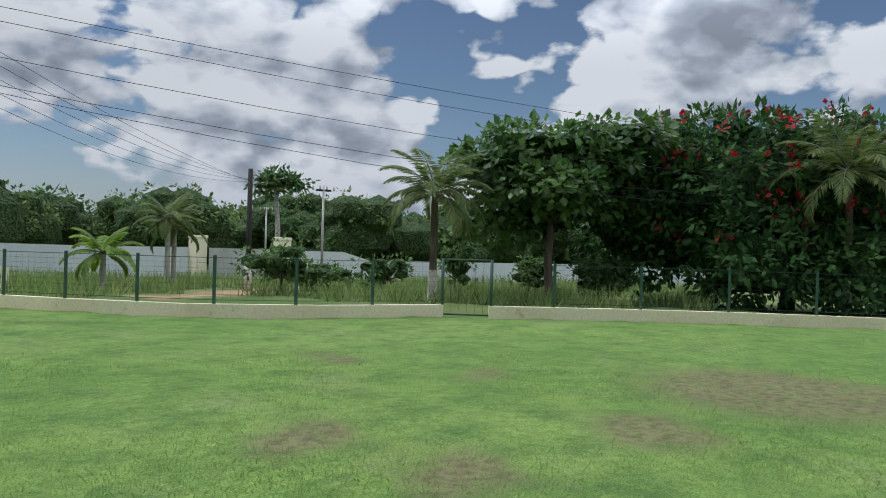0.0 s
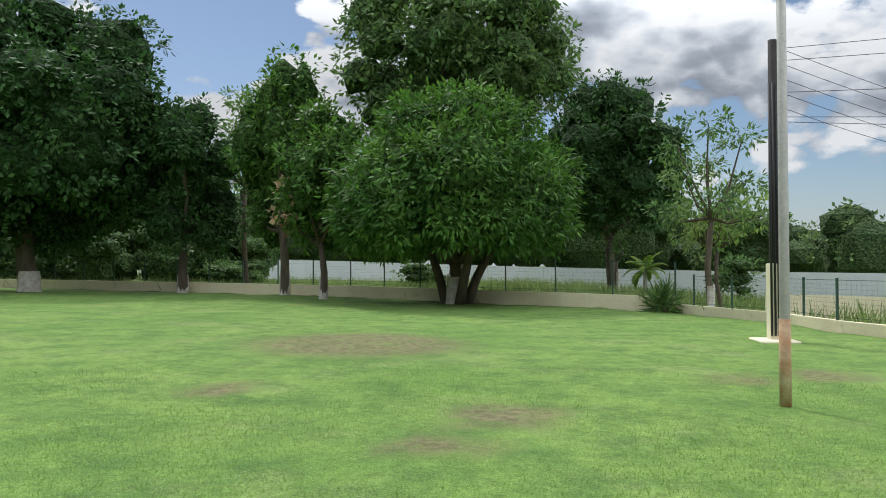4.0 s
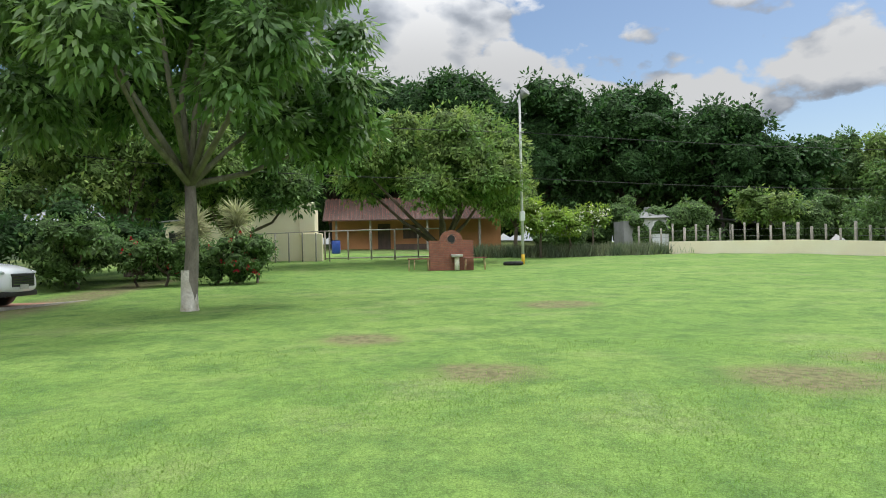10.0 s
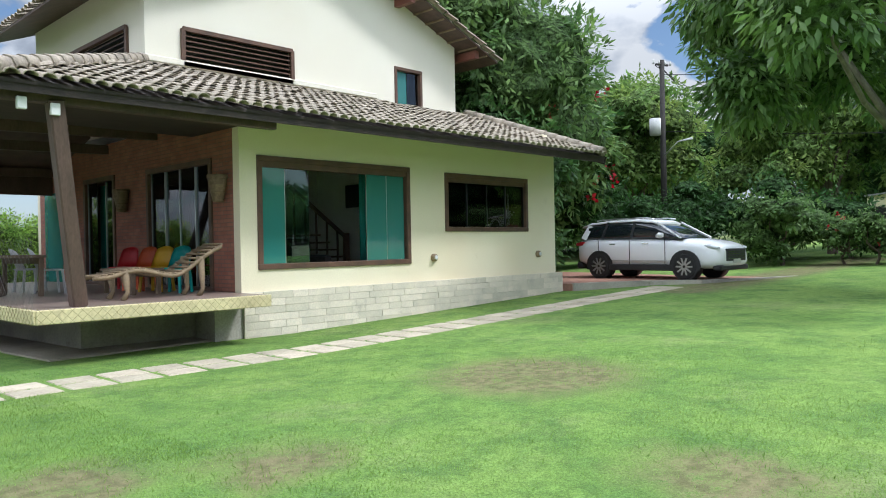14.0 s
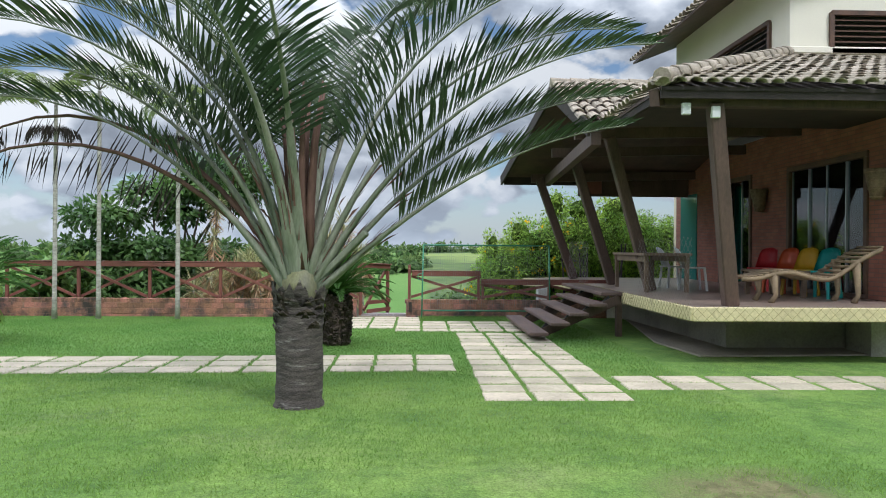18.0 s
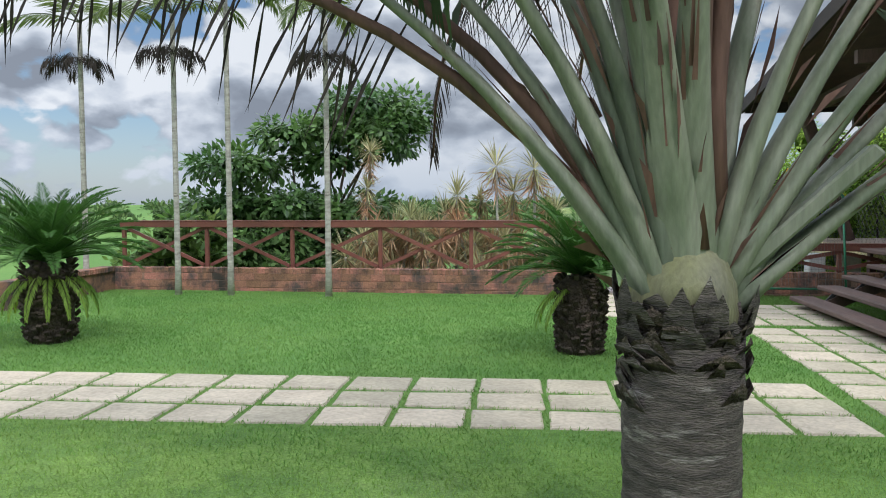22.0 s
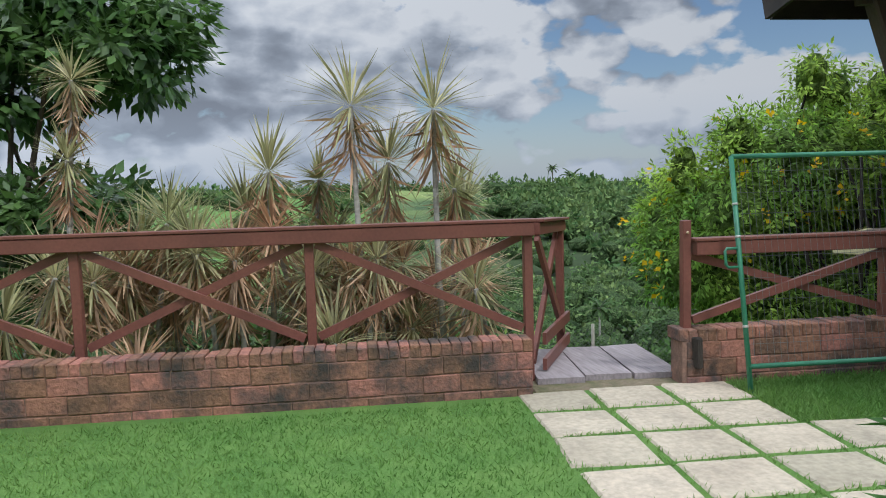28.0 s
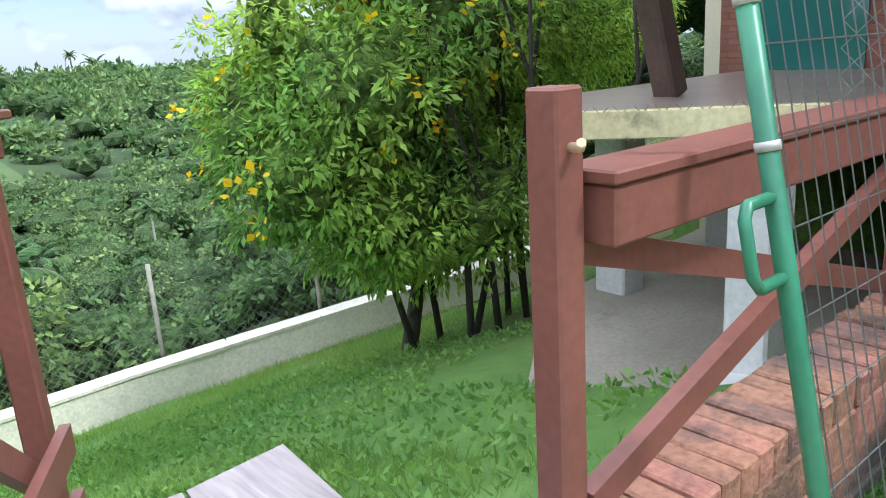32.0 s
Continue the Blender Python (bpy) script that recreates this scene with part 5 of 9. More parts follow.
DECK = [(0.05, -9.7), (3.3, -9.7), (4.5, -8.65), (3.62, -7.3), (3.55, 0.95), (0.05, 0.95)]
deck = thing("porch_deck", "raised porch deck with brown tile floor and pale yellow edge", "porch", kind="structure")
part("floor_slab", prism(fresh(), DECK, FLOOR - 0.15, FLOOR), M["deck"], deck)
edge = [(p[0] + (0.03 if p[0] > 1 else 0), p[1] + (0.03 if p[1] > 0 else 0)) for p in DECK]
for i in range(1, 5):
    a, b = edge[i], edge[i + 1]
    part("edge_band", beam(fresh(), (*a, FLOOR - 0.09), (*b, FLOOR - 0.09), 0.06, 0.19, bevel=0.01), M["deckedge"], deck)
part("support_wall", prism(fresh(), [(0.3, -7.0), (2.75, -7.0), (2.4, -0.75), (0.3, -0.75)], -0.8, FLOOR - 0.15), M["concrete"], deck)
part("support_wall", box(fresh(), -0.1, 0.55, -0.6, 0.06, -0.2, FLOOR - 0.16), M["concrete"], deck)
part("apron", prism(fresh(), [(0.2, -0.8), (0.2, -0.05), (3.15, 0.15), (3.3, -1.5), (2.6, -6.0), (2.3, -6.0)], -0.15, 0.025), M["yardfloor"], deck, "damp dusty concrete apron")
for x, y in ((2.9, -9.3), (1.0, -9.3)):
    part("support_column", box(fresh(), x - 0.16, x + 0.16, y - 0.16, y + 0.16, -3.0, FLOOR - 0.16, 0.02), M["oldwhite"], deck, "white painted deck column")

net = thing("deck_safety_net", "yellowish diamond cord net stretched round the porch deck", "net")


def net_panel(a, b, z0, z1, step=0.13, r=0.0028, bulge=0.0):
    """Crossing cords in diamonds on an upright panel."""
    a, b = V(a), V(b)
    w, h = (b - a).length, z1 - z0
    d = (b - a) / w
    out = []
    k = -h
    while k < w:
        for s in (1, -1):
            u0, u1 = k, k + h
            v0, v1 = (0.0, h) if s > 0 else (h, 0.0)
            if u0 < 0:
                v0 += (v1 - v0) * (-u0) / (u1 - u0)
                u0 = 0.0
            if u1 > w:
                v1 = v0 + (v1 - v0) * (w - u0) / (u1 - u0)
                u1 = w
            p, q = a + d * u0 + V((0, 0, z0 + v0)), a + d * u1 + V((0, 0, z0 + v1))
            way = (q - p).normalized()
            o = V((0, 0, 1)).cross(d) * r
            t = way.cross(o).normalized() * r
            for s1, s2 in ((t, t), (o, o)):
                out += [p - s1, q - s1, q + s2, p + s2]
        k += step
    return [tuple(v) for v in out]


cords = []
for i in range(1, 5):
    a, b = (edge[i][0] + 0.035, edge[i][1] + 0.0), (edge[i + 1][0] + 0.035, edge[i + 1][1])
    if i == 4:
        a, b = (edge[4][0] + 0.035, edge[4][1] + 0.05), (edge[5][0], edge[5][1] + 0.05)
    cords += net_panel((*a, 0), (*b, 0), FLOOR - 0.2, FLOOR + 0.03)
part("edge_net", quads_mesh("edge_net", cords, M["net"]), None, net)
cords = net_panel((3.62, -7.2, 0), (3.62, -5.1, 0), FLOOR, 1.75, 0.16, 0.0022) + net_panel((3.62, -1.4, 0), (3.6, 0.98, 0), FLOOR, 1.75, 0.16, 0.0012)
tagged(part("hanging_net", quads_mesh("hanging_net", cords, M["net_thin"]), None, net), kind="stuff")

steps = thing("porch_steps", "open weathered timber steps from the slab path up to the deck", "steps")
for k, x in enumerate((5.42, 5.03, 4.68, 4.33)):
    z = 0.16 + 0.155 * k
    part("tread", box(fresh(), x - 0.33, x, -4.9 - 0.04 * k, -1.55 - 0.12 * k, z - 0.06, z, 0.012), M["stepwood"], steps)
    for y in (-4.4, -2.3):
        part("bracket", beam(fresh(), (x - 0.3, y, z - 0.06), (x - 0.45, y, z + 0.10), 0.03, 0.05), M["blackplastic"], steps)
part("landing", box(fresh(), 3.6, 4.02, -6.6, -2.3, 0.735, 0.8, 0.012), M["stepwood"], steps)
for y in (-4.4, -2.3):
    part("stringer", beam(fresh(), (5.25, y, 0.0), (3.7, y, 0.68), 0.07, 0.16), M["darkwood"], steps)
part("post", box(fresh(), 3.62, 3.72, -2.5, -2.38, 0.0, 0.74), M["darkwood"], steps)
part("post", box(fresh(), 3.62, 3.72, -6.5, -6.38, -0.1, 0.74), M["darkwood"], steps)

# porch furniture
for x, z in ((3.72, 3.46), (3.32, 3.42)):
    f = thing("floodlight", "small white floodlight under the porch eave", "floodlight", "porch floodlights", at=(x, 1.02, z))
    part("body", box(fresh(), -0.06, 0.06, 0, 0.07, -0.08, 0.08, 0.01), M["white_pl"], f)
    part("bracket", beam(fresh(), (0, -0.04, 0.0), (0, -0.04, 0.14), 0.03, 0.03), M["blackplastic"], f)


def table(at, sx, sy, h, turn, label):
    t = thing("porch_table", label, "table", at=at, turn=turn)
    for k in range(3):
        part("top_board", box(fresh(), -sx / 2 + sx / 3 * k + 0.005, -sx / 2 + sx / 3 * (k + 1) - 0.005, -sy / 2, sy / 2, h - 0.05, h, 0.006), M["tablewood"], t)
    for s in (-1, 1):
        part("apron_rail", box(fresh(), s * (sx / 2 - 0.08) - 0.015, s * (sx / 2 - 0.08) + 0.015, -sy / 2 + 0.1, sy / 2 - 0.1, h - 0.16, h - 0.05), M["tablewood"], t)
        for q in (-1, 1):
            part("leg", beam(fresh(), (s * (sx / 2 - 0.08), q * (sy / 2 - 0.09), 0), (s * (sx / 2 - 0.07), q * (sy / 2 - 0.08), h - 0.05), 0.07, 0.07, side=(0, 1, 0)), M["tablewood"], t)
    return t


table((2.75, -3.6, FLOOR), 0.9, 2.2, 0.72, 0, "rustic dark wooden table on the porch")
table((1.15, -1.75, FLOOR), 0.6, 1.3, 0.45, 0, "low rustic wooden bench table by the wall")


def plastic_chair(at, turn, m, label):
    """A moulded chair: curved shell back, seat, four splayed legs."""
    c = thing("plastic_chair", label, "chair", "porch plastic chairs", at=at, turn=turn)
    part("seat", box(fresh(), -0.21, 0.21, -0.22, 0.2, 0.42, 0.45, 0.012), M[m], c)
    bm = fresh()
    rows = []
    for i in range(7):
        u = -1 + 2 * i / 6
        rows.append([bm.verts.new((u * (0.22 - 0.02 * j), -0.21 - 0.05 * j + 0.05 * u * u, 0.45 + 0.13 * j - (0.05 * u * u if j == 3 else 0))) for j in range(4)])
    for r0, r1 in zip(rows, rows[1:]):
        for j in range(3):
            bm.faces.new((r0[j], r1[j], r1[j + 1], r0[j + 1])).smooth = True
    bmesh.ops.solidify(bm, geom=bm.faces[:], thickness=0.018)
    part("backrest", bm, M[m], c)
    for s in (-1, 1):
        for q in (-1, 1):
            part("leg", beam(fresh(), (s * 0.22, q * 0.21, 0), (s * 0.19, q * 0.17, 0.43), 0.045, 0.035, side=(1, 0, 0)), M[m], c)
    return c


for y, m, word in ((-3.35, "red_pl", "red"), (-2.6, "orange_pl", "orange-red"), (-1.9, "yellow_pl", "yellow"), (-1.2, "teal_pl", "teal green")):
    plastic_chair((0.62, y, FLOOR), -58 + 8 * math.sin(y * 5), m, f"{word} plastic chair with its back to the brick wall")
plastic_chair((2.0, -4.4, FLOOR), 95, "white_pl", "white plastic chair at the rustic table")
plastic_chair((2.0, -3.3, FLOOR), 85, "white_pl", "white plastic chair at the rustic table")

lounger = thing("branch_lounger", "curved lounger of pale branches on carved legs", "lounger", at=(1.35, -0.25, FLOOR))
curve = [(-0.95 + 0.1 * k, 0.40 + 0.05 * math.sin(k * 0.55) + max(0, 8 - k) ** 1.5 * 0.018) for k in range(22)]
for q in (-0.3, 0.3):
    part("rail", tube(fresh(), [(x, q, z) for x, z in curve], 0.035, 6), M["branchwood"], lounger)
for x, z in curve[::1]:
    part("slat", tube(fresh(), [(x, -0.32, z + 0.035), (x, 0.32, z + 0.035)], 0.022, 5), M["branchwood"], lounger)
for x in (-0.6, 0.65):
    for q in (-0.27, 0.27):
        zt = min(curve, key=lambda c: abs(c[0] - x))[1]
        part("leg", tube(fresh(), [(x + 0.05, q, 0), (x - 0.02, q, 0.12), (x + 0.02, q, zt)], [0.05, 0.035, 0.07], 7), M["branchwood"], lounger)
red_sign = thing("wall_panel", "small reddish panel hung under the porch roof", "panel", at=(2.6, -8.95, 3.05))
part("panel", box(fresh(), -0.2, 0.2, 0, 0.04, 0, 0.35, 0.01), M["redwood"], red_sign)

# ---- garden fence, gate and paths ----
def brick_wall(x0, x1, y, z0, label):
    """A low wall: stretcher courses with a soldier course on top."""
    w = thing("low_brick_wall", label, "wall", kind="structure")
    part("core", box(fresh(), x0 + 0.03, x1 - 0.03, y - 0.20, y - 0.004, z0 - 0.5, z0 + 0.375), M["mortar"], w)
    sold = finish(box(fresh(), 0.003, 0.069, -0.21, 0.0, 0, 0.088, 0.006), "soldier_brick", M["brick"])
    stre = finish(box(fresh(), 0.003, 0.257, -0.1, 0.0, 0.003, 0.125, 0.006), "brick", M["brick"])
    head = finish(box(fresh(), 0.003, 0.117, -0.1, 0.0, 0.003, 0.125, 0.006), "brick", M["brick"])
    r = np.random.default_rng(int(abs(x0) * 10))
    n = int((x1 - x0) / 0.072)
    for k in range(n):
        ob = part("soldier_brick", sold, None, w)
        ob.location = (x0 + k * (x1 - x0) / n, y + 0.010 * r.random(), z0 + 0.312 + 0.008 * r.random())
        ob.rotation_euler = (r.normal() * 0.012, r.normal() * 0.014, r.normal() * 0.014)
    for row in range(3):
        x = x0
        first = row % 2 == 0
        while x < x1 - 0.1:
            short = first or x + 0.26 > x1
            ob = part("brick", head if short else stre, None, w)
            ob.location = (x, y + 0.008 * r.random(), z0 + 0.312 - 0.128 * (row + 1) + 0.004 * r.random())
            ob.rotation_euler = (0, r.normal() * 0.008, r.normal() * 0.012)
            x += 0.12 if short else 0.26
            first = False
    return w


brick_wall(8.68, 16.75, -5.93, 0.0, "low red brick wall with soldier coping along the lawn")
brick_wall(3.0, 7.6, -5.95, 0.0, "low red brick wall with soldier coping beside the gate")
bw = thing("low_brick_wall", "short return of the low brick wall at the east corner", "wall", kind="structure")
part("core", box(fresh(), 16.6, 16.8, -5.93, -3.2, -0.4, 0.36), M["brick"], bw)
for k in range(36):
    part("soldier_brick", box(fresh(), 16.57, 16.83, -5.9 + 0.075 * k, -5.836 + 0.075 * k, 0.33, 0.42, 0.006), M["brick"], bw)


def xrail(name, xs, y, z0, z1, label, skip=0):
    """A timber fence: posts, a stout top rail with a capping board, crossed braces."""
    f = thing(name, label, "fence")
    for x in xs[skip:]:
        part("post", box(fresh(), x - 0.033, x + 0.033, y - 0.033, y + 0.033, z0 - 0.45, z1 - 0.1, 0.005), M["redwood"], f)
    part("top_rail", box(fresh(), min(xs) - 0.04, max(xs) + 0.04, y - 0.035, y + 0.075, z1 - 0.115, z1 - 0.015, 0.006), M["redwood"], f)
    part("capping_board", box(fresh(), min(xs) - 0.05, max(xs) + 0.05, y - 0.045, y + 0.082, z1 - 0.013, z1 + 0.010, 0.004), M["redwood"], f)
    for a, b in zip(xs, xs[1:]):
        lo, hi = z0 + 0.06, z1 - 0.12
        part("brace", beam(fresh(), (a + 0.05, y + 0.02, lo), (b - 0.05, y + 0.02, hi), 0.035, 0.06), M["redwood"], f)
        part("brace", beam(fresh(), (a + 0.05, y - 0.02, hi), (b - 0.05, y - 0.02, lo), 0.035, 0.06), M["redwood"], f)
    return f


xrail("timber_fence", [8.62, 10.22, 11.82, 13.42, 15.02, 16.62], -6.3, 0.36, 1.22, "redbrown timber fence with crossed braces behind the brick wall")
f2 = xrail("timber_fence", [7.405, 5.92], -6.06, 0.4, 1.05, "redbrown timber fence with crossed braces beside the gate", 1)
part("tall_post", box(fresh(), 7.465, 7.53, -6.095, -6.03, -0.2, 1.19, 0.005), M["redwood"], f2)
part("hook", tube(fresh(), [(7.50, -6.035, 1.1), (7.50, -6.01, 1.1), (7.51, -6.0, 1.11)], 0.008, 6), M["rust"], f2)
f3 = xrail("timber_fence", [5.82, 4.3, 3.0], -6.1, 0.38, 0.86, "lower redbrown timber fence running to the porch")
f4 = thing("timber_fence", "short redbrown timber fence flanking the plank ramp", "fence")
FA, FB = V((8.54, -6.42, 0)), V((8.05, -7.45, 0))
fdir = (FB - FA).normalized()
fside = V((-fdir.y, fdir.x, 0))


def up_by(p, z):
    return V((p.x, p.y, z))


part("post", beam(fresh(), up_by(FB, -1.0), up_by(FB, 1.06), 0.07, 0.07, side=fside, bevel=0.006), M["redwood"], f4)
part("top_rail", beam(fresh(), up_by(FA, 1.145), up_by(FB + fdir * 0.06, 1.10), 0.1, 0.095, bevel=0.006), M["redwood"], f4)
part("capping_board", beam(fresh(), up_by(FA, 1.207), up_by(FB + fdir * 0.08, 1.162), 0.16, 0.025, bevel=0.005), M["redwood"], f4)
part("brace", beam(fresh(), up_by(FA, 0.12) + fside * 0.022, up_by(FB, 1.08) + fside * 0.022, 0.035, 0.07), M["redwood"], f4)
part("brace", beam(fresh(), up_by(FA, 1.08) - fside * 0.022, up_by(FB, 0.12) - fside * 0.022, 0.035, 0.07), M["redwood"], f4)
for z in (0.1, 0.3):
    part("low_board", beam(fresh(), up_by(FA, z) - fside * 0.07, up_by(FB, z - 0.02) - fside * 0.07, 0.03, 0.09), M["redwood"], f4)
part("handrail_end", beam(fresh(), up_by(FB + fdir * 0.06, 1.095), up_by(FB + fdir * 0.1, 1.095), 0.05, 0.05), M["rust"], f4)

ramp = thing("plank_ramp", "grey weathered plank ramp through the gate opening", "ramp")
for k in range(3):
    x = 7.5 + 0.37 * k
    bm = fresh()
    slab_of(bm, [(x, -6.13 - 0.04 * (k % 2), 0.055), (x + 0.355, -6.14 - 0.03 * (k % 2), 0.058), (x + 0.195, -7.42 - 0.04 * k, -0.02), (x - 0.16, -7.45 + 0.03 * k, -0.02)], 0.045)
    part("plank", bm, M["greyplank"], ramp)
for y in (-6.3, -7.3):
    part("bearer", box(fresh(), 7.4, 8.3, y - 0.05, y + 0.05, -0.7, -0.03), M["darkwood"], ramp)
sill = thing("earth_threshold", "bare trodden earth between the slabs and the ramp", "earth", kind="structure")
part("earth", box(fresh(), 7.58, 8.66, -6.4, -5.97, -0.2, 0.012, 0.01), M["trodden"], sill)
stub = thing("burnt_post_stub", "short charred timber stub let into the face of the brick wall", "post", at=(7.46, -5.94, 0.12))
part("stub", beam(fresh(), (0, 0, 0), (0.01, 0.005, 0.23), 0.075, 0.05, bevel=0.01), M["darkbark"], stub)

gate = thing("green_mesh_gate", "green tubular gate frame with welded wire mesh, swung open", "gate")
G0, G1, GZ0, GZ1 = V((7.215, -5.645, 0)), V((4.36, -5.6, 0)), 0.18, 1.64
LEAN = V((-0.02, -0.215, 1.0))     # the open gate leans back on the fence
part("gate_post", tube(fresh(), [G0 - LEAN * 0.1, G0 + LEAN * GZ1], 0.018, 10), M["greenmetal"], gate)
part("gate_stile", tube(fresh(), [G1 + LEAN * GZ0, G1 + LEAN * GZ1], 0.018, 10), M["greenmetal"], gate)
for z in (GZ0, GZ1):
    part("gate_rail", tube(fresh(), [G0 + LEAN * z, G1 + LEAN * z], 0.018, 10), M["greenmetal"], gate)
for z in (0.45, 1.07, 1.3):
    part("clamp", tube(fresh(), [G0 + LEAN * (z - 0.008), G0 + LEAN * (z + 0.008)], 0.021, 10), M["galv"], gate)
part("handle", tube(fresh(), [G0 + LEAN * z + V((dx, dy, 0)) for dx, dy, z in ((0, 0.0, 0.99), (0.09, 0.0, 0.99), (0.105, 0.0, 0.97), (0.105, 0.0, 0.88), (0.09, 0.0, 0.86), (0, 0.0, 0.86))], 0.011, 6), M["greenmetal"], gate)
rods = []
for k in range(1, 58):
    lo, hi = (G0 + LEAN * GZ0).lerp(G1 + LEAN * GZ0, k / 58), (G0 + LEAN * GZ1).lerp(G1 + LEAN * GZ1, k / 58)
    for s in (V((0.0016, 0, 0)), V((0, 0.0016, 0))):
        rods += [lo - s, lo + s, hi + s, hi - s]
for k in range(1, 10):
    z = GZ0 + k * 0.15
    p, q = G0 + LEAN * z, G1 + LEAN * z
    for s in (V((0, 0, 0.0016)), V((0, 0.0016, 0))):
        rods += [p - s, q - s, q + s, p + s]
part("wire_mesh", quads_mesh("wire_mesh", [tuple(v) for v in rods], M["wire"]), None, gate)

# stepping slabs
SLABS = {}


def slab_piece(w, d):
    key = (round(w, 2), round(d, 2))
    if key not in SLABS:
        SLABS[key] = []
        for s in range(3):
            bm = fresh()
            r = np.random.default_rng(s + int(w * 100))
            c = [(sx * w / 2 + r.normal() * 0.012, sy * d / 2 + r.normal() * 0.012) for sx, sy in ((-1, -1), (1, -1), (1, 1), (-1, 1))]
            prism(bm, c, -0.06, 0.010)
            bmesh.ops.bevel(bm, geom=[e for e in bm.edges if e.verts[0].co.z > 0 and e.verts[1].co.z > 0], offset=0.014, segments=1, affect="EDGES")
            SLABS[key].append(finish(bm, "slab", M["slab"]))
    return SLABS[key]


def slab_field(name, label, cells, w, d):
    p = thing(name, label, "path", kind="structure")
    r = np.random.default_rng(len(cells))
    for k, (x, y, turn) in enumerate(cells):
        ob = part("slab", slab_piece(w, d)[k % 3], None, p)
        a, b = hz(x - 0.2, y), hz(x + 0.2, y)
        ob.matrix_local = pose(x, y, (a + b) / 2 + 0.004 * r.random(), 0, -math.degrees(math.atan2(b - a, 0.4)), turn + r.normal() * 1.2)
    return p


PX, PY = 0.55, 0.485
cells = [(6.78 + PX * (i + 0.5), 0.13 + 0.05 * (6.78 + PX * (i + 0.5) - 9.4) + PY * (j + 0.5), 2.6) for i in range(20) for j in range(3)]
slab_field("garden_path", "three rows of sandstone slabs set in the grass", cells, 0.505, 0.43)
cells = [(5.0 + 0.535 * (i + 0.5), 3.33 - 0.475 * (j + 0.5), 0) for i in range(3) for j in range(13)]
slab_field("garden_path", "broad sandstone slab path towards the steps and gate", cells, 0.485, 0.41)
cells = [(8.81 - 0.53 * (i + 0.5), -6.0 + 0.49 * (j + 0.5), 0) for i in range(7) for j in range(6) if not (i < 2 and j > 4) and not (i > 2 and j < 2)]
slab_field("garden_path", "sandstone slab landing in front of the gate", cells, 0.485, 0.44)
PX, PY = 0.58, 0.46
cells = [(4.95 - PX * (i + 0.5), 2.72 - PY * (j + 0.5) - 0.004 * i, 0) for i in range(28) for j in range(2)]
slab_field("garden_path", "narrow sandstone slab path along the house", cells, 0.50, 0.395)

# ---- drive and car ----
drive = thing("brick_drive", "raised red brick parking drive with a grey kerb wall", "driveway", kind="structure")
DR = [(-9.5, -9.0), (-9.5, 0.35), (-11.6, 1.4), (-12.4, 2.5), (-14.2, 3.4), (-16.5, 4.3), (-20.0, 5.2), (-27.0, 2.0), (-27.0, -9.0)]
part("paving", prism(fresh(), DR[::-1], -0.2, 0.47), M["paver"], drive)
for a, b in zip(DR[1:6], DR[2:7]):
    part("kerb", beam(fresh(), (*a, 0.31), (*b, 0.31), 0.14, 0.36), M["concrete"], drive)

car = thing("parked_car", "white sport utility car parked on the brick drive", "car", at=(-13.46, 0.68, 0.475), turn=87.0)


def loft(bm, stations, n=14, power=3.2):
    """Skin through rounded sections: (x, z low, z high, half width low, half width high)."""
    rings = []
    for x, z0, z1, w0, w1 in stations:
        ring = []
        for i in range(n):
            a = math.tau * (i + 0.5) / n
            c, s = math.cos(a), math.sin(a)
            u = math.copysign(abs(c) ** (2 / power), c)
            v = math.copysign(abs(s) ** (2 / power), s)
            k = (v + 1) / 2
            ring.append(bm.verts.new((x, u * (w0 + (w1 - w0) * k), z0 + (z1 - z0) * k)))
        rings.append(ring)
    for r0, r1 in zip(rings, rings[1:]):
        for i in range(n):
            bm.faces.new((r0[i], r0[(i + 1) % n], r1[(i + 1) % n], r1[i])).smooth = True
    bm.faces.new(rings[0][::-1])
    bm.faces.new(rings[-1])
    return bm


# x runs from the tail (-2.3) to the nose (2.35)
body_st = [(-2.30, 0.52, 1.06, 0.70, 0.74), (-2.22, 0.38, 1.17, 0.86, 0.84), (-1.9, 0.32, 1.22, 0.92, 0.89), (-1.2, 0.29, 1.21, 0.93, 0.90), (0.0, 0.28, 1.18, 0.93, 0.90),
           (0.9, 0.28, 1.16, 0.93, 0.89), (1.35, 0.28, 1.14, 0.93, 0.87), (1.8, 0.28, 1.10, 0.92, 0.85), (2.1, 0.29, 1.04, 0.91, 0.80), (2.28, 0.32, 0.97, 0.86, 0.74), (2.36, 0.38, 0.88, 0.78, 0.68), (2.39, 0.44, 0.80, 0.68, 0.62)]
body = part("body", loft(fresh(), body_st, 24, 4.0), M["carpaint"], car)
cab_st = [(-2.20, 1.12, 1.48, 0.80, 0.60), (-1.95, 1.12, 1.62, 0.84, 0.64), (-1.2, 1.12, 1.69, 0.85, 0.67), (-0.3, 1.12, 1.70, 0.85, 0.68), (0.25, 1.12, 1.64, 0.85, 0.66), (0.75, 1.12, 1.42, 0.84, 0.70), (1.25, 1.1, 1.15, 0.80, 0.76)]
part("greenhouse", loft(fresh(), cab_st, 20, 5.0), M["carglass"], car, "dark tinted car windows")
roof_st = [(-2.30, 1.50, 1.58, 0.56, 0.52), (-1.95, 1.57, 1.67, 0.69, 0.60), (-1.2, 1.62, 1.73, 0.72, 0.62), (-0.3, 1.63, 1.74, 0.73, 0.63), (0.25, 1.58, 1.69, 0.71, 0.62), (0.40, 1.54, 1.62, 0.69, 0.62)]
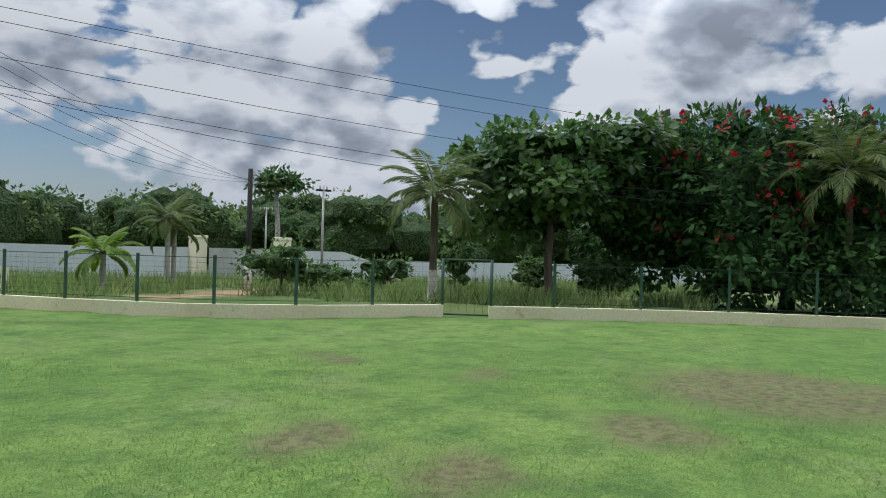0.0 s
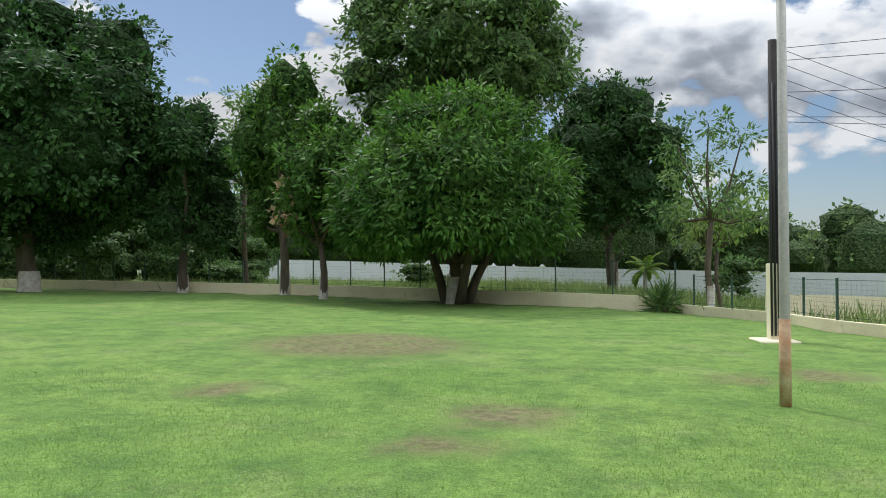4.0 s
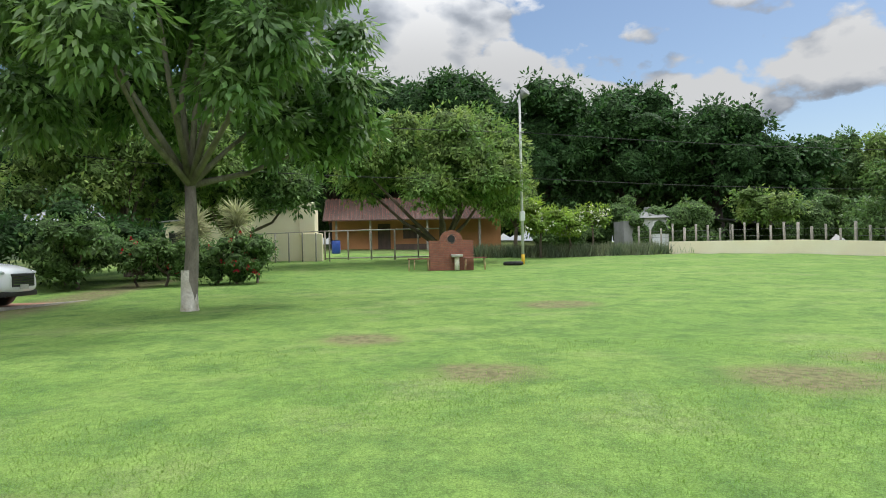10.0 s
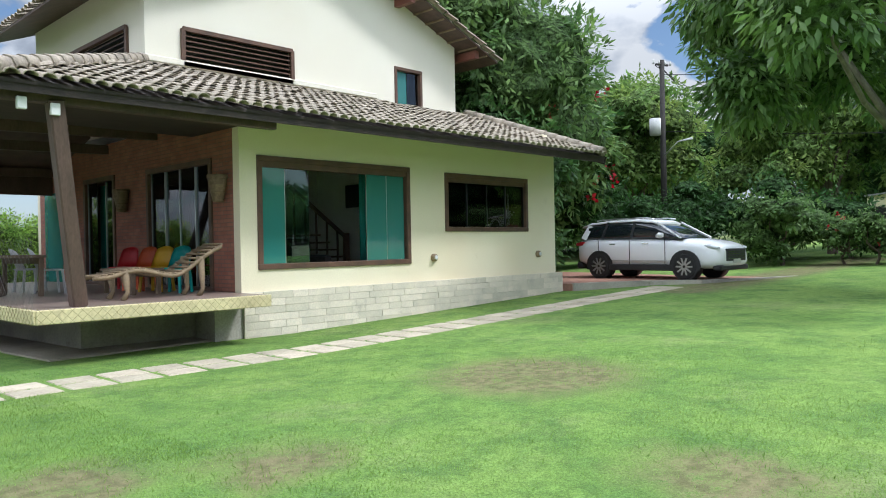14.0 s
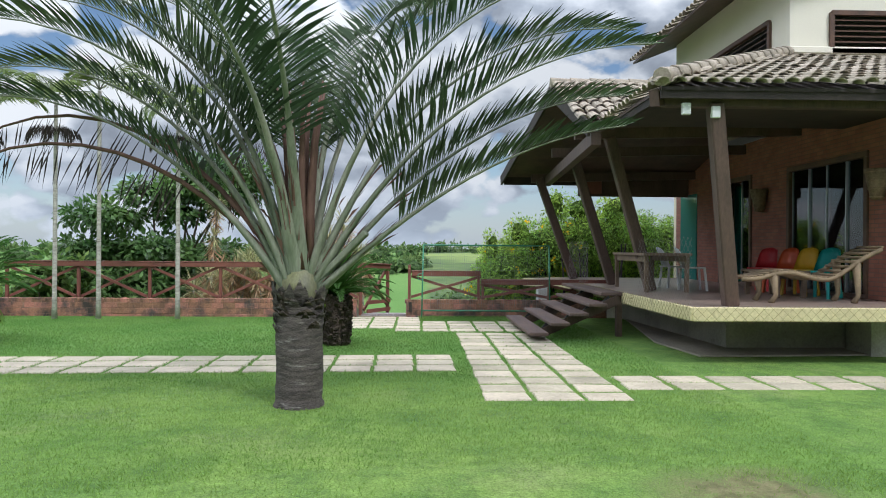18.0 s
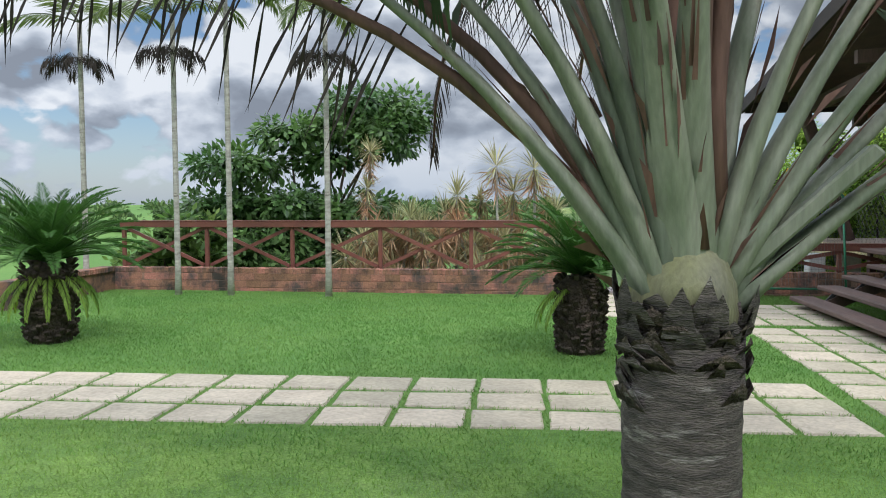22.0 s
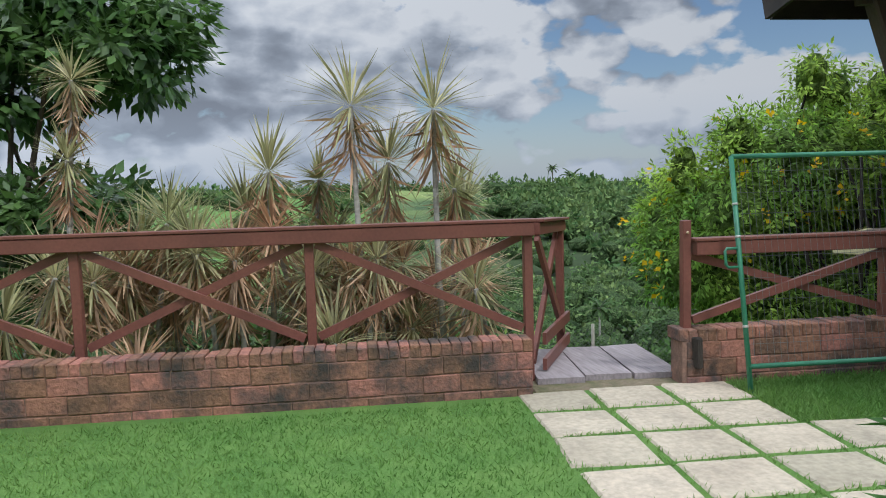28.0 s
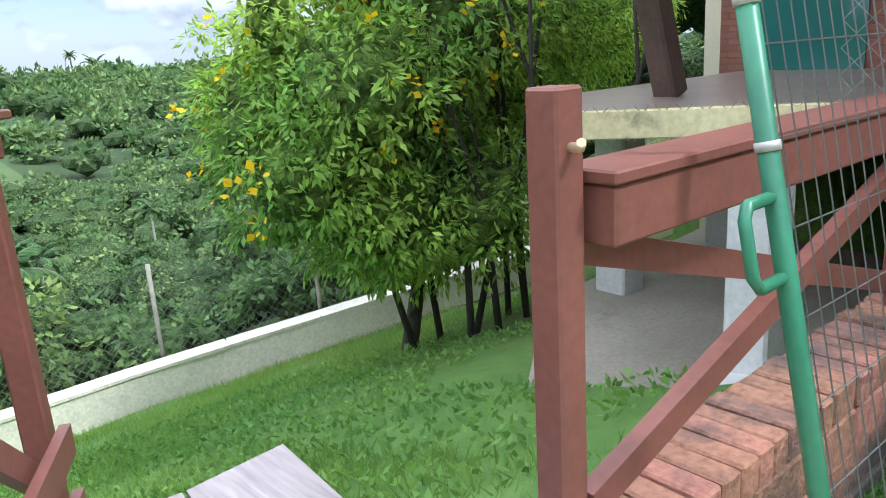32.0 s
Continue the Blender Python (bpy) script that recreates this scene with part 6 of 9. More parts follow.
part("roof", loft(fresh(), roof_st, 16, 4.0), M["carpaint"], car)
part("spoiler", box(fresh(), -2.12, -1.92, -0.56, 0.56, 1.545, 1.575, 0.012), M["carpaint"], car)
for s in (-1, 1):
    for (xa, za), (xb, zb), w in (((0.40, 1.62), (1.24, 1.15), 0.05), ((-0.32, 1.66), (-0.36, 1.17), 0.07), ((-1.25, 1.66), (-1.36, 1.18), 0.07), ((-1.90, 1.57), (-2.06, 1.17), 0.20)):
        ka, kb = (0.63, 0.82) if w > 0.1 else (0.66, 0.855)
        part("pillar", beam(fresh(), (xa, s * ka, za), (xb, s * kb, zb), w, 0.03, side=(1, 0, 0)), M["blackplastic"] if w == 0.07 else M["carpaint"], car)
    part("roof_rail", tube(fresh(), [(-1.7, s * 0.60, 1.72), (-1.5, s * 0.61, 1.745), (0.0, s * 0.62, 1.755), (0.25, s * 0.61, 1.72)], 0.02, 6), M["alloy"], car)
    part("sill", box(fresh(), -1.05, 1.05, s * 0.93 - 0.03, s * 0.93 + 0.03, 0.24, 0.42, 0.02), M["blackplastic"], car)
    part("side_strip", box(fresh(), -0.95, 0.85, s * 0.945 - 0.012, s * 0.945 + 0.012, 0.50, 0.535), M["alloy"], car)
    mir = part("wing_mirror", loft(fresh(), [(0.50, 1.08, 1.16, 0.03, 0.03), (0.6, 1.05, 1.22, 0.07, 0.06), (0.72, 1.08, 1.2, 0.05, 0.04)], 10, 3), M["carpaint"], car)
    mir.location = (0.05, s * 1.0, 0.1)
    for x in (-0.95, 0.15):
        part("door_handle", box(fresh(), x - 0.1, x + 0.1, s * 0.93 - 0.015, s * 0.93 + 0.02, 0.99, 1.02, 0.006), M["chrome"], car)
    for x in (-0.37, 0.78, -1.45):
        part("door_gap", box(fresh(), x - 0.006, x + 0.006, s * 0.925 - 0.01, s * 0.925 + 0.009, 0.42, 1.13), M["blackplastic"], car)
    part("headlamp", loft(fresh(), [(1.72, 0.78, 0.84, 0.02, 0.02), (2.0, 0.76, 0.88, 0.05, 0.05), (2.27, 0.74, 0.80, 0.06, 0.06)], 10, 3), M["lamp"], car).location = (0.04, s * 0.78, 0.09)
    part("fog_lamp", box(fresh(), 2.16, 2.3, s * 0.66 - 0.12, s * 0.66 + 0.12, 0.44, 0.60, 0.02), M["blackplastic"], car)
    part("tail_lamp", loft(fresh(), [(-2.32, 0.96, 1.06, 0.06, 0.06), (-2.1, 0.95, 1.1, 0.05, 0.05), (-1.95, 0.99, 1.06, 0.02, 0.02)], 10, 3), M["redlamp"], car).location = (0, s * 0.8, 0)
    for x in (-1.42, 1.38):
        arch = fresh()
        rr = []
        for k in range(13):
            a = math.pi * (k / 12 * 1.16 - 0.08)
            rr.append([arch.verts.new((x + math.cos(a) * r, s * y, 0.36 + math.sin(a) * r)) for r, y in ((0.37, 0.945), (0.46, 0.945), (0.46, 0.90), (0.37, 0.90))])
        for r0, r1 in zip(rr, rr[1:]):
            for j in range(4):
                arch.faces.new((r0[j], r0[(j + 1) % 4], r1[(j + 1) % 4], r1[j]))
        part("wheel_arch", arch, M["blackplastic"], car)
        part("wheel_well", tube(fresh(), [(x, s * 0.60, 0.36), (x, s * 0.938, 0.36)], 0.385, 20), M["blackplastic"], car)
        wheel = part("wheel", tube(fresh(), [(x, s * 0.72, 0.36), (x, s * 0.74, 0.36), (x, s * 0.93, 0.36), (x, s * 0.955, 0.36)], [0.32, 0.36, 0.36, 0.32], 24), M["rubber"], car, "black tyre with alloy rim")
        rim = part("rim", tube(fresh(), [(x, s * 0.94, 0.36), (x, s * 0.958, 0.36)], 0.25, 20), M["blackplastic"], wheel)
        for k in range(10):
            a = math.tau * k / 10
            c, d = math.cos(a), math.sin(a)
            part("spoke", beam(fresh(), (x + c * 0.04, s * 0.965, 0.36 + d * 0.04), (x + c * 0.245, s * 0.965, 0.36 + d * 0.245), 0.045, 0.02, side=(-d, 0, c)), M["alloy"], wheel)
part("lower_bumper", box(fresh(), 2.12, 2.36, -0.8, 0.8, 0.26, 0.40, 0.03), M["blackplastic"], car)
part("rear_bumper", box(fresh(), -2.34, -2.1, -0.8, 0.8, 0.28, 0.48, 0.03), M["blackplastic"], car)
part("grille", box(fresh(), 2.27, 2.405, -0.56, 0.56, 0.50, 0.84, 0.02), M["blackplastic"], car)
for k in range(4):
    part("grille_bar", box(fresh(), 2.40, 2.417, -0.50, 0.50, 0.56 + 0.065 * k, 0.575 + 0.065 * k), M["chrome"], car)
part("number_plate", box(fresh(), 2.415, 2.43, -0.2, 0.2, 0.44, 0.56), M["oldwhite"], car)
part("roof_antenna", loft(fresh(), [(-1.85, 1.69, 1.72, 0.02, 0.02), (-1.75, 1.69, 1.78, 0.02, 0.01), (-1.65, 1.70, 1.73, 0.01, 0.01)], 8, 2), M["blackplastic"], car)

# ---- boundary of the lawn ----
def low_wall(name, line, h, label, m="low_wall", thick=0.16):
    w = thing(name, label, "wall", kind="structure")
    for a, b in zip(line, line[1:]):
        z0, z1 = hz(*a), hz(*b)
        d = (V((*b, 0)) - V((*a, 0))).normalized()
        o = V((-d.y, d.x, 0)) * thick / 2
        bm = fresh()
        p = [V((*a, z0 - 0.5)), V((*b, z1 - 0.5)), V((*b, z1 + h)), V((*a, z0 + h))]
        p[1] += d * 0.05
        p[2] += d * 0.05
        vs = [bm.verts.new(q + o) for q in p] + [bm.verts.new(q - o) for q in p]
        for f in ((0, 1, 2, 3), (7, 6, 5, 4), (0, 4, 5, 1), (1, 5, 6, 2), (2, 6, 7, 3), (3, 7, 4, 0)):
            bm.faces.new([vs[i] for i in f])
        part("wall_length", bm, M[m], w)
    return w


def along(line, step):
    """Points at even steps along a line in plan."""
    out, carry = [], 0.0
    for a, b in zip(line, line[1:]):
        a, b = V(a), V(b)
        n = (b - a).length
        s = carry
        while s < n:
            out.append(tuple(a + (b - a) * (s / n)))
            s += step
        carry = s - n
    return out


def mesh_fence(line, step, z_lift, h, label, m="darkgreen", grid=True, gap=0.08):
    f = thing("green_wire_fence", label, "fence", "green wire fence")
    pts = along(line, step)
    for x, y in pts:
        z = hz(x, y)
        part("post", beam(fresh(), (x, y, z - 0.1), (x, y, z + z_lift + h), 0.05, 0.05), M[m], f)
    wires = []
    for a, b in zip(pts, pts[1:]):
        a, b = V((*a, hz(*a) + z_lift)), V((*b, hz(*b) + z_lift))
        if (b - a).length > step * 1.6:
            continue
        for k in range(9):
            z = V((0, 0, gap + (h - gap - 0.05) * k / 8))
            r = V((0, 0, 0.006 if k in (0, 8) else 0.0018))
            wires += [a + z - r, b + z - r, b + z + r, a + z + r]
        n = int((b - a).length / 0.16)
        s = (b - a).normalized() * 0.0014
        for k in range(1, n):
            p = a + (b - a) * (k / n)
            wires += [p - s + V((0, 0, gap)), p + s + V((0, 0, gap)), p + s + V((0, 0, h - 0.05)), p - s + V((0, 0, h - 0.05))]
    if grid:
        part("wire_mesh", quads_mesh("wire_mesh", [tuple(v) for v in wires], M[m]), None, f)
    return f


GATE_A, GATE_B = (20.58, 21.12), (21.14, 20.2)
EAST_1 = [(33.0, 3.0), (29.5, 8.5)] + WALL_E[:3] + [GATE_B]
EAST_2 = [GATE_A] + WALL_E[4:]
low_wall("boundary_wall", EAST_1, 0.27, "low cream rendered boundary wall with dark stains")
low_wall("boundary_wall", EAST_2, 0.27, "low cream rendered boundary wall with dark stains")
low_wall("boundary_wall", WALL_N, 0.5, "low cream rendered boundary wall in tree shade")
mesh_fence(EAST_1, 1.95, 0.27, 0.98, "dark green welded mesh fence on the low cream wall")
mesh_fence(EAST_2, 1.62, 0.27, 0.98, "dark green welded mesh fence on the low cream wall")
mesh_fence(WALL_N, 2.1, 0.5, 1.15, "dark green welded mesh fence on the low cream wall", gap=0.1)
mesh_fence([(-24, 52.6), (-31, 48.5), (-38, 45)], 2.4, 0.0, 1.7, "dark green wire fence at the lawn's far corner")
wing = low_wall("boundary_wall", [(14.0, 33.6), (16.5, 35.2), (18.6, 36.6)], 0.75, "cream rendered wing wall beyond the fence")
gt = thing("garden_gate", "green tubular garden gate in the boundary fence", "gate")
for p in (GATE_A, GATE_B):
    part("gate_post", tube(fresh(), [(*p, -0.1), (*p, 1.29)], 0.035, 8), M["darkgreen"], gt)
a, b = V((*GATE_A, 0)), V((*GATE_B, 0))
for z in (0.06, 1.27):
    part("gate_rail", tube(fresh(), [a + V((0, 0, z)), b + V((0, 0, z))], 0.02, 6), M["darkgreen"], gt)
for k in range(1, 6):
    part("gate_bar", tube(fresh(), [a + (b - a) * k / 6 + V((0, 0, 0.06)), a + (b - a) * k / 6 + V((0, 0, 1.27))], 0.003, 5), M["darkgreen"], gt)

# long white wall and gateway by the road
WW = [(-30, 84, 0.6, 1.9), (-12, 80, 0.2, 1.9), (8, 72, -0.4, 1.85), (22, 64, -0.7, 1.8), (31.5, 56.6, -0.9, 1.9), (37.1, 52.4, -0.95, 2.0)]
white = thing("white_boundary_wall", "long white rendered boundary wall along the road", "wall", kind="structure")


def tall_length(parent, a, b, m="white_wall"):
    bm = fresh()
    d = (V((b[0], b[1], 0)) - V((a[0], a[1], 0))).normalized()
    o = V((-d.y, d.x, 0)) * 0.09
    p = [V((a[0], a[1], a[2] - 0.6)), V((b[0], b[1], b[2] - 0.6)), V((b[0], b[1], b[2] + b[3])), V((a[0], a[1], a[2] + a[3]))]
    vs = [bm.verts.new(q + o) for q in p] + [bm.verts.new(q - o) for q in p]
    for f in ((0, 1, 2, 3), (7, 6, 5, 4), (0, 4, 5, 1), (1, 5, 6, 2), (2, 6, 7, 3), (3, 7, 4, 0)):
        bm.faces.new([vs[i] for i in f])
    part("wall_length", bm, M[m], parent)


for a, b in zip(WW, WW[1:]):
    tall_length(white, a, b)
for a, b in (((41.7, 47.8, -1.0, 2.0), (44.6, 46.0, -1.0, 2.0)), ((44.6, 46.0, -1.0, 2.0), (46.2, 45.0, -1.0, 1.45)), ((46.2, 45.0, -1.0, 1.45), (60, 36, -1.0, 1.45)), ((60, 36, -1.0, 1.45), (80, 16, -1.0, 1.45))):
    tall_length(white, a, b)
for x, y in ((37.5, 52.0), (41.2, 48.2)):
    g = thing("gate_pillar", "square cream gate pillar beside the white wall", "pillar", "gate pillars", at=(x, y, -1.0))
    part("shaft", box(fresh(), -0.42, 0.42, -0.42, 0.42, -0.3, 2.65, 0.03), M["plaster"], g)
    part("cap", box(fresh(), -0.46, 0.46, -0.46, 0.46, 2.65, 2.85, 0.03), M["plaster"], g)
iron = thing("road_gate", "pale sheet metal gate between the pillars", "gate")
part("leaf_panel", beam(fresh(), (38.0, 51.5, 0.0), (40.7, 48.7, 0.0), 0.06, 2.1), M["oldwhite"], iron)

# ---- poles and cables ----
pa = thing("lamp_pole", "tall galvanised pole with a rusty cream-painted foot", "pole", at=(9.74, 20.34, hz(9.74, 20.34)))
part("shaft", tube(fresh(), [(0, 0, -0.2), (0, 0, 0.98), (0.01, 0, 8.6)], [0.058, 0.055, 0.04], 12), M["galv"], pa)
part("painted_foot", tube(fresh(), [(0, 0, -0.05), (0, 0, 0.95)], 0.062, 12), M["rust"], pa, "flaking rust and cream paint")


def insulators(parent, x0, z0, n, step=0.18):
    for k in range(n):
        z = z0 - k * step
        part("insulator", tube(fresh(), [(x0, 0, z), (x0 + 0.07, 0, z), (x0 + 0.14, 0, z)], [0.02, 0.045, 0.03], 8), M["oldwhite"], parent)


pb = thing("utility_pole", "dark tarred service pole with pale foot, insulators and conduits", "pole", at=(12.13, 27.55, hz(12.13, 27.55)))
part("shaft", tube(fresh(), [(0, 0, -0.2), (0, 0, 1.6), (0, 0, 6.1)], [0.12, 0.11, 0.085], 10), M["blackpole"], pb)
part("pale_foot", box(fresh(), -0.14, 0.14, -0.13, 0.13, -0.05, 1.55, 0.015), M["plaster"], pb, "cream painted concrete foot")
for k in range(3):
    part("conduit", tube(fresh(), [(-0.12 + 0.07 * k, -0.15, 0.1), (-0.12 + 0.07 * k, -0.13, 5.2)], 0.022, 6), M["blackplastic"], pb)
part("pad", box(fresh(), -0.45, 0.3, -0.55, 0.3, -0.05, 0.03, 0.02), M["plaster"], pb, "pale concrete pad")
insulators(pb, 0.08, 5.95, 10, 0.16)


def service_pole(x, y, h, r, m, label, foot=0.0, arm=True):
    p = thing("utility_pole", label, "pole", "utility poles", at=(x, y, hz(x, y)))
    part("shaft", tube(fresh(), [(0, 0, -0.3), (0, 0, h)], [r, r * 0.72], 10), M[m], p)
    if not arm:
        insulators(p, 0.06, h - 0.1, 4, 0.2)
    else:
        part("crossarm", beam(fresh(), (-0.3, 0.12, h - 0.2), (0.3, -0.12, h - 0.2), 0.07, 0.08), M["blackpole"], p)
    for k in range(4 if arm else 0):
        part("insulator", tube(fresh(), [(-0.42 + 0.28 * k, 0.17 - 0.11 * k, h - 0.2), (-0.42 + 0.28 * k, 0.17 - 0.11 * k, h - 0.02)], [0.045, 0.03], 6), M["oldwhite"], p)
    if foot:
        part("pale_foot", tube(fresh(), [(0, 0, -0.05), (0, 0, foot)], r * 1.12, 10), M["limewash"], p)
    return p


service_pole(27.2, 35.2, 4.9, 0.13, "blackpole", "dark tarred pole with a whitewashed foot beyond the fence", 1.0, False)
service_pole(44.8, 53.8, 5.0, 0.08, "galv", "grey concrete utility pole by the gateway")
service_pole(28.9, 32.8, 4.3, 0.06, "galv", "grey concrete utility pole beyond the fence")
p2 = service_pole(-22.5, -3.8, 8.5, 0.14, "blackpole", "tall dark utility pole with transformer behind the car")
part("transformer", tube(fresh(), [(0.36, -0.16, 5.3), (0.36, -0.16, 6.0)], 0.24, 12), M["oldwhite"], p2)
part("street_lamp_arm", tube(fresh(), [(0, 0, 4.4), (0.24, 0.8, 4.95), (0.32, 1.45, 5.0)], [0.03, 0.025, 0.05], 7), M["oldwhite"], p2)
mast = thing("lawn_mast", "thin white metal mast with a round lamp on the lawn", "mast", at=(-32.0, 19.9, hz(-32, 19.9)))
part("shaft", tube(fresh(), [(0, 0, -0.2), (0, 0, 8.9)], [0.08, 0.055], 10), M["oldwhite"], mast)
part("painted_foot", tube(fresh(), [(0, 0, -0.05), (0, 0, 0.5)], 0.09, 10), M["yellow_pl"], mast)
part("lamp_head", tube(fresh(), [(0.1, 0.1, 8.7), (0.25, 0.25, 9.0), (0.3, 0.3, 9.05)], [0.1, 0.28, 0.25], 12), M["fibre"], mast)
part("box", box(fresh(), -0.16, 0.16, -0.13, 0.13, 2.25, 2.75, 0.03), M["white_pl"], mast)
for z in (6.9, 7.4):
    part("bracket", tube(fresh(), [(0, 0, z), (0.15, 0.15, z)], 0.05, 6), M["fibre"], mast)
tyre = thing("old_tyre", "old black tyre lying on the grass by the mast", "tyre", at=(-30.6, 19.1, hz(-30.6, 19.1)))
bm = fresh()
tube(bm, [(math.cos(k * math.tau / 18) * 0.42, math.sin(k * math.tau / 18) * 0.42, 0.1) for k in range(19)], 0.1, 8, cap=False)
part("ring", bm, M["rubber"], tyre)


def cable(name, a, b, sag, r=0.012):
    a, b = V(a), V(b)
    pts = [a + (b - a) * t + V((0, 0, -4 * sag * t * (1 - t))) for t in [k / 14 for k in range(15)]]
    return part(name, tube(fresh(), pts, r, 4), M["cable"], lines)


lines = thing("overhead_cables", "thin black overhead cables between the poles", "cables")
top_b, top_3 = V((12.28, 27.55, 5.95)), V((27.2, 35.2, 4.0))
for k in range(5):
    cable("cable", top_b - V((0, 0, 0.3 * k)), top_3 + V((0.2 * k - 0.4, -0.1 * k, 0)), 0.25 + 0.12 * k, 0.006)
for k, z in enumerate((6.0, 5.75, 5.1, 4.6, 4.5)):
    cable("cable", (12.28, 27.55, z - 0.05), (62 - 3 * k, 3.5 + k, z + 0.6), 0.9 + 0.2 * k, 0.007)
for k in range(2):
    cable("cable", (-32.0, 19.9, 7.9 - 2.4 * k), (-22.5, -3.8, 8.6 - 2.4 * k), 0.5, 0.02)
    cable("cable", (-32.0, 19.9, 7.9 - 2.4 * k), (-34, 70, 7.2 - 2.0 * k), 0.7, 0.02)
for k in range(3):
    cable("cable", (-22.5 + 0.3 * k, -3.8, 8.9), (-80, -22 + 3 * k, 11), 0.6, 0.015)

# ---- buildings at the far side ----
BX = -37.0
hut = thing("garden_store", "cream rendered garden store with a sloping parapet", "outbuilding")
zb = hz(-38, 4)
bm = fresh()
prof = [(0.2, 2.35), (8.7, 3.15)]
vs = [[bm.verts.new((x, y, z)) for y, z in ((0.2, zb - 1.0), (8.7, zb - 1.0), (8.7, zb + 3.1), (0.2, zb + 2.25))] for x in (BX, BX - 4)]
bm.faces.new(vs[0])
bm.faces.new(vs[1][::-1])
for i in range(4):
    j = (i + 1) % 4
    bm.faces.new((vs[0][i], vs[0][j], vs[1][j], vs[1][i]))
part("wall", bm, M["plaster"], hut)
part("pier", box(fresh(), BX - 0.5, BX + 0.45, 8.1, 9.2, zb - 1, zb + 1.5, 0.03), M["plaster"], hut)
part("pier", box(fresh(), BX - 0.3, BX + 0.25, 7.9, 8.8, zb + 1.4, zb + 3.3, 0.03), M["plaster"], hut)
part("coping", beam(fresh(), (BX, 0.1, zb + 2.3), (BX, 8.0, zb + 3.05), 0.3, 0.08), M["fibre"], hut)
# no opening in the wall: a black panel gives the doorway's shade
part("doorway", box(fresh(), BX + 0.003, BX + 0.02, 0.6, 1.5, zb - 0.4, zb + 1.7), M["rubber"], hut, "flat black panel standing in for a dark doorway")
store_fence = thing("wire_fence", "wire fence with metal posts beside the store", "fence")
for k in range(8):
    y = 4.4 + 0.75 * k
    part("post", tube(fresh(), [(BX + 1.2, y, zb - 0.8), (BX + 1.2, y, zb + 1.5)], 0.04, 6), M["fencewood"], store_fence)
part("top_rail", tube(fresh(), [(BX + 1.2, 4.4, zb + 1.45), (BX + 1.2, 9.65, zb + 1.6)], 0.025, 6), M["fencewood"], store_fence)
gx0 = -37.6
far_gate = thing("field_gate", "long galvanised tubular gate and wire fence beside the store", "gate")
zg = hz(gx0, 12)
for k in range(6):
    y = 9.3 + 1.35 * k
    part("post", tube(fresh(), [(gx0 + 0.25 * k, y, zg - 0.5), (gx0 + 0.25 * k, y, zg + 1.75)], 0.05, 6), M["fencewood"], far_gate)
for z in (0.12, 1.72):
    part("rail", tube(fresh(), [(gx0, 9.3, zg + z), (gx0 + 1.25, 16.05, zg + z)], 0.04, 6), M["galv"], far_gate)

cottage = thing("roadside_cottage", "low ochre cottage with a red tile roof and dark door", "house")
cz = hz(-52, 15)
part("wall", box(fresh(), -58, -53, 9.0, 22.5, cz - 0.8, cz + 2.6), M["ochre"], cottage)
part("door", box(fresh(), -53.02, -52.95, 12.6, 13.6, cz - 0.2, cz + 2.1), M["darkwood"], cottage)
part("window", box(fresh(), -53.02, -52.95, 14.6, 16.0, cz + 0.9, cz + 2.0), M["darkwood"], cottage)
part("bench", box(fresh(), -52.6, -52.2, 13.9, 16.5, cz + 0.0, cz + 0.45), M["darkwood"], cottage)
croof = part("roof", slab_of(fresh(), [(-50.6, 8.4, cz + 2.35), (-50.6, 23.0, cz + 2.35), (-55.5, 23.0, cz + 4.3), (-55.5, 8.4, cz + 4.3)], 0.08), M["darkwood"], cottage)
part("roof_back", slab_of(fresh(), [(-60, 23.0, cz + 2.4), (-60, 8.4, cz + 2.4), (-55.5, 8.4, cz + 4.3), (-55.5, 23.0, cz + 4.3)], 0.08), M["red_tile"], cottage)
tile_plane(croof, (-50.6, 22.9, cz + 2.4), (0, -1, 0), (-4.9, 0, 1.95), 14.4, 5.2, lambda p: True, 0, 0.34, 0.5, "red_tile")
for y in (9.4, 12, 16.4, 20.5):
    part("porch_post", box(fresh(), -51.2, -51.05, y - 0.08, y + 0.08, cz - 0.3, cz + 2.35), M["fencewood"], cottage)
drum = thing("blue_drum", "blue plastic drum standing beside the cottage", "drum", at=(-45.5, 9.6, hz(-45.5, 9.6)))
part("body", tube(fresh(), [(0, 0, 0), (0, 0, 0.05), (0, 0, 0.85), (0, 0, 0.9)], [0.27, 0.3, 0.3, 0.27], 14), M["blue"], drum)
part("lid", tube(fresh(), [(0, 0, 0.9), (0, 0, 0.94)], 0.28, 14), M["blackplastic"], drum)

shed = thing("garden_kiosk", "small white kiosk with a grey hipped roof", "kiosk", at=(-47.7, 32.9, hz(-47.7, 33.6) + 0.3))
part("wall", box(fresh(), -1.1, 1.1, -1.0, 1.0, -0.8, 2.25), M["oldwhite"], shed)
part("door", box(fresh(), 1.1, 1.13, -0.2, 0.7, 0.05, 1.95), M["white_pl"], shed)
bm = fresh()
base_r = [bm.verts.new((x, y, 2.2)) for x, y in ((-1.4, -1.3), (1.4, -1.3), (1.4, 1.3), (-1.4, 1.3))]
tops = [bm.verts.new((x, y, 2.85)) for x, y in ((-0.3, -0.25), (0.3, -0.25), (0.3, 0.25), (-0.3, 0.25))]
bm.faces.new(base_r[::-1])
bm.faces.new(tops)
for i in range(4):
    bm.faces.new((base_r[i], base_r[(i + 1) % 4], tops[(i + 1) % 4], tops[i]))
part("roof", bm, M["fibre"], shed)
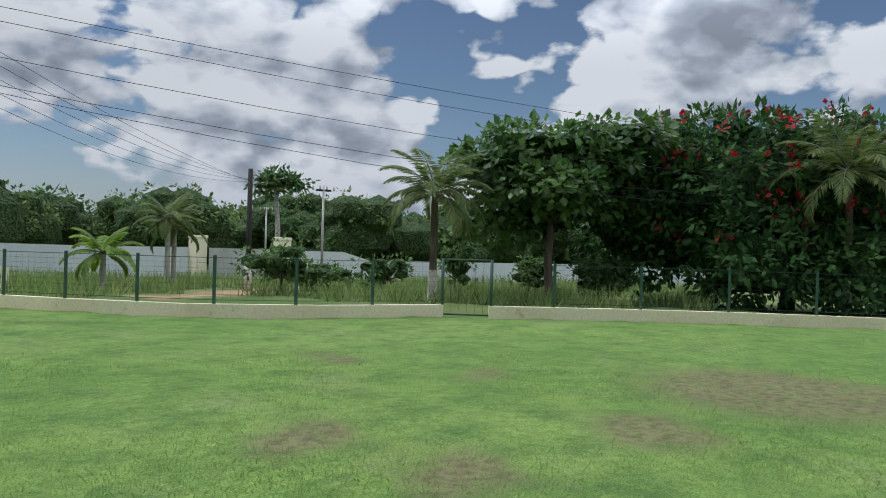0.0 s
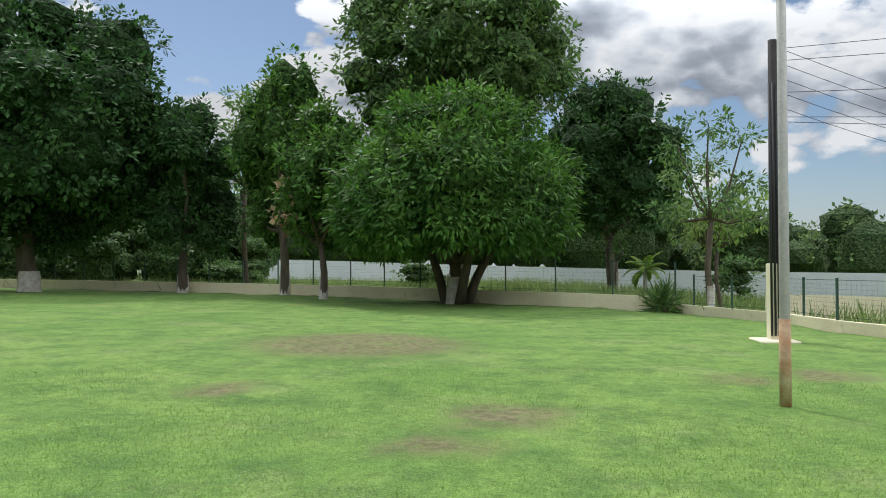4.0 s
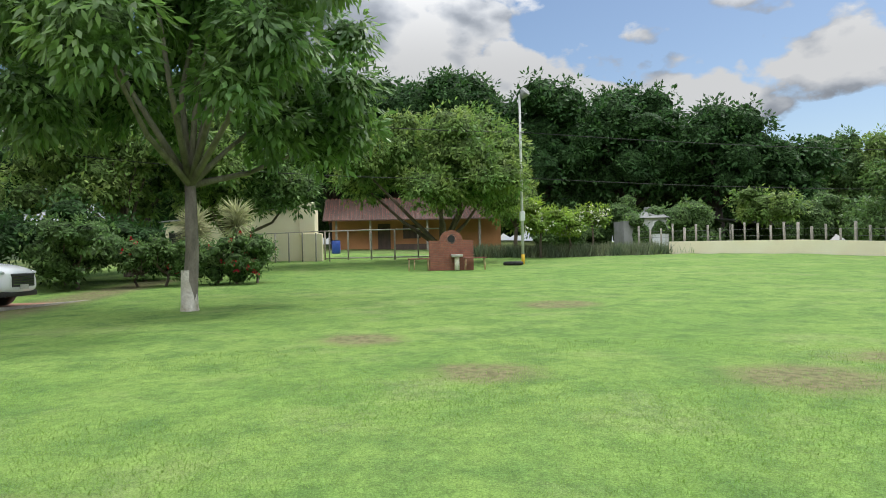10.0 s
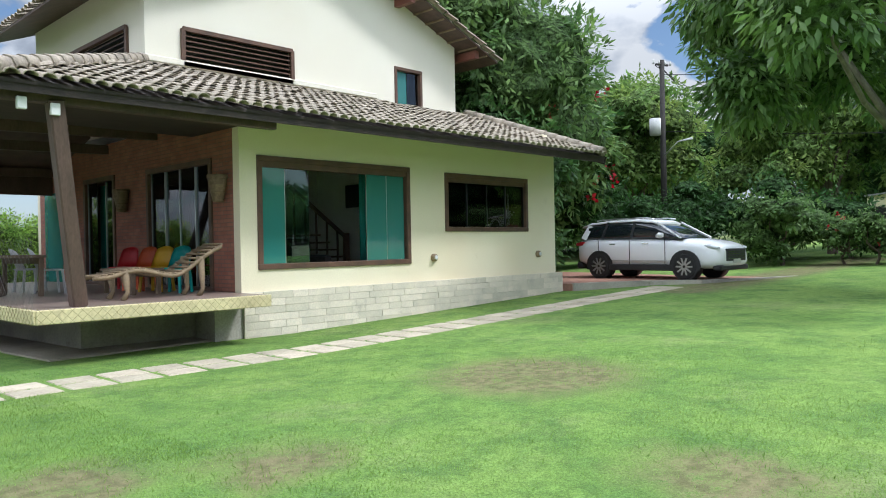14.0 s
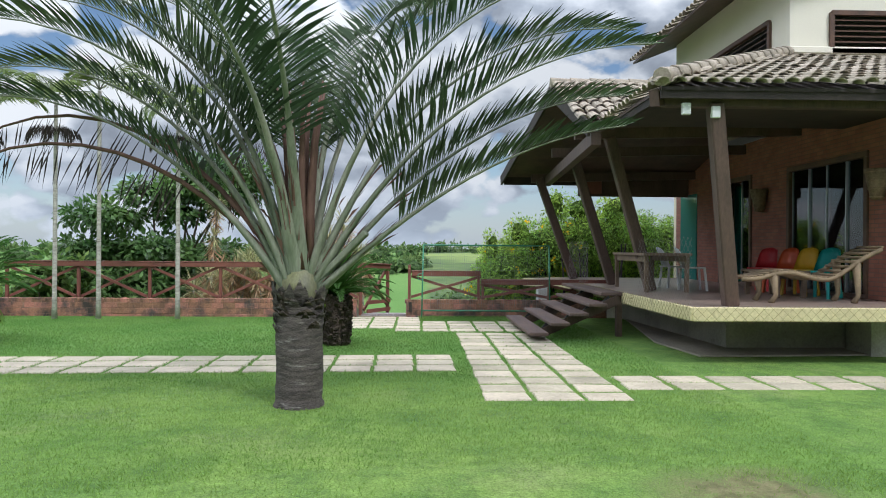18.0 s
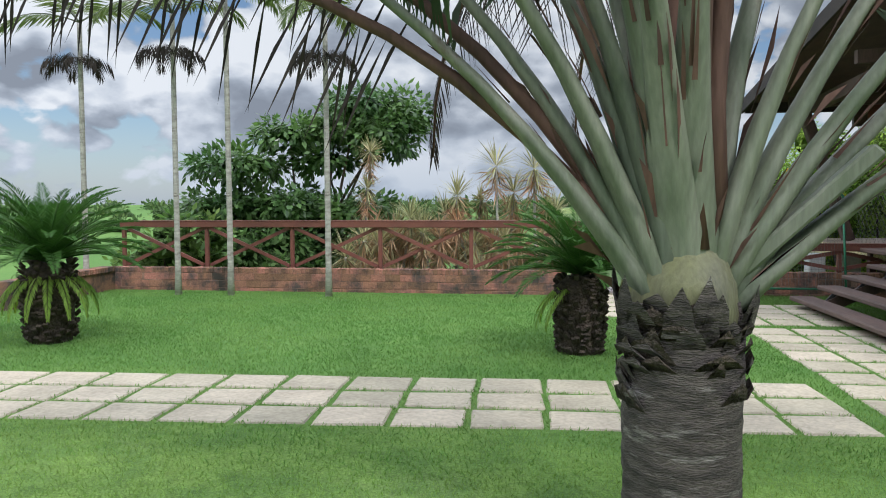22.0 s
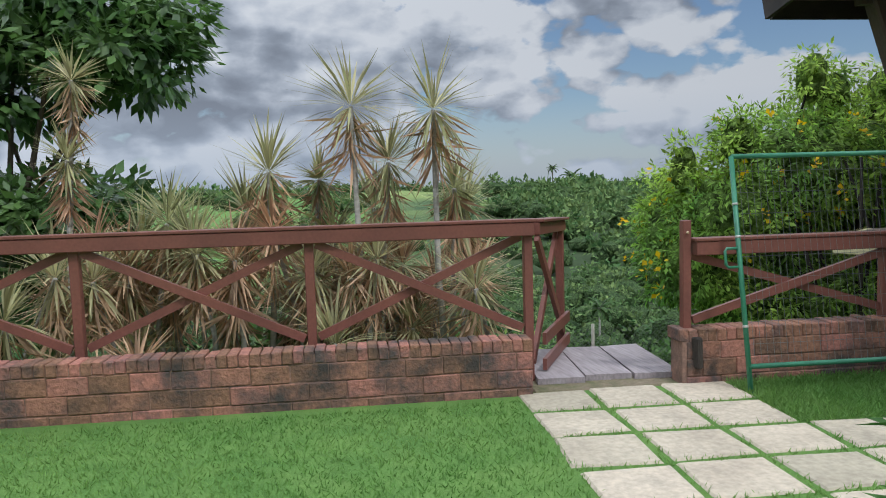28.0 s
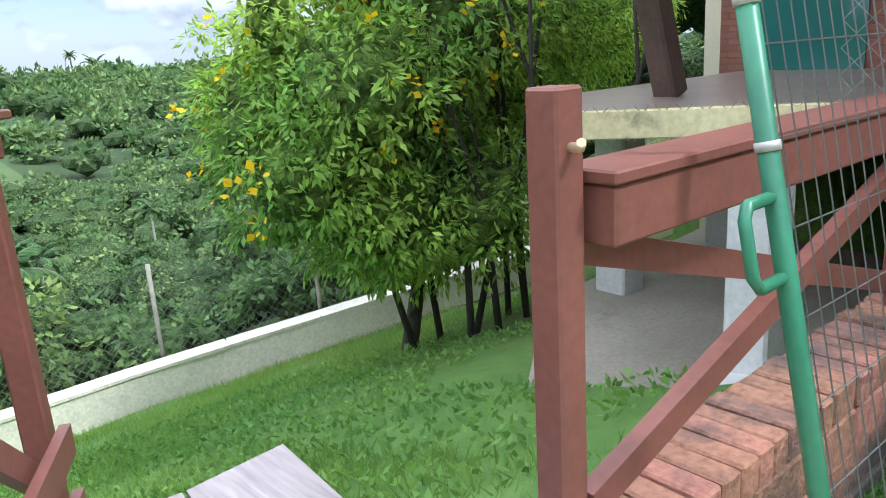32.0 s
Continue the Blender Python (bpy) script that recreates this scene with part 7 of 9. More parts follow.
part("cap", box(fresh(), -0.35, 0.35, -0.3, 0.3, 2.85, 3.05, 0.02), M["fibre"], shed)
part("annex", box(fresh(), -1.4, 0.8, -2.3, -1.0, -0.8, 2.0), M["fibre"], shed)
lean = thing("dark_lean_to", "dark sheet roof on thin posts beyond the curved wall", "shelter")
part("roof", slab_of(fresh(), [(-45, 37.6, 3.7), (-49, 37.6, 3.9), (-49, 42.6, 3.3), (-45, 42.6, 3.1)], 0.08), M["blackplastic"], lean)
for x in (-45.3, -48.7):
    for y in (38, 42.2):
        part("post", tube(fresh(), [(x, y, 0.3), (x, y, 3.4)], 0.06, 6), M["fencewood"], lean)

CW = [(-40.9, 31.6), (-38.2, 34.6), (-35.0, 37.2), (-32.0, 39.2), (-29.3, 40.9)]
cw = low_wall("curved_cream_wall", CW, 0.82, "cream rendered curved wall at the edge of the lawn", "plaster", 0.2)
stakes = thing("stake_fence", "grey wooden stakes with wire behind the curved wall", "fence")
r = np.random.default_rng(5)
for x, y in along([(-43.5, 30.5), (-40.5, 33.5), (-37, 36.5), (-33, 39.5), (-29, 42.0)], 0.8):
    h = 1.5 + 0.5 * r.random()
    part("stake", tube(fresh(), [(x, y, hz(x, y) - 0.2), (x + r.normal() * 0.04, y, hz(x, y) + h)], 0.06 + 0.03 * r.random(), 6), M["fencewood"], stakes)
for k in range(3):
    pts = [(x, y, hz(x, y) + 0.7 + 0.4 * k) for x, y in along([(-43.5, 30.5), (-40.5, 33.5), (-37, 36.5), (-33, 39.5), (-29, 42.0)], 2.0)]
    part("wire", tube(fresh(), pts, 0.01, 4), M["wire"], stakes)
cg = thing("green_field_gate", "green tubular field gate at the lawn's far corner", "gate")
a, b = V((-25.6, 50.4, 0.4)), V((-22.2, 51.8, 0.4))
part("post", box(fresh(), -26.3, -25.8, 49.9, 50.3, 0.0, 1.9), M["darkgreen"], cg)
for z in (0.15, 0.95, 1.7):
    part("rail", tube(fresh(), [a + V((0, 0, z)), b + V((0, 0, z))], 0.035, 6), M["darkgreen"], cg)
for p in (a, (a + b) / 2, b):
    part("upright", tube(fresh(), [p, p + V((0, 0, 1.7))], 0.035, 6), M["darkgreen"], cg)

# brick barbecue and benches
bq = thing("brick_barbecue", "red brick barbecue wall with arched top and round hole", "barbecue", at=(-27.0, 15.55, hz(-27, 15.55)))
bm = fresh()
n = 16
outline = [(-1.0, 0.0), (1.0, 0.0), (1.0, 1.35)] + [(0.52 * math.cos(math.pi * k / 8), 1.35 + 0.47 * math.sin(math.pi * k / 8)) for k in range(9)] + [(-1.0, 1.35)]
hole = [(0.16 * math.cos(math.tau * k / 12), 1.42 + 0.16 * math.sin(math.tau * k / 12)) for k in range(12)]
for x, flip in ((0.15, 1), (-0.15, -1)):
    ov = [bm.verts.new((x, p, z)) for p, z in outline]
    bm.faces.new(ov if flip > 0 else ov[::-1])
allv = list(bm.verts)
m_ = len(outline)
for i in range(m_):
    j = (i + 1) % m_
    bm.faces.new((allv[i], allv[m_ + i], allv[m_ + j], allv[j]))
part("brick_screen", bm, M["housebrick_x"], bq)
# the screen is solid: a black disc paints the hole's dark inside
part("hole", tube(fresh(), [(0.14, 0, 1.42), (0.156, 0, 1.42)], 0.17, 14), M["rubber"], bq, "flat black disc standing in for a round hole")
part("hole_ring", tube(fresh(), [(0.14, 0, 1.42), (0.152, 0, 1.42)], 0.23, 14), M["brick"], bq)
part("grill_top", box(fresh(), 0.15, 0.75, -0.05, 0.45, 0.6, 0.72, 0.02), M["concrete"], bq)
part("grill_leg", tube(fresh(), [(0.5, 0.2, 0), (0.5, 0.2, 0.6)], 0.11, 10), M["cementwall"], bq)
for dy, dx in ((1.0, 0.6), (-1.5, 0.2), (-1.2, -0.8)):
    b = thing("iron_bench", "thin iron bench with a wooden seat by the barbecue", "bench", "barbecue benches", at=(-27.0 + dx, 15.55 + dy, hz(-27, 15.55)))
    part("seat", box(fresh(), -0.2, 0.2, -0.5, 0.5, 0.52, 0.58, 0.01), M["redwood"], b)
    for s in (-1, 1):
        for q in (-1, 1):
            part("leg", tube(fresh(), [(s * 0.18, q * 0.44, 0), (s * 0.16, q * 0.42, 0.52)], 0.02, 5), M["rust"], b)

# slope wall below the gate
SLOPE_LINE = [(20, -19.5), (12.5, -17.6), (7.9, -16.7), (4.0, -16.2), (2.15, -15.6), (-1.2, -14.8), (-6, -13.6)]
sw = low_wall("slope_wall", SLOPE_LINE, 0.62, "low pale cement wall with a white top on the slope", "cementwall", 0.3)
cap_line = along(SLOPE_LINE, 1.5)
for p, q in zip(cap_line, cap_line[1:]):
    part("cap_length", beam(fresh(), (*p, hz(*p) + 0.645), (*q, hz(*q) + 0.645), 0.34, 0.05), M["cementwall"], sw)
chain = thing("chain_link_fence", "chain-link fence on thin posts along the slope wall", "fence")
pts = along([(x, y - 0.3) for x, y in SLOPE_LINE], 2.6)
for x, y in pts:
    part("post", tube(fresh(), [(x, y, hz(x, y)), (x, y, hz(x, y) + 2.3)], 0.035, 6), M["fencewood"], chain)
ch = []
for p, q in zip(pts, pts[1:]):
    ch += net_panel((*p, hz(*p)), (*q, hz(*q)), 0.6, 2.2, 0.14, 0.004)
part("link_mesh", quads_mesh("link_mesh", ch, M["wire"]), None, chain)

# yard under the porch: floor, kerb, column foot and brick steps seen past the gate
low = thing("lower_yard", "bare concrete yard, kerb and brick steps under the porch", "yard", kind="structure")
part("floor", prism(fresh(), [(0.5, -9.9), (3.6, -9.6), (4.9, -8.6), (5.15, -8.0), (5.0, -7.4), (5.9, -7.1), (6.2, -6.3), (0.5, -6.3)], -2.6, -1.0), M["yardfloor"], low)
part("kerb", beam(fresh(), (4.4, -7.35, -0.86), (6.35, -6.82, -0.42), 0.16, 0.22, bevel=0.01), M["oldwhite"], low)
for k in range(4):
    part("step", box(fresh(), 5.75 - 0.36 * k, 6.35 - 0.36 * k, -6.75 - 0.06 * k, -6.2, -1.2, -0.38 - 0.16 * k, 0.015), M["brick"], low)
part("column", box(fresh(), 4.1, 4.38, -7.47, -7.19, -1.1, FLOOR - 0.16, 0.02), M["oldwhite"], low)
# ---- trees and plants ----
def frond_quads(rng, p0, az, el, length, bend, n, leaf, width, vee=0.5, start=0.12, hang=0.15, curl=0.0, ragged=0.0):
    """One feather leaf: the line of its rib and the quads of its leaflets."""
    p, pts = np.array(p0, float), []
    steps = n
    h = np.array((math.cos(az), math.sin(az), 0.0))
    side = np.array((-math.sin(az), math.cos(az), 0.0))
    e = el
    for k in range(steps + 1):
        pts.append(p.copy())
        e -= bend * (0.35 + 1.3 * k / steps) / steps
        d = h * math.cos(e) + np.array((0, 0, math.sin(e))) + side * curl * k / steps
        p = p + unit(d) * length / steps
    pts = np.array(pts)
    quads = []
    for k in range(int(start * steps), steps):
        t = k / steps
        d = unit(pts[min(k + 1, steps)] - pts[k])
        up_ = unit(np.cross(side, d))
        if up_[2] < 0:
            up_ = -up_
        ln = leaf * (0.35 + 0.65 * math.sin(math.pi * min(t * 0.9 + 0.12, 1.0)))
        for s in (-1, 1):
            for sub in (0.0, 0.5):
                if ragged and rng.random() < ragged:
                    continue
                q = pts[k] + (pts[min(k + 1, steps)] - pts[k]) * sub
                a = unit(side * s * (1 - 0.3 * t) + d * (0.55 + 0.5 * t) + up_ * vee + rng.normal(size=3) * 0.07)
                a = a - np.array((0, 0, hang))
                quads.append((q, a, ln * (0.9 + 0.2 * rng.random()), d))
    return pts, quads


def fronds_mesh(rng, quads, width):
    pts = np.array([q[0] for q in quads])
    ax = np.array([q[1] for q in quads])
    ln = np.array([q[2] for q in quads])
    flat = np.array([q[3] for q in quads])
    n = len(pts)
    ax = unit(ax)
    side = unit(flat - ax * (flat * ax).sum(1, keepdims=True))
    w = np.broadcast_to(width, n)[:, None]
    mid = pts + ax * ln[:, None] * 0.5 - np.array((0, 0, 1.0)) * (ln * 0.04)[:, None]
    end = pts + ax * ln[:, None] - np.array((0, 0, 1.0)) * (ln * 0.16)[:, None]
    return np.stack([pts, mid + side * w * 0.5, end, mid - side * w * 0.5], 1).reshape(-1, 3)


def feather_palm(name, label, at, trunk_h, r, spec, leafmat, barkmat, width, seed, group="", white=0.0, crownshaft=0.0, lean=(0, 0), category="palm tree", rib=0.022):
    """spec: rows of (azimuth, elevation, length, bend, leaflet, vee, hang) in degrees and metres."""
    rng = np.random.default_rng(seed)
    t = thing(name, label, category, group, at=at)
    top = V((lean[0], lean[1], trunk_h))
    n = 9
    pts = [V((lean[0] * (k / n) ** 1.5, lean[1] * (k / n) ** 1.5, trunk_h * k / n)) for k in range(n + 1)]
    pts[0].z = -0.1
    part("trunk", tube(fresh(), pts, [r * (1.25 if k == 0 else 1.0 - 0.22 * k / n) for k in range(n + 1)], 12), M[barkmat], t)
    if white:
        part("limewash_band", tube(fresh(), [(0, 0, -0.05), (lean[0] * 0.05, 0, white)], [r * 1.3, r * 1.05], 12, cap=False), M["limewash"], t, "whitewashed foot")
    quads, ribs = [], fresh()
    for az, el, length, bend, leaf, vee, hang in spec:
        p, q = frond_quads(rng, top + V((0, 0, 0.02)), radians(az), radians(el), length, radians(bend), 26, leaf, width, vee, 0.16, hang)
        quads += q
        tube(ribs, [V(x) for x in p[::3]], [rib * (1.3 - 1.1 * k / len(p[::3])) for k in range(len(p[::3]))], 4)
    part("fronds", quads_mesh("fronds", fronds_mesh(rng, quads, width), M[leafmat]), None, t)
    part("frond_ribs", ribs, M["petiole"], t)
    return t


def flat_stalk(line, widths, thicks, side, seg=10):
    """A leaf stalk with an oval section, broad across side."""
    bm, rings = fresh(), []
    for i, p in enumerate(line):
        d = (line[min(i + 1, len(line) - 1)] - line[max(i - 1, 0)]).normalized()
        a = (side - d * side.dot(d)).normalized()
        b = d.cross(a)
        rings.append([bm.verts.new(p + a * math.cos(k * math.tau / seg) * widths[i] + b * math.sin(k * math.tau / seg) * thicks[i]) for k in range(seg)])
    for r0, r1 in zip(rings, rings[1:]):
        for k in range(seg):
            bm.faces.new((r0[k], r0[(k + 1) % seg], r1[(k + 1) % seg], r1[k])).smooth = True
    bm.faces.new(rings[0][::-1])
    bm.faces.new(rings[-1])
    return bm


# the large triangle palm on the lawn
rng = np.random.default_rng(11)
TP = thing("triangle_palm", "large grey-green triangle palm with a thick ringed trunk on the lawn", "palm tree", at=(8.46, 3.5, 0))
bm = fresh()
rings = 34
tube(bm, [(0.004 * math.sin(k * 0.4), 0.004 * math.cos(k * 0.3), -0.05 + 1.20 * k / rings) for k in range(rings + 1)],
     [(0.250 if k < 3 else 0.230) + 0.003 * (k % 2) + 0.002 * math.sin(k * 1.3) for k in range(rings + 1)], 22)
part("trunk", bm, M["palmtrunk"], TP)
for k in range(70):
    a = rng.random() * math.tau
    z = 0.70 + 0.40 * rng.random() ** 0.7
    p = V((math.cos(a) * 0.228, math.sin(a) * 0.228, z))
    w_ = 0.03 + 0.09 * rng.random()
    tip = p + V((math.cos(a) * 0.03, math.sin(a) * 0.03, 0.03 + 0.05 * rng.random()))
    t_ = V((-math.sin(a), math.cos(a), 0))
    bm = fresh()
    vs = [bm.verts.new(q) for q in (p - t_ * w_, p + t_ * w_, tip + t_ * w_ * 0.5, tip + t_ * w_ * 0.1 + V((0, 0, 0.03)), tip - t_ * w_ * 0.7)]
    bm.faces.new(vs)
    bmesh.ops.solidify(bm, geom=bm.faces[:], thickness=0.008)
    part("old_leaf_scale", bm, M["cycadtrunk"] if k % 3 else M["palmtrunk"], TP)
base_spec = [
    # azimuth, elevation, length, bend, leaflet length
    (180, 43, 3.6, 36, 0.64), (186, 52, 4.0, 50, 0.68), (176, 60, 4.3, 62, 0.70), (184, 68, 4.5, 74, 0.70), (172, 76, 4.5, 76, 0.70),
    (2, 56, 4.1, 72, 0.68), (-6, 64, 4.4, 82, 0.70), (8, 70, 4.5, 88, 0.70), (-4, 77, 4.6, 88, 0.70), (14, 80, 4.6, 92, 0.70),
    (58, 81, 4.5, 90, 0.68), (84, 84, 4.5, 84, 0.68), (35, 84, 4.6, 88, 0.68),
    (-70, 82, 4.3, 78, 0.68), (-100, 80, 4.3, 72, 0.68), (240, 84, 4.4, 72, 0.68), (-30, 84, 4.5, 84, 0.68), (210, 82, 4.4, 70, 0.68)]
quads, strips = [], []
for k, (az, el, length, bend, leaf) in enumerate(base_spec):
    a = radians(az)
    low_ = 1.0 - el / 90
    p0 = V((math.cos(a) * (0.07 + 0.16 * low_), math.sin(a) * (0.07 + 0.16 * low_), 1.10 + 0.0035 * (el - 40)))
    p, q = frond_quads(rng, p0, a, radians(el), length, radians(bend), 60, leaf, 0.035, 0.75, 0.30, 0.16, 0.05 * math.sin(k * 2))
    quads += q
    line = [V(x) for x in p[::4]]
    across = V((-math.sin(a), math.cos(a), 0))
    foot = V((math.cos(a) * 0.15, math.sin(a) * 0.15, 1.08))
    widths = [0.10] + [max(0.008, 0.105 * math.exp(-i / 2.6) + 0.030 * (1 - i / 16.0)) for i in range(len(line))]
    thicks = [0.05] + [max(0.007, 0.030 * math.exp(-i / 3.0) + 0.026 * (1 - i / 16.0)) for i in range(len(line))]
    part("leaf_stalk", flat_stalk([foot] + line, widths, thicks, across), M["petiole"], TP, "thick grey-green leaf stalk" if k == 0 else "")
    # dry fibres split off along the stalk's edges
    for j in range(9):
        i = rng.random() * 4.2
        c = line[int(i)].lerp(line[int(i) + 1], i % 1.0)
        way = (line[int(i) + 1] - line[int(i)]).normalized()
        b_ = rng.random() * math.tau
        o = way.orthogonal().normalized()
        o = (o * math.cos(b_) + way.cross(o) * math.sin(b_)) * (max(0.008, 0.066 * math.exp(-i / 2.2) + 0.034 * (1 - i / 16.0)) * 0.98)
        e = way.cross(o).normalized() * (0.003 + 0.008 * rng.random())
        ln = 0.12 + 0.3 * rng.random()
        tip = c + o * (1.1 + 0.9 * rng.random()) + way * ln + V((0, 0, -0.05 * rng.random()))
        strips += [tuple(c + o - e), tuple(c + o + e), tuple(c + o * 1.15 + way * ln * 0.6 + e * 0.7), tuple(tip)]
tagged(part("stalk_fibre", quads_mesh("stalk_fibre", strips, M["brownpet"]), None, TP, "dry split fibres along the leaf stalks"), kind="stuff")
part("fronds", quads_mesh("fronds", fronds_mesh(rng, quads, 0.034), M["frond"]), None, TP)
bm = fresh()
prof = [(1.04, 0.20), (1.09, 0.225), (1.16, 0.23), (1.23, 0.215), (1.30, 0.18), (1.36, 0.13), (1.40, 0.05)]
rows = [[bm.verts.new((math.cos(a) * r * (1 + 0.10 * math.cos(3 * a + 0.6)), math.sin(a) * r * (1 + 0.10 * math.cos(3 * a + 0.6)), z + 0.05 * math.cos(3 * a + 2.2) * (z < 1.2))) for a in [k * math.tau / 30 for k in range(30)]] for z, r in prof]
for r0, r1 in zip(rows, rows[1:]):
    for k in range(30):
        bm.faces.new((r0[k], r0[(k + 1) % 30], r1[(k + 1) % 30], r1[k])).smooth = True
bm.faces.new(rows[0][::-1])
bm.faces.new(rows[-1])
part("leaf_base", bm, M["sheath"], TP, "swollen yellow-green leaf base")
for k in range(16):
    a = math.tau * k / 16 + rng.normal() * 0.1
    z = 1.02 + 0.05 * rng.random()
    p, t_ = V((math.cos(a) * 0.245, math.sin(a) * 0.245, z)), V((-math.sin(a), math.cos(a), 0))
    w_, h_ = 0.05 + 0.03 * rng.random(), 0.09 + 0.16 * rng.random()
    o = V((math.cos(a), math.sin(a), 0))
    bm = fresh()
    bm.faces.new([bm.verts.new(q) for q in (p - t_ * w_, p + t_ * w_, p + t_ * w_ * 0.7 + o * 0.03 + V((0, 0, h_ * 0.6)), p + t_ * 0.01 + o * 0.035 + V((0, 0, h_)), p - t_ * w_ * 0.8 + o * 0.025 + V((0, 0, h_ * 0.5)))])
    bmesh.ops.solidify(bm, geom=bm.faces[:], thickness=0.012)
    part("dry_sheath", bm, M["palmtrunk"], TP, "grey dry split sheath" if k == 0 else "")
for k in range(7):
    a = k * 0.9
    tube_pts = [(math.cos(a) * 0.12, math.sin(a) * 0.12, 1.35), (math.cos(a) * 0.10, math.sin(a) * 0.10, 1.9), (math.cos(a) * 0.15, math.sin(a) * 0.15, 2.6), (math.cos(a) * 0.25, math.sin(a) * 0.25, 3.2)]
    part("brown_sheath", tube(fresh(), tube_pts, [0.05, 0.045, 0.03, 0.01], 6), M["brownpet"], TP)
for az, el, length, bend, rag in ((0, 50, 3.8, 88, 0.66), (-64, 73, 4.6, 165, 0.2), (-5, 58, 3.9, 92, 0.75), (-84, 72, 3.9, 150, 0.45)):
    p, q = frond_quads(rng, (0.15 * math.cos(radians(az)), 0.15 * math.sin(radians(az)), 1.3), radians(az), radians(el), length, radians(bend), 44, 0.50, 0.03, -0.2, 0.38, 1.7, 0.0, rag)
    line = [V(x) for x in p[::4]]
    stalk = part("dead_stalk", tube(fresh(), line, [0.034 * (1.1 - i / 13) for i in range(len(line))], 6), M["brownpet"], TP, "brown drooping stalk of a dead frond")
    part("dead_frond", quads_mesh("dead_frond", fronds_mesh(rng, q, 0.017), M["frond_dead"]), None, stalk, "dry blackened hanging leaflets")
part("cut_stalk", beam(fresh(), (-0.14, 0.02, 1.2), (-0.66, 0.1, 1.72), 0.12, 0.06, bevel=0.01), M["petiole"], TP, "cut end of an old leaf stalk")


def cycad(at, size, seed, turn=0, old=4, sweep=24):
    rng = np.random.default_rng(seed)
    t = thing("cycad", "sago cycad with dark rough trunk and stiff green fronds", "cycad", "lawn cycads", at=at, turn=turn)
    h = 0.79 * size
    bm = tube(fresh(), [(0, 0, -0.05), (0, 0, 0.1), (0, 0, h * 0.55), (0, 0, h * 0.9), (0, 0, h)], [0.19 * size, 0.205 * size, 0.235 * size, 0.22 * size, 0.13 * size], 16)
    scales = fresh()
    for k in range(230):
        a, z = rng.random() * math.tau, rng.random() * h
        r = (0.20 + 0.03 * math.sin(z / h * 2.6)) * size
        p = V((math.cos(a) * r, math.sin(a) * r, z))
        beam(scales, p, p + V((math.cos(a) * 0.05, math.sin(a) * 0.05, 0.05)), 0.05, 0.03, side=(-math.sin(a), math.cos(a), 0))
    part("trunk", bm, M["cycadtrunk"], t)
    tagged(part("trunk_scale", scales, M["cycadtrunk"], t, "dark stubs of old leaf bases"), kind="stuff")
    quads, ribs = [], fresh()
    for k in range(60):
        el = 78 - 64 * (k / 60) ** 0.9
        az = k * 137.5 + rng.normal() * 6
        p, q = frond_quads(rng, (0, 0, h), radians(az), radians(el), size * (0.92 + 0.14 * rng.random()), radians(44 + 22 * rng.random()), 44, 0.15 * size, 0.012, 0.45, 0.10, 0.02)
        quads += q
        tube(ribs, [V(x) for x in p[::6]], [0.010 - 0.001 * i for i in range(len(p[::6]))], 4)
    part("fronds", quads_mesh("fronds", fronds_mesh(rng, quads, 0.010 * size), M["cycad"]), None, t)
    part("frond_ribs", ribs, M["cycad"], t)
    quads = []
    for k in range(old):
        p, q = frond_quads(rng, (0, 0, h), radians(-30 + sweep * k), radians(-20), size * 0.75, radians(70), 26, 0.1, 0.012, 0.0, 0.12, 0.5)
        quads += q
    part("old_fronds", quads_mesh("old_fronds", fronds_mesh(rng, quads, 0.014 * size), M["leaf_lime"]), None, t, "yellowing fronds hanging down the trunk")
    return t


cycad((8.62, -1.15, 0.0), 1.0, 21)
cycad((14.45, -1.1, 0.0), 1.12, 22, 40, 16, 22.5)

for k, (x, h, dead) in enumerate(((16.74, 4.55, 1), (15.08, 4.65, 1), (14.15, 4.9, 0), (12.47, 4.5, 1))):
    spec = [(az + 17 * k, el, 1.5, 95, 0.46, 0.1, 0.35) for az, el in ((0, 60), (72, 45), (144, 62), (216, 40), (288, 55), (30, 20))]
    p = feather_palm("slender_palm", "slender palm with a pale mottled trunk beside the brick wall", (x, -5.3, 0.0), h, 0.05, spec, "coco", "palebark", 0.03, 40 + k, "slender palms", lean=(0.01 * (k - 1.5), 0), rib=0.012)
    if dead:
        rng = np.random.default_rng(60 + k)
        quads = []
        for j in range(7):
            pp, q = frond_quads(rng, (0.05, 0, h - 0.55), radians(j * 52), radians(20), 0.75, radians(120), 18, 0.30, 0.02, 0, 0.1, 1.0, 0, 0.2)
            quads += q
        part("dead_fronds", quads_mesh("dead_fronds", fronds_mesh(rng, quads, 0.018), M["frond_dead"]), None, p, "dry fronds hanging below the crown")

# coconut palms beyond the east fence
def coco_spec(n, length, rng):
    return [(k * 137.5 + rng.normal() * 8, 74 - 88 * (k / n), length * (0.85 + 0.25 * rng.random()), 62 + 45 * (k / n), length * 0.23, 0.15, 0.35) for k in range(n)]


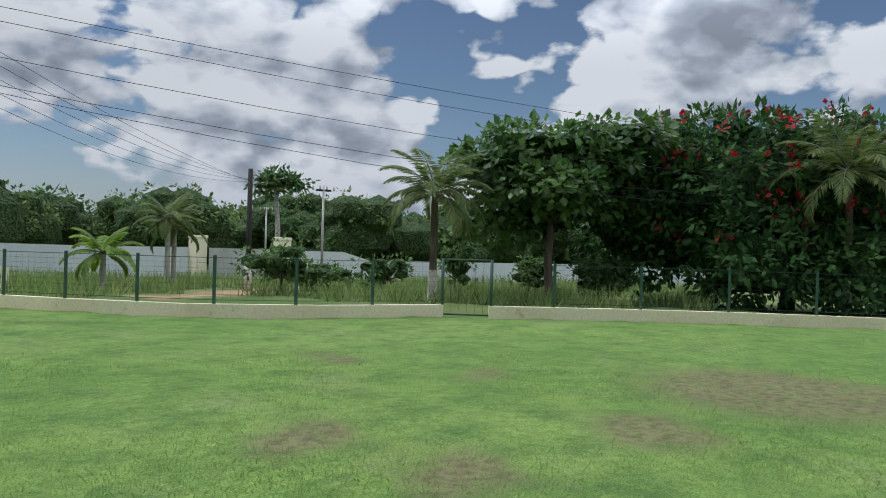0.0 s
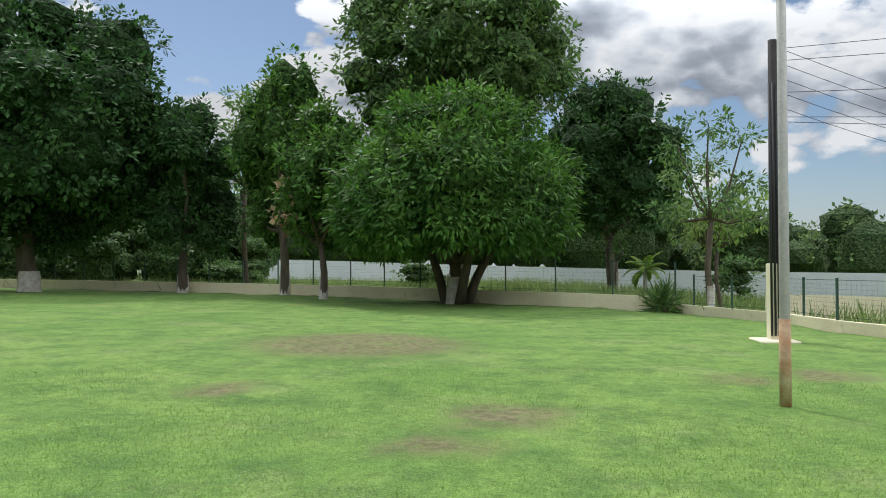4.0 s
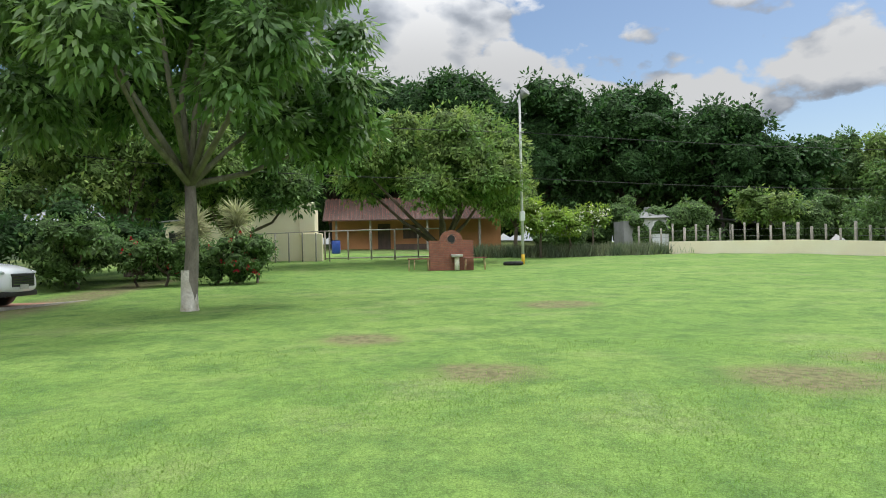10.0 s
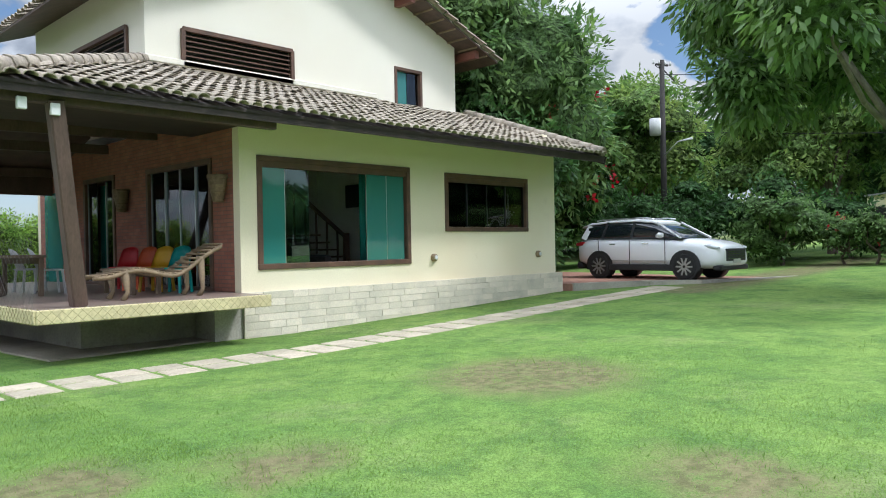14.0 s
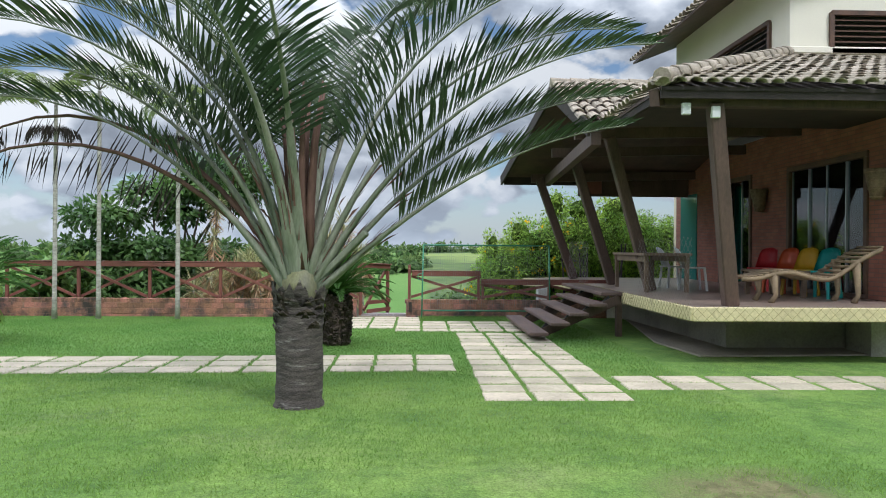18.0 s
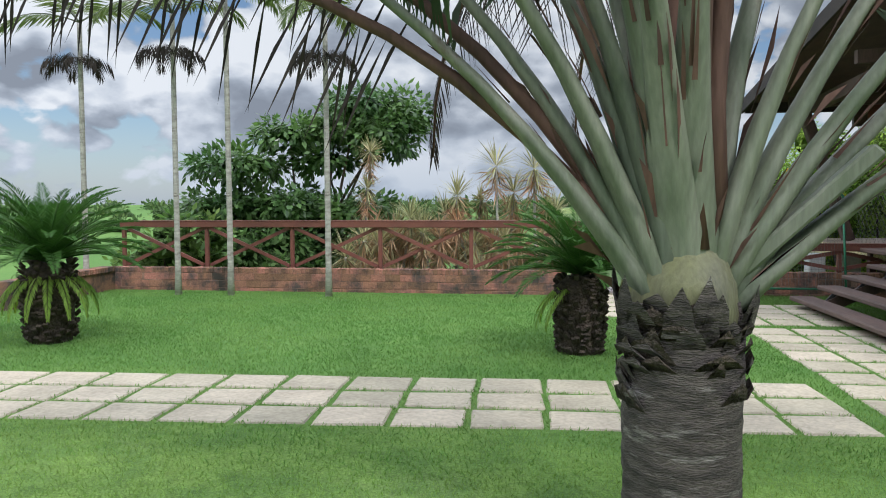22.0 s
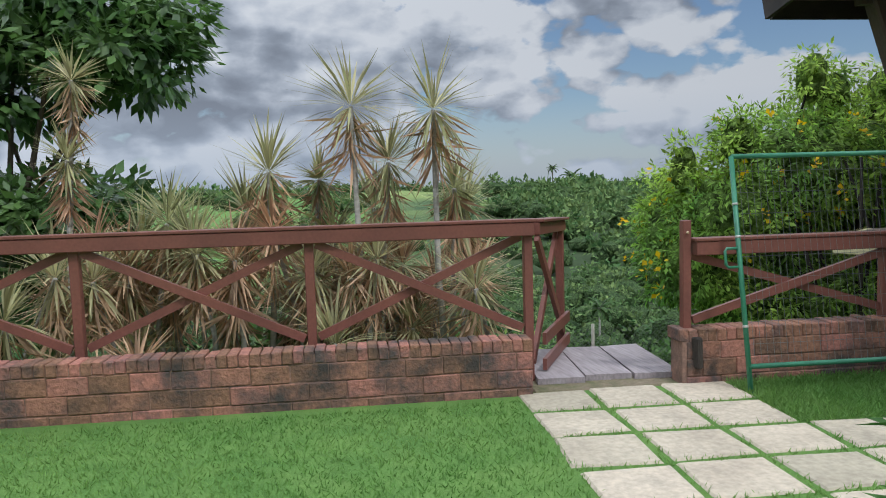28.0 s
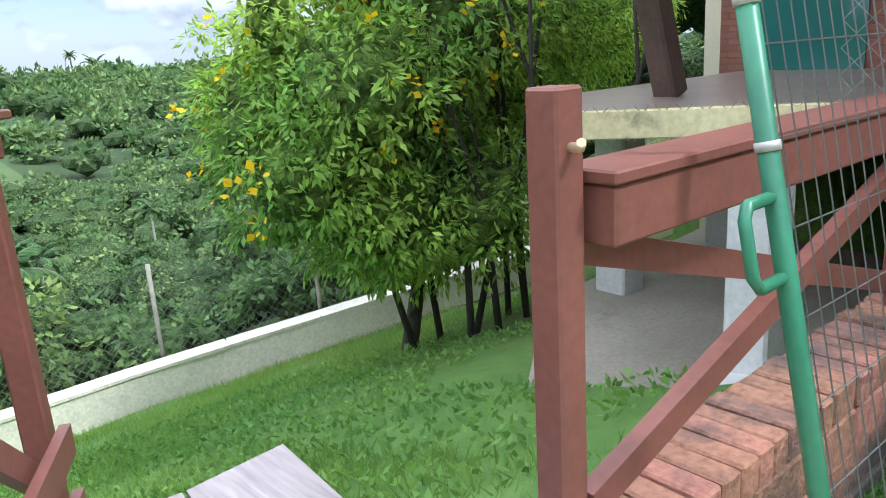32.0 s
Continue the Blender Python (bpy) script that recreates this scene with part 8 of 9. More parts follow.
rng = np.random.default_rng(5)
for x, y, h, ln, n, white in ((25.75, 25.07, 3.3, 2.15, 24, 1.0), (34.2, 14.7, 4.6, 2.7, 24, 1.0), (36.5, 17.0, 2.0, 3.0, 16, 0)):
    feather_palm("coconut_palm", "coconut palm with whitewashed foot beyond the boundary fence", (x, y, hz(x, y)), h, 0.13, coco_spec(n, ln, rng), "coco", "bark", 0.05, int(x), "coconut palms", white=white)
for x, y, h, ln, mat in ((21.2, 35.5, 1.3, 1.5, "leaf_lime"), (26.5, 39.5, 2.9, 1.7, "coco"), (27.6, 40.6, 2.6, 1.6, "coco"), (13.6, 50.0, 1.4, 1.3, "leaf_lime")):
    feather_palm("young_palm", "young yellow-green palm in the rough field", (x, y, hz(x, y)), h, 0.12, coco_spec(15, ln, rng), mat, "palebark", 0.06, int(x * 3), "young palms")

# dracaena thicket behind the timber fence
def dracaena(x, y, z, r, seed, m):
    rng = np.random.default_rng(seed)
    g = hz(x, y)
    t = thing("dracaena", "spiky dracaena rosette on a thin pale cane behind the fence", "dracaena", "dracaena thicket", at=(x, y, g))
    foot = V((rng.normal() * 0.15, rng.normal() * 0.15 - 0.1, -0.1))
    top = V((0, 0, z - g))
    part("cane", tube(fresh(), [foot, (foot + top) / 2 + V((rng.normal() * 0.06, rng.normal() * 0.06, 0)), top], [0.035, 0.028, 0.022], 6), M["palebark"], t)
    n = 110
    d = unit(rng.normal(size=(n, 3)) + np.array((0, 0, 0.3)))
    ln = r * (0.75 + 0.4 * rng.random(n))
    pts = np.tile(np.array(top), (n, 1)) + d * 0.02
    tagged(part("rosette", quads_mesh("rosette", leaf_quads(rng, pts, d, ln, 0.026, np.tile((0, 0, 1.0), (n, 1)) + 0.01).reshape(-1, 3), M[m]), None, t), kind="stuff")
    m2 = 55
    d = unit(rng.normal(size=(m2, 3)) * np.array((1, 1, 0.4)) - np.array((0, 0, 1.1)))
    pts = np.tile(np.array(top), (m2, 1)) - np.array((0, 0, 1.0)) * (rng.random(m2) * 0.45)[:, None]
    skirt = part("dry_skirt", quads_mesh("dry_skirt", leaf_quads(rng, pts, d, r * 0.8, 0.028).reshape(-1, 3), M["drac_dry"]), None, t, "dry drooping leaves below the rosette")
    tagged(skirt, "dry drooping leaves below the rosette", kind="stuff")
    return t


heads = [(9.88, -7.7, 2.22, 0.60), (9.16, -7.5, 2.16, 0.58), (12.45, -8.3, 2.56, 0.40), (12.5, -8.2, 1.82, 0.42), (10.66, -8.0, 1.66, 0.54), (10.2, -8.1, 1.58, 0.38), (9.55, -7.9, 1.72, 0.50), (8.95, -7.8, 1.46, 0.42)]
rng = np.random.default_rng(9)
for k in range(44):
    heads.append((8.75 + 4.3 * rng.random() ** 1.2, -6.9 - 1.9 * rng.random(), 0.05 + 1.25 * rng.random(), 0.46 + 0.14 * rng.random()))
heads.append((8.9, -7.0, 0.62, 0.55))
for k, (x, y, z, r) in enumerate(heads):
    dracaena(x, y, z, r, 100 + k, "drac_dry" if (k > 7 and k % 3 and r < 0.548) else "drac")
for k, (x, y, z) in enumerate(((-22.95, 6.75, 3.0), (-22.9, 5.2, 2.7))):
    rng = np.random.default_rng(150 + k)
    g = hz(x, y)
    t = thing("yucca", "yucca with a pale variegated rosette before the cream store", "yucca", "yuccas", at=(x, y, g))
    part("cane", tube(fresh(), [(0, 0, -0.1), (0, 0, z - g)], [0.09, 0.07], 7), M["bark"], t)
    n = 260
    d = unit(rng.normal(size=(n, 3)) + np.array((0, 0, 0.5)))
    pts = np.tile((0, 0, z - g - 0.4), (n, 1)) + np.array((0, 0, 1.0)) * (rng.random(n) * 0.75)[:, None]
    part("rosette", quads_mesh("rosette", leaf_quads(rng, pts, d, 0.9, 0.075, np.tile((0, 0, 1.0), (n, 1)) + 0.01).reshape(-1, 3), M["yucca"]), None, t)

# near trees
def ell(rng, x, y, z, rx, ry, rz, n, small=0.42, low=-0.35):
    return lobes_of(rng, x, y, z, rx, ry, rz, n, small, low)


rng = np.random.default_rng(31)
zA = hz(-11.5, 7.6)
lt = np.random.default_rng(331)
lt_lobes = []
for k in range(46):
    a, rr = lt.random() * math.tau, 4.3 * math.sqrt(lt.random())
    zz = 4.5 + 5.2 * lt.random() * (1 - 0.4 * (rr / 4.3) ** 2)
    q = 0.72 + 0.40 * lt.random()
    lt_lobes.append((-11.4 + rr * math.cos(a), 7.8 + rr * math.sin(a), zz, q, q, q * 0.8))
tree("lawn_tree", "leafy tree with drooping leaf clusters and whitewashed trunk on the lawn", (-11.5, 7.6, zA), (-11.35, 7.7, zA + 3.1), 0.17,
     lt_lobes, 88, 0.29, "leaf_lawn", "palebark2", seed=31, white=0.95, droop=0.9, aspect=0.27, core=0.45, forks=12, shell=0.8)


def open_tree(name, label, x, y, R, z0, z1, n, q, density, size, m, seed, r0=0.2, fork=1.2, white=0.0, group="", droop=0.6, aspect=0.3, forks=8, core=0.5, taper=0.45):
    """A spreading tree: leaf clusters of many sizes scattered through the crown, with gaps between."""
    rr_ = np.random.default_rng(seed)
    g = hz(x, y)
    lobes = []
    for k in range(n):
        a, rr = rr_.random() * math.tau, R * math.sqrt(rr_.random())
        zz = z0 + (z1 - z0) * rr_.random() * (1 - taper * (rr / R) ** 2)
        s_ = q * (0.7 + 0.7 * rr_.random())
        lobes.append((x + rr * math.cos(a), y + rr * math.sin(a), g + zz, s_, s_, s_ * 0.75))
    return tree(name, label, (x, y, g), (x + 0.1, y, g + fork), r0, lobes, density, size, m, "bark", seed, white, droop, aspect, core, forks, group, shell=0.6)


rng = np.random.default_rng(32)
zM = hz(3.7, 39.6)
MX, MY = 4.75, 39.8
mango_lobes = [(MX, MY, 5.3, 3.0, 3.0, 2.6)] + [(MX + 2.7 * math.cos(a), MY + 2.7 * math.sin(a), 4.4 + 0.5 * math.sin(a * 3), 1.9, 1.9, 1.8) for a in [k * math.tau / 9 for k in range(9)]] + \
    [(MX + 1.4 * math.cos(a), MY + 1.4 * math.sin(a), 6.7, 1.6, 1.6, 1.2) for a in [k * math.tau / 5 for k in range(5)]] + \
    [(MX + 3.3 * math.cos(a), MY + 3.3 * math.sin(a), 3.1, 1.15, 1.15, 1.0) for a in [k * math.tau / 12 for k in range(12)]]
t = tree("mango_tree", "broad dome-shaped mango tree with several whitewashed trunks", (MX, MY, zM), (MX, MY, zM + 1.6), 0.26, mango_lobes, 70, 0.28, "leaf_mango", seed=32, white=1.0, droop=0.55, aspect=0.26, core=0.68, forks=10)
for dx, dy in ((0.7, 0.3), (-0.5, 0.4), (0.35, -0.5)):
    part("stem", tube(fresh(), [(dx * 0.6, dy * 0.6, -0.1), (dx * 1.2, dy * 1.2, 1.0), (dx * 2.4, dy * 2.4, 2.6)], [0.2, 0.17, 0.12], 8), M["bark"], t)


def simple_tree(name, label, x, y, h, rx, rz, n, density, size, m, seed, r0=0.2, bark="bark", white=0.0, low=-0.5, trunk=0.45, core=0.74, group="", stick=0.7, droop=0.4, ry=None, small=0.44, aspect=0.36, extra=None, forks=9):
    rng = np.random.default_rng(seed)
    g = hz(x, y)
    lob = ell(rng, x, y, g + h - rz, rx, ry or rx, rz, n, small, low)
    return tree(name, label, (x, y, g), (x + rng.normal() * 0.2, y + rng.normal() * 0.2, g + max((h - 2 * rz) * 1.0 + 0.5, h * trunk * 0.6)), r0, lob, density, size, m, bark, seed, white, droop, aspect, core, forks, group, extra=extra, stick=stick)


simple_tree("ficus_tree", "huge dense dark-leaved tree at the edge of the lawn", -16.5, 46.5, 15.6, 7.0, 7.0, 44, 17, 0.32, "leaf_dark", 41, 0.45, "bark", 1.0, -0.95, small=0.32, core=0.7)
simple_tree("ficus_tree", "dense dark-leaved tree beside the huge one", -9.2, 47.5, 9.6, 3.0, 4.2, 20, 24, 0.30, "leaf_dark", 42, 0.25, "bark", 0.9, -0.95, small=0.34)
simple_tree("shade_tree", "tall leafy tree with whitewashed foot by the fence", -3.6, 46.0, 11.4, 2.5, 5.0, 24, 22, 0.28, "leaf_mango", 43, 0.22, "bark", 1.0, -0.95, small=0.32)
simple_tree("shade_tree", "slender light-leaved tree between the dark crowns", -7.6, 52.0, 12.6, 2.6, 3.6, 20, 9, 0.26, "leaf_mid", 143, 0.16, "bark", 0.0, -0.7, small=0.26, core=0.0)
simple_tree("shade_tree", "very tall open-crowned tree behind the mango", 4.2, 47.5, 16.8, 6.3, 5.8, 54, 15, 0.30, "leaf_mid", 44, 0.35, "bark", 1.0, -0.8, small=0.23, core=0.25, forks=16)
simple_tree("shade_tree", "dark round-headed tree beyond the boundary wall", 13.0, 57.0, 12.8, 4.7, 4.9, 32, 14, 0.34, "leaf_dark", 45, 0.3, low=-0.9, small=0.32)
simple_tree("shade_tree", "brownish-green bushy tree beside the mango", -0.9, 42.5, 8.6, 2.1, 3.6, 20, 26, 0.26, "leaf_mango", 545, 0.16, "bark", 0.9, -0.9, core=0.6, small=0.34, extra=("drac_dry", 14, 0.24, (3, 7)))
lob = [(13.2 + dx, 36.4 + dy, z, r, r, 0.28) for dx, dy, z, r in ((0.0, 0.1, 6.1, 0.8), (-0.9, 0.3, 5.3, 0.75), (0.9, -0.4, 5.5, 0.8), (0.2, 0.9, 4.9, 0.8), (-0.9, -0.6, 4.3, 0.9), (1.1, 0.3, 4.2, 0.9), (0.0, -1.0, 3.5, 0.8), (-1.2, 0.4, 3.2, 0.9), (1.2, -0.6, 3.0, 0.8))]
tree("slim_tree", "slim young tree with an open tiered crown near the wall", (13.2, 36.4, hz(13.2, 36.4)), (13.25, 36.4, 3.2), 0.11, lob, 46, 0.2, "leaf_mid", seed=46, white=0.9, droop=0.5, core=0.0, shell=0.8)
simple_tree("slim_tree", "small light-green tree near the wall corner", 14.2, 38.8, 5.0, 2.0, 1.6, 9, 18, 0.24, "leaf_light", 47, 0.08, small=0.36, core=0.0)
simple_tree("slim_tree", "thin whitewashed tree inside the rough field", 13.0, 55.0, 3.4, 0.9, 0.9, 5, 24, 0.22, "leaf_mid", 48, 0.1, "bark", 1.3, core=0.0)
corner = thing("dracaena", "spiky dark green dracaena clump in the wall corner", "dracaena", at=(11.75, 36.7, 0))
rng = np.random.default_rng(49)
d = unit(rng.normal(size=(220, 3)) + np.array((0, 0, 0.7)))
part("leaves", quads_mesh("leaves", leaf_quads(rng, np.tile((0, 0, 0.25), (220, 1)) + rng.normal(size=(220, 3)) * 0.12, d, 0.85, 0.06).reshape(-1, 3), M["leaf_mid"]), None, corner)

# bougainvillea mass and sea almond beyond the east fence
rng = np.random.default_rng(51)
lob = [(31.2, 21.4, 3.0, 2.4, 2.4, 2.4), (31.5, 18.3, 3.6, 2.8, 2.8, 2.7), (33.4, 15.6, 3.4, 2.9, 2.9, 2.9), (35.3, 12.6, 3.2, 3.0, 3.0, 2.9), (32.0, 19.6, 4.7, 2.1, 2.1, 1.6), (34.2, 16.2, 4.9, 2.2, 2.2, 1.4), (36.5, 10.0, 3.0, 2.8, 2.8, 2.6), (30.4, 17.4, 1.3, 2.0, 2.0, 1.6), (32.0, 14.2, 1.2, 2.2, 2.2, 1.6), (33.8, 11.2, 1.2, 2.2, 2.2, 1.6), (37.5, 7.0, 2.6, 3.0, 3.0, 2.6)]
lob = [(x + 3.4, y + 0.3, z * 1.06, a * 1.08, b * 1.08, c * 1.06) for x, y, z, a, b, c in lob]
tree("bougainvillea", "great dark bougainvillea thicket with red bracts beyond the fence", (35.9, 16.8, hz(35.9, 16.8)), (35.9, 16.8, 1.2), 0.28, lob, 30, 0.34, "leaf_dark", "darkbark", 51, droop=0.3, core=0.7, category="shrub", extra=("leaf_red", 3.2, 0.17, (4, 5, 1, 2)))
rng = np.random.default_rng(52)
lob = [(30.3 + dx, 23.6 + dy, z * 1.06, r * 1.15, r * 1.15, rz) for dx, dy, z, r, rz in ((0, 0, 4.9, 1.9, 0.55), (-1.6, 1.2, 4.2, 1.5, 0.45), (1.4, -1.2, 4.4, 1.6, 0.5), (0.4, 0.6, 3.2, 2.1, 0.6), (-1.0, -0.4, 3.6, 1.5, 0.5), (1.8, -2.0, 5.3, 1.5, 0.5), (2.2, -0.6, 3.2, 1.5, 0.6), (0.6, 1.8, 2.4, 1.6, 0.7))]
tree("sea_almond_tree", "tiered sea almond tree with broad leaves beyond the fence", (30.4, 23.4, hz(30.4, 23.4)), (30.4, 23.4, 2.6), 0.16, lob, 34, 0.3, "leaf_gloss", seed=52, aspect=0.6, droop=0.2, core=0.6)

# west side: trees behind the car and round the drive
simple_tree("bougainvillea_tree", "tall tree wrapped in bougainvillea behind the parked car", -15.0, -7.2, 11.5, 4.4, 5.4, 22, 24, 0.34, "leaf_mid", 61, 0.3, "bark", 0, -0.95, extra=("leaf_red", 1.6, 0.16, (2, 5, 9)), aspect=0.26)
simple_tree("hedge_shrub", "dark climbing shrub against the end of the house", -11.0, -3.2, 5.6, 1.9, 2.9, 10, 34, 0.24, "leaf_dark", 62, 0.12, "bark", 0, -0.95, extra=("leaf_red", 1.0, 0.12, (1, 3)))
simple_tree("shade_tree", "light-green feathery tree behind the drive", -28.0, -8.5, 9.0, 4.6, 3.4, 16, 22, 0.28, "leaf_light", 63, 0.2, small=0.38, core=0.6)
open_tree("shade_tree", "light-green feathery tree behind the drive", -26.5, 1.6, 4.4, 3.0, 8.4, 50, 0.95, 42, 0.26, "leaf_light", 64, 0.2, 1.6, core=0.5)
open_tree("shade_tree", "mid-green tree by the cream store", -30.5, 5.2, 3.9, 3.2, 8.2, 42, 0.95, 42, 0.26, "leaf_mid", 65, 0.18, 1.5, core=0.5)
for k, (x, y, h, r) in enumerate(((-20.6, -2.2, 3.4, 2.0), (-22.2, 0.6, 3.2, 1.9), (-23.4, 3.2, 2.8, 1.7), (-19.0, -5.0, 3.8, 2.2))):
    simple_tree("hedge_shrub", "dark green shrub filling the gap behind the drive", x, y, h, r, h * 0.45, 9, 36, 0.2, "leaf_dark", 560 + k, 0.08, low=-0.95, group="drive understorey")
simple_tree("shrub", "rounded dark green shrub beside the drive", -19.6, 2.1, 2.9, 1.5, 1.4, 12, 44, 0.17, "leaf_mid", 67, 0.08, low=-0.95, group="drive shrubs")
for k, (x, y) in enumerate(((-20.2, 3.9), (-20.3, 4.7), (-20.5, 5.5), (-20.6, 6.3), (-20.8, 7.1), (-20.9, 7.8))):
    simple_tree("croton_shrub", "low clipped croton shrub with reddish tips", x, y, 1.75, 0.85, 0.85, 9, 70, 0.12, "leaf_mid", 70 + k, 0.05, low=-0.95, group="croton hedge", extra=("leaf_red", 2.2, 0.07, (0, 2)))
open_tree("cashew_tree", "spreading light-topped tree behind the brick barbecue", -33.9, 15.8, 4.7, 3.4, 8.0, 46, 1.1, 48, 0.27, "leaf_light", 76, 0.26, 0.9, core=0.6)
for k, (x, y, h, r) in enumerate(((-39.5, 22.6, 3.6, 1.9), (-41.5, 26.4, 3.4, 1.3), (-40.5, 24.6, 2.6, 1.1))):
    simple_tree("frangipani_tree", "small frangipani tree dotted with white flowers", x, y, h, r, r * 0.62, 9, 34, 0.24, "leaf_lime", 80 + k, 0.08, low=-0.4, core=0.6, group="frangipani trees", extra=("leaf_white", 1.6, 0.12, (0, 1, 2, 3, 4)))
simple_tree("shade_tree", "bright green pointed tree behind the mast", -44.0, 22.0, 7.0, 2.0, 2.9, 10, 24, 0.3, "leaf_light", 84, 0.15, low=-0.9)
for k, (x, y, h, r) in enumerate(((-60, 9, 15.4, 6.6), (-61, 19, 15.8, 6.2), (-58, 27, 14.8, 6.0), (-58, 35, 14.6, 5.8), (-55, 42, 12.6, 5.2), (-53, 47.8, 9.2, 3.6), (-66, 14, 16.4, 6.6), (-64, 1, 17, 7), (-56, -6, 16, 6), (-66, 38, 15.8, 6))):
    simple_tree("great_mango_tree", "great dark mango tree behind the cottage", x, y, h, r, h * 0.38, 24, 8.0, 0.46, "leaf_dark", 90 + k, 0.45, "darkbark", low=-0.7, core=0.74, small=0.34, group="great mango trees", stick=0.45)
for k, (x, y, h, r, m) in enumerate(((-58, 56, 10.6, 2.8, "leaf_mid"), (-54, 58, 11.2, 3.2, "leaf_light"), (-50, 60, 8.0, 3.6, "leaf_mid"), (-63, 52, 9.5, 3, "leaf_light"), (-44, 62, 7.6, 3.8, "leaf_mid"))):
    simple_tree("shade_tree", "mid-green tree beyond the curved wall", x, y, h, r, h * 0.36, 16, 14, 0.38, m, 110 + k, 0.2, core=0.66, low=-0.8, small=0.34)
open_tree("low_spreading_tree", "low spreading tree with crooked limbs at the lawn's edge", -33.8, 45.6, 5.4, 1.2, 6.0, 44, 1.1, 42, 0.27, "leaf_mid", 116, 0.24, 0.8, core=0.55)
simple_tree("low_spreading_tree", "small light tree among the stakes", -41.0, 38.5, 4.6, 2.4, 1.4, 9, 24, 0.26, "leaf_light", 117, 0.1, low=-0.7, core=0.6)

# south side, beyond the timber fence
g = hz(14.2, -10.4)
lob = [(12.75, -10.4, 3.15, 1.05, 0.95, 0.48), (12.3, -10.5, 3.65, 0.75, 0.7, 0.34), (13.2, -10.3, 3.75, 0.7, 0.7, 0.32), (15.9, -9.95, 2.42, 1.05, 0.9, 0.28), (14.75, -10.1, 3.12, 0.8, 0.75, 0.28), (14.0, -10.4, 2.55, 0.7, 0.7, 0.24), (13.7, -10.2, 3.3, 0.6, 0.6, 0.28),
       (14.9, -10.0, 1.5, 1.1, 0.9, 0.34), (16.3, -9.8, 1.45, 0.8, 0.8, 0.28), (13.3, -10.2, 1.35, 0.9, 0.8, 0.34), (15.2, -10.2, 0.6, 1.5, 1.1, 0.5), (13.0, -10.3, 0.4, 1.3, 1.0, 0.5)]
tree("glossy_umbrella_tree", "layered umbrella tree with glossy whorled leaves below the fence", (14.2, -10.4, g), (14.2, -10.4, 0.6), 0.10, lob, 190, 0.20, "leaf_gloss", seed=121, aspect=0.36, droop=0.6, core=0.3, shell=0.6, lean=0.05)
BX0, BY0 = 3.6, -11.7
g = hz(BX0, BY0)
lob = [(4.5, -11.0, 0.9, 0.9, 0.9, 0.8), (3.5, -11.3, 1.55, 1.3, 1.2, 0.9), (5.0, -11.2, 0.3, 0.8, 0.9, 0.7), (2.2, -12.1, 1.8, 1.4, 1.3, 1.0), (3.9, -11.9, 0.5, 1.3, 1.3, 1.0), (1.0, -12.8, 1.8, 1.5, 1.5, 1.0), (-0.6, -13.4, 1.7, 1.6, 1.6, 1.0), (4.7, -12.1, 1.0, 0.8, 0.9, 0.7),
       (2.4, -12.7, 0.7, 1.5, 1.4, 1.2), (0.6, -13.6, 0.6, 1.6, 1.6, 1.3), (5.1, -11.3, 1.6, 0.28, 0.28, 0.5), (-2.4, -14.0, 1.6, 1.6, 1.6, 1.2), (3.2, -11.2, 2.9, 0.3, 0.3, 0.5), (5.1, -11.6, 0.7, 0.6, 0.7, 0.6), (2.4, -11.9, 2.8, 0.4, 0.4, 0.4), (4.3, -11.2, 2.0, 0.4, 0.4, 0.5), (4.4, -11.0, -0.2, 0.8, 0.8, 0.6), (3.4, -10.8, -0.3, 0.9, 0.8, 0.7), (3.6, -11.6, -0.6, 0.9, 0.8, 0.6), (1.2, -12.2, 2.8, 0.5, 0.5, 0.5)]
yb = tree("yellow_trumpet_bush", "tall leafy bush with yellow trumpet flowers below the porch", (BX0, BY0, g), (BX0, BY0, g + 1.6), 0.09, lob, 360, 0.108, "leaf_lime2", "darkbark", 122, droop=0.7, aspect=0.27, core=0.5, category="bush", extra=("leaf_yellow", 8.0, 0.075, (0, 1, 2, 7, 4, 13)), shell=0.5)
rng = np.random.default_rng(123)
for k in range(14):
    x, y = 0.8 + 3.1 * rng.random(), -10.1 - 1.6 * rng.random()
    z = hz(x, y)
    part("stem", tube(fresh(), [(x - BX0, y - BY0, z - g - 0.1), (x - BX0 + rng.normal() * 0.15, y - BY0 + rng.normal() * 0.15, z - g + 1.3), (x - BX0 + rng.normal() * 0.4, y - BY0 + rng.normal() * 0.4, z - g + 3.2)], [0.045, 0.035, 0.018], 6), M["darkbark"], yb)
for k, (x, y, h, r) in enumerate(((9.2, -18.2, 2.6, 1.3), (6.6, -18.6, 2.8, 1.6), (4.4, -18.2, 2.4, 1.5), (12.0, -19.4, 2.6, 1.5), (1.6, -17.6, 2.4, 1.4), (-1.5, -17.2, 3.0, 1.6), (8.8, -11.4, 1.5, 0.8), (15.5, -20.0, 3.0, 1.8), (10.6, -9.2, 1.3, 1.0), (16.6, -8.4, 2.2, 1.3), (14.8, -8.6, 1.9, 1.2))):
    simple_tree("slope_shrub", "light green shrub on the slope", x, y, h, r, h * 0.42, 9, 42 if r < 1.4 else 32, 0.2, "leaf_light" if k % 2 else "leaf_mid", 130 + k, 0.06, low=-0.95, core=0.62, group="slope shrubs")


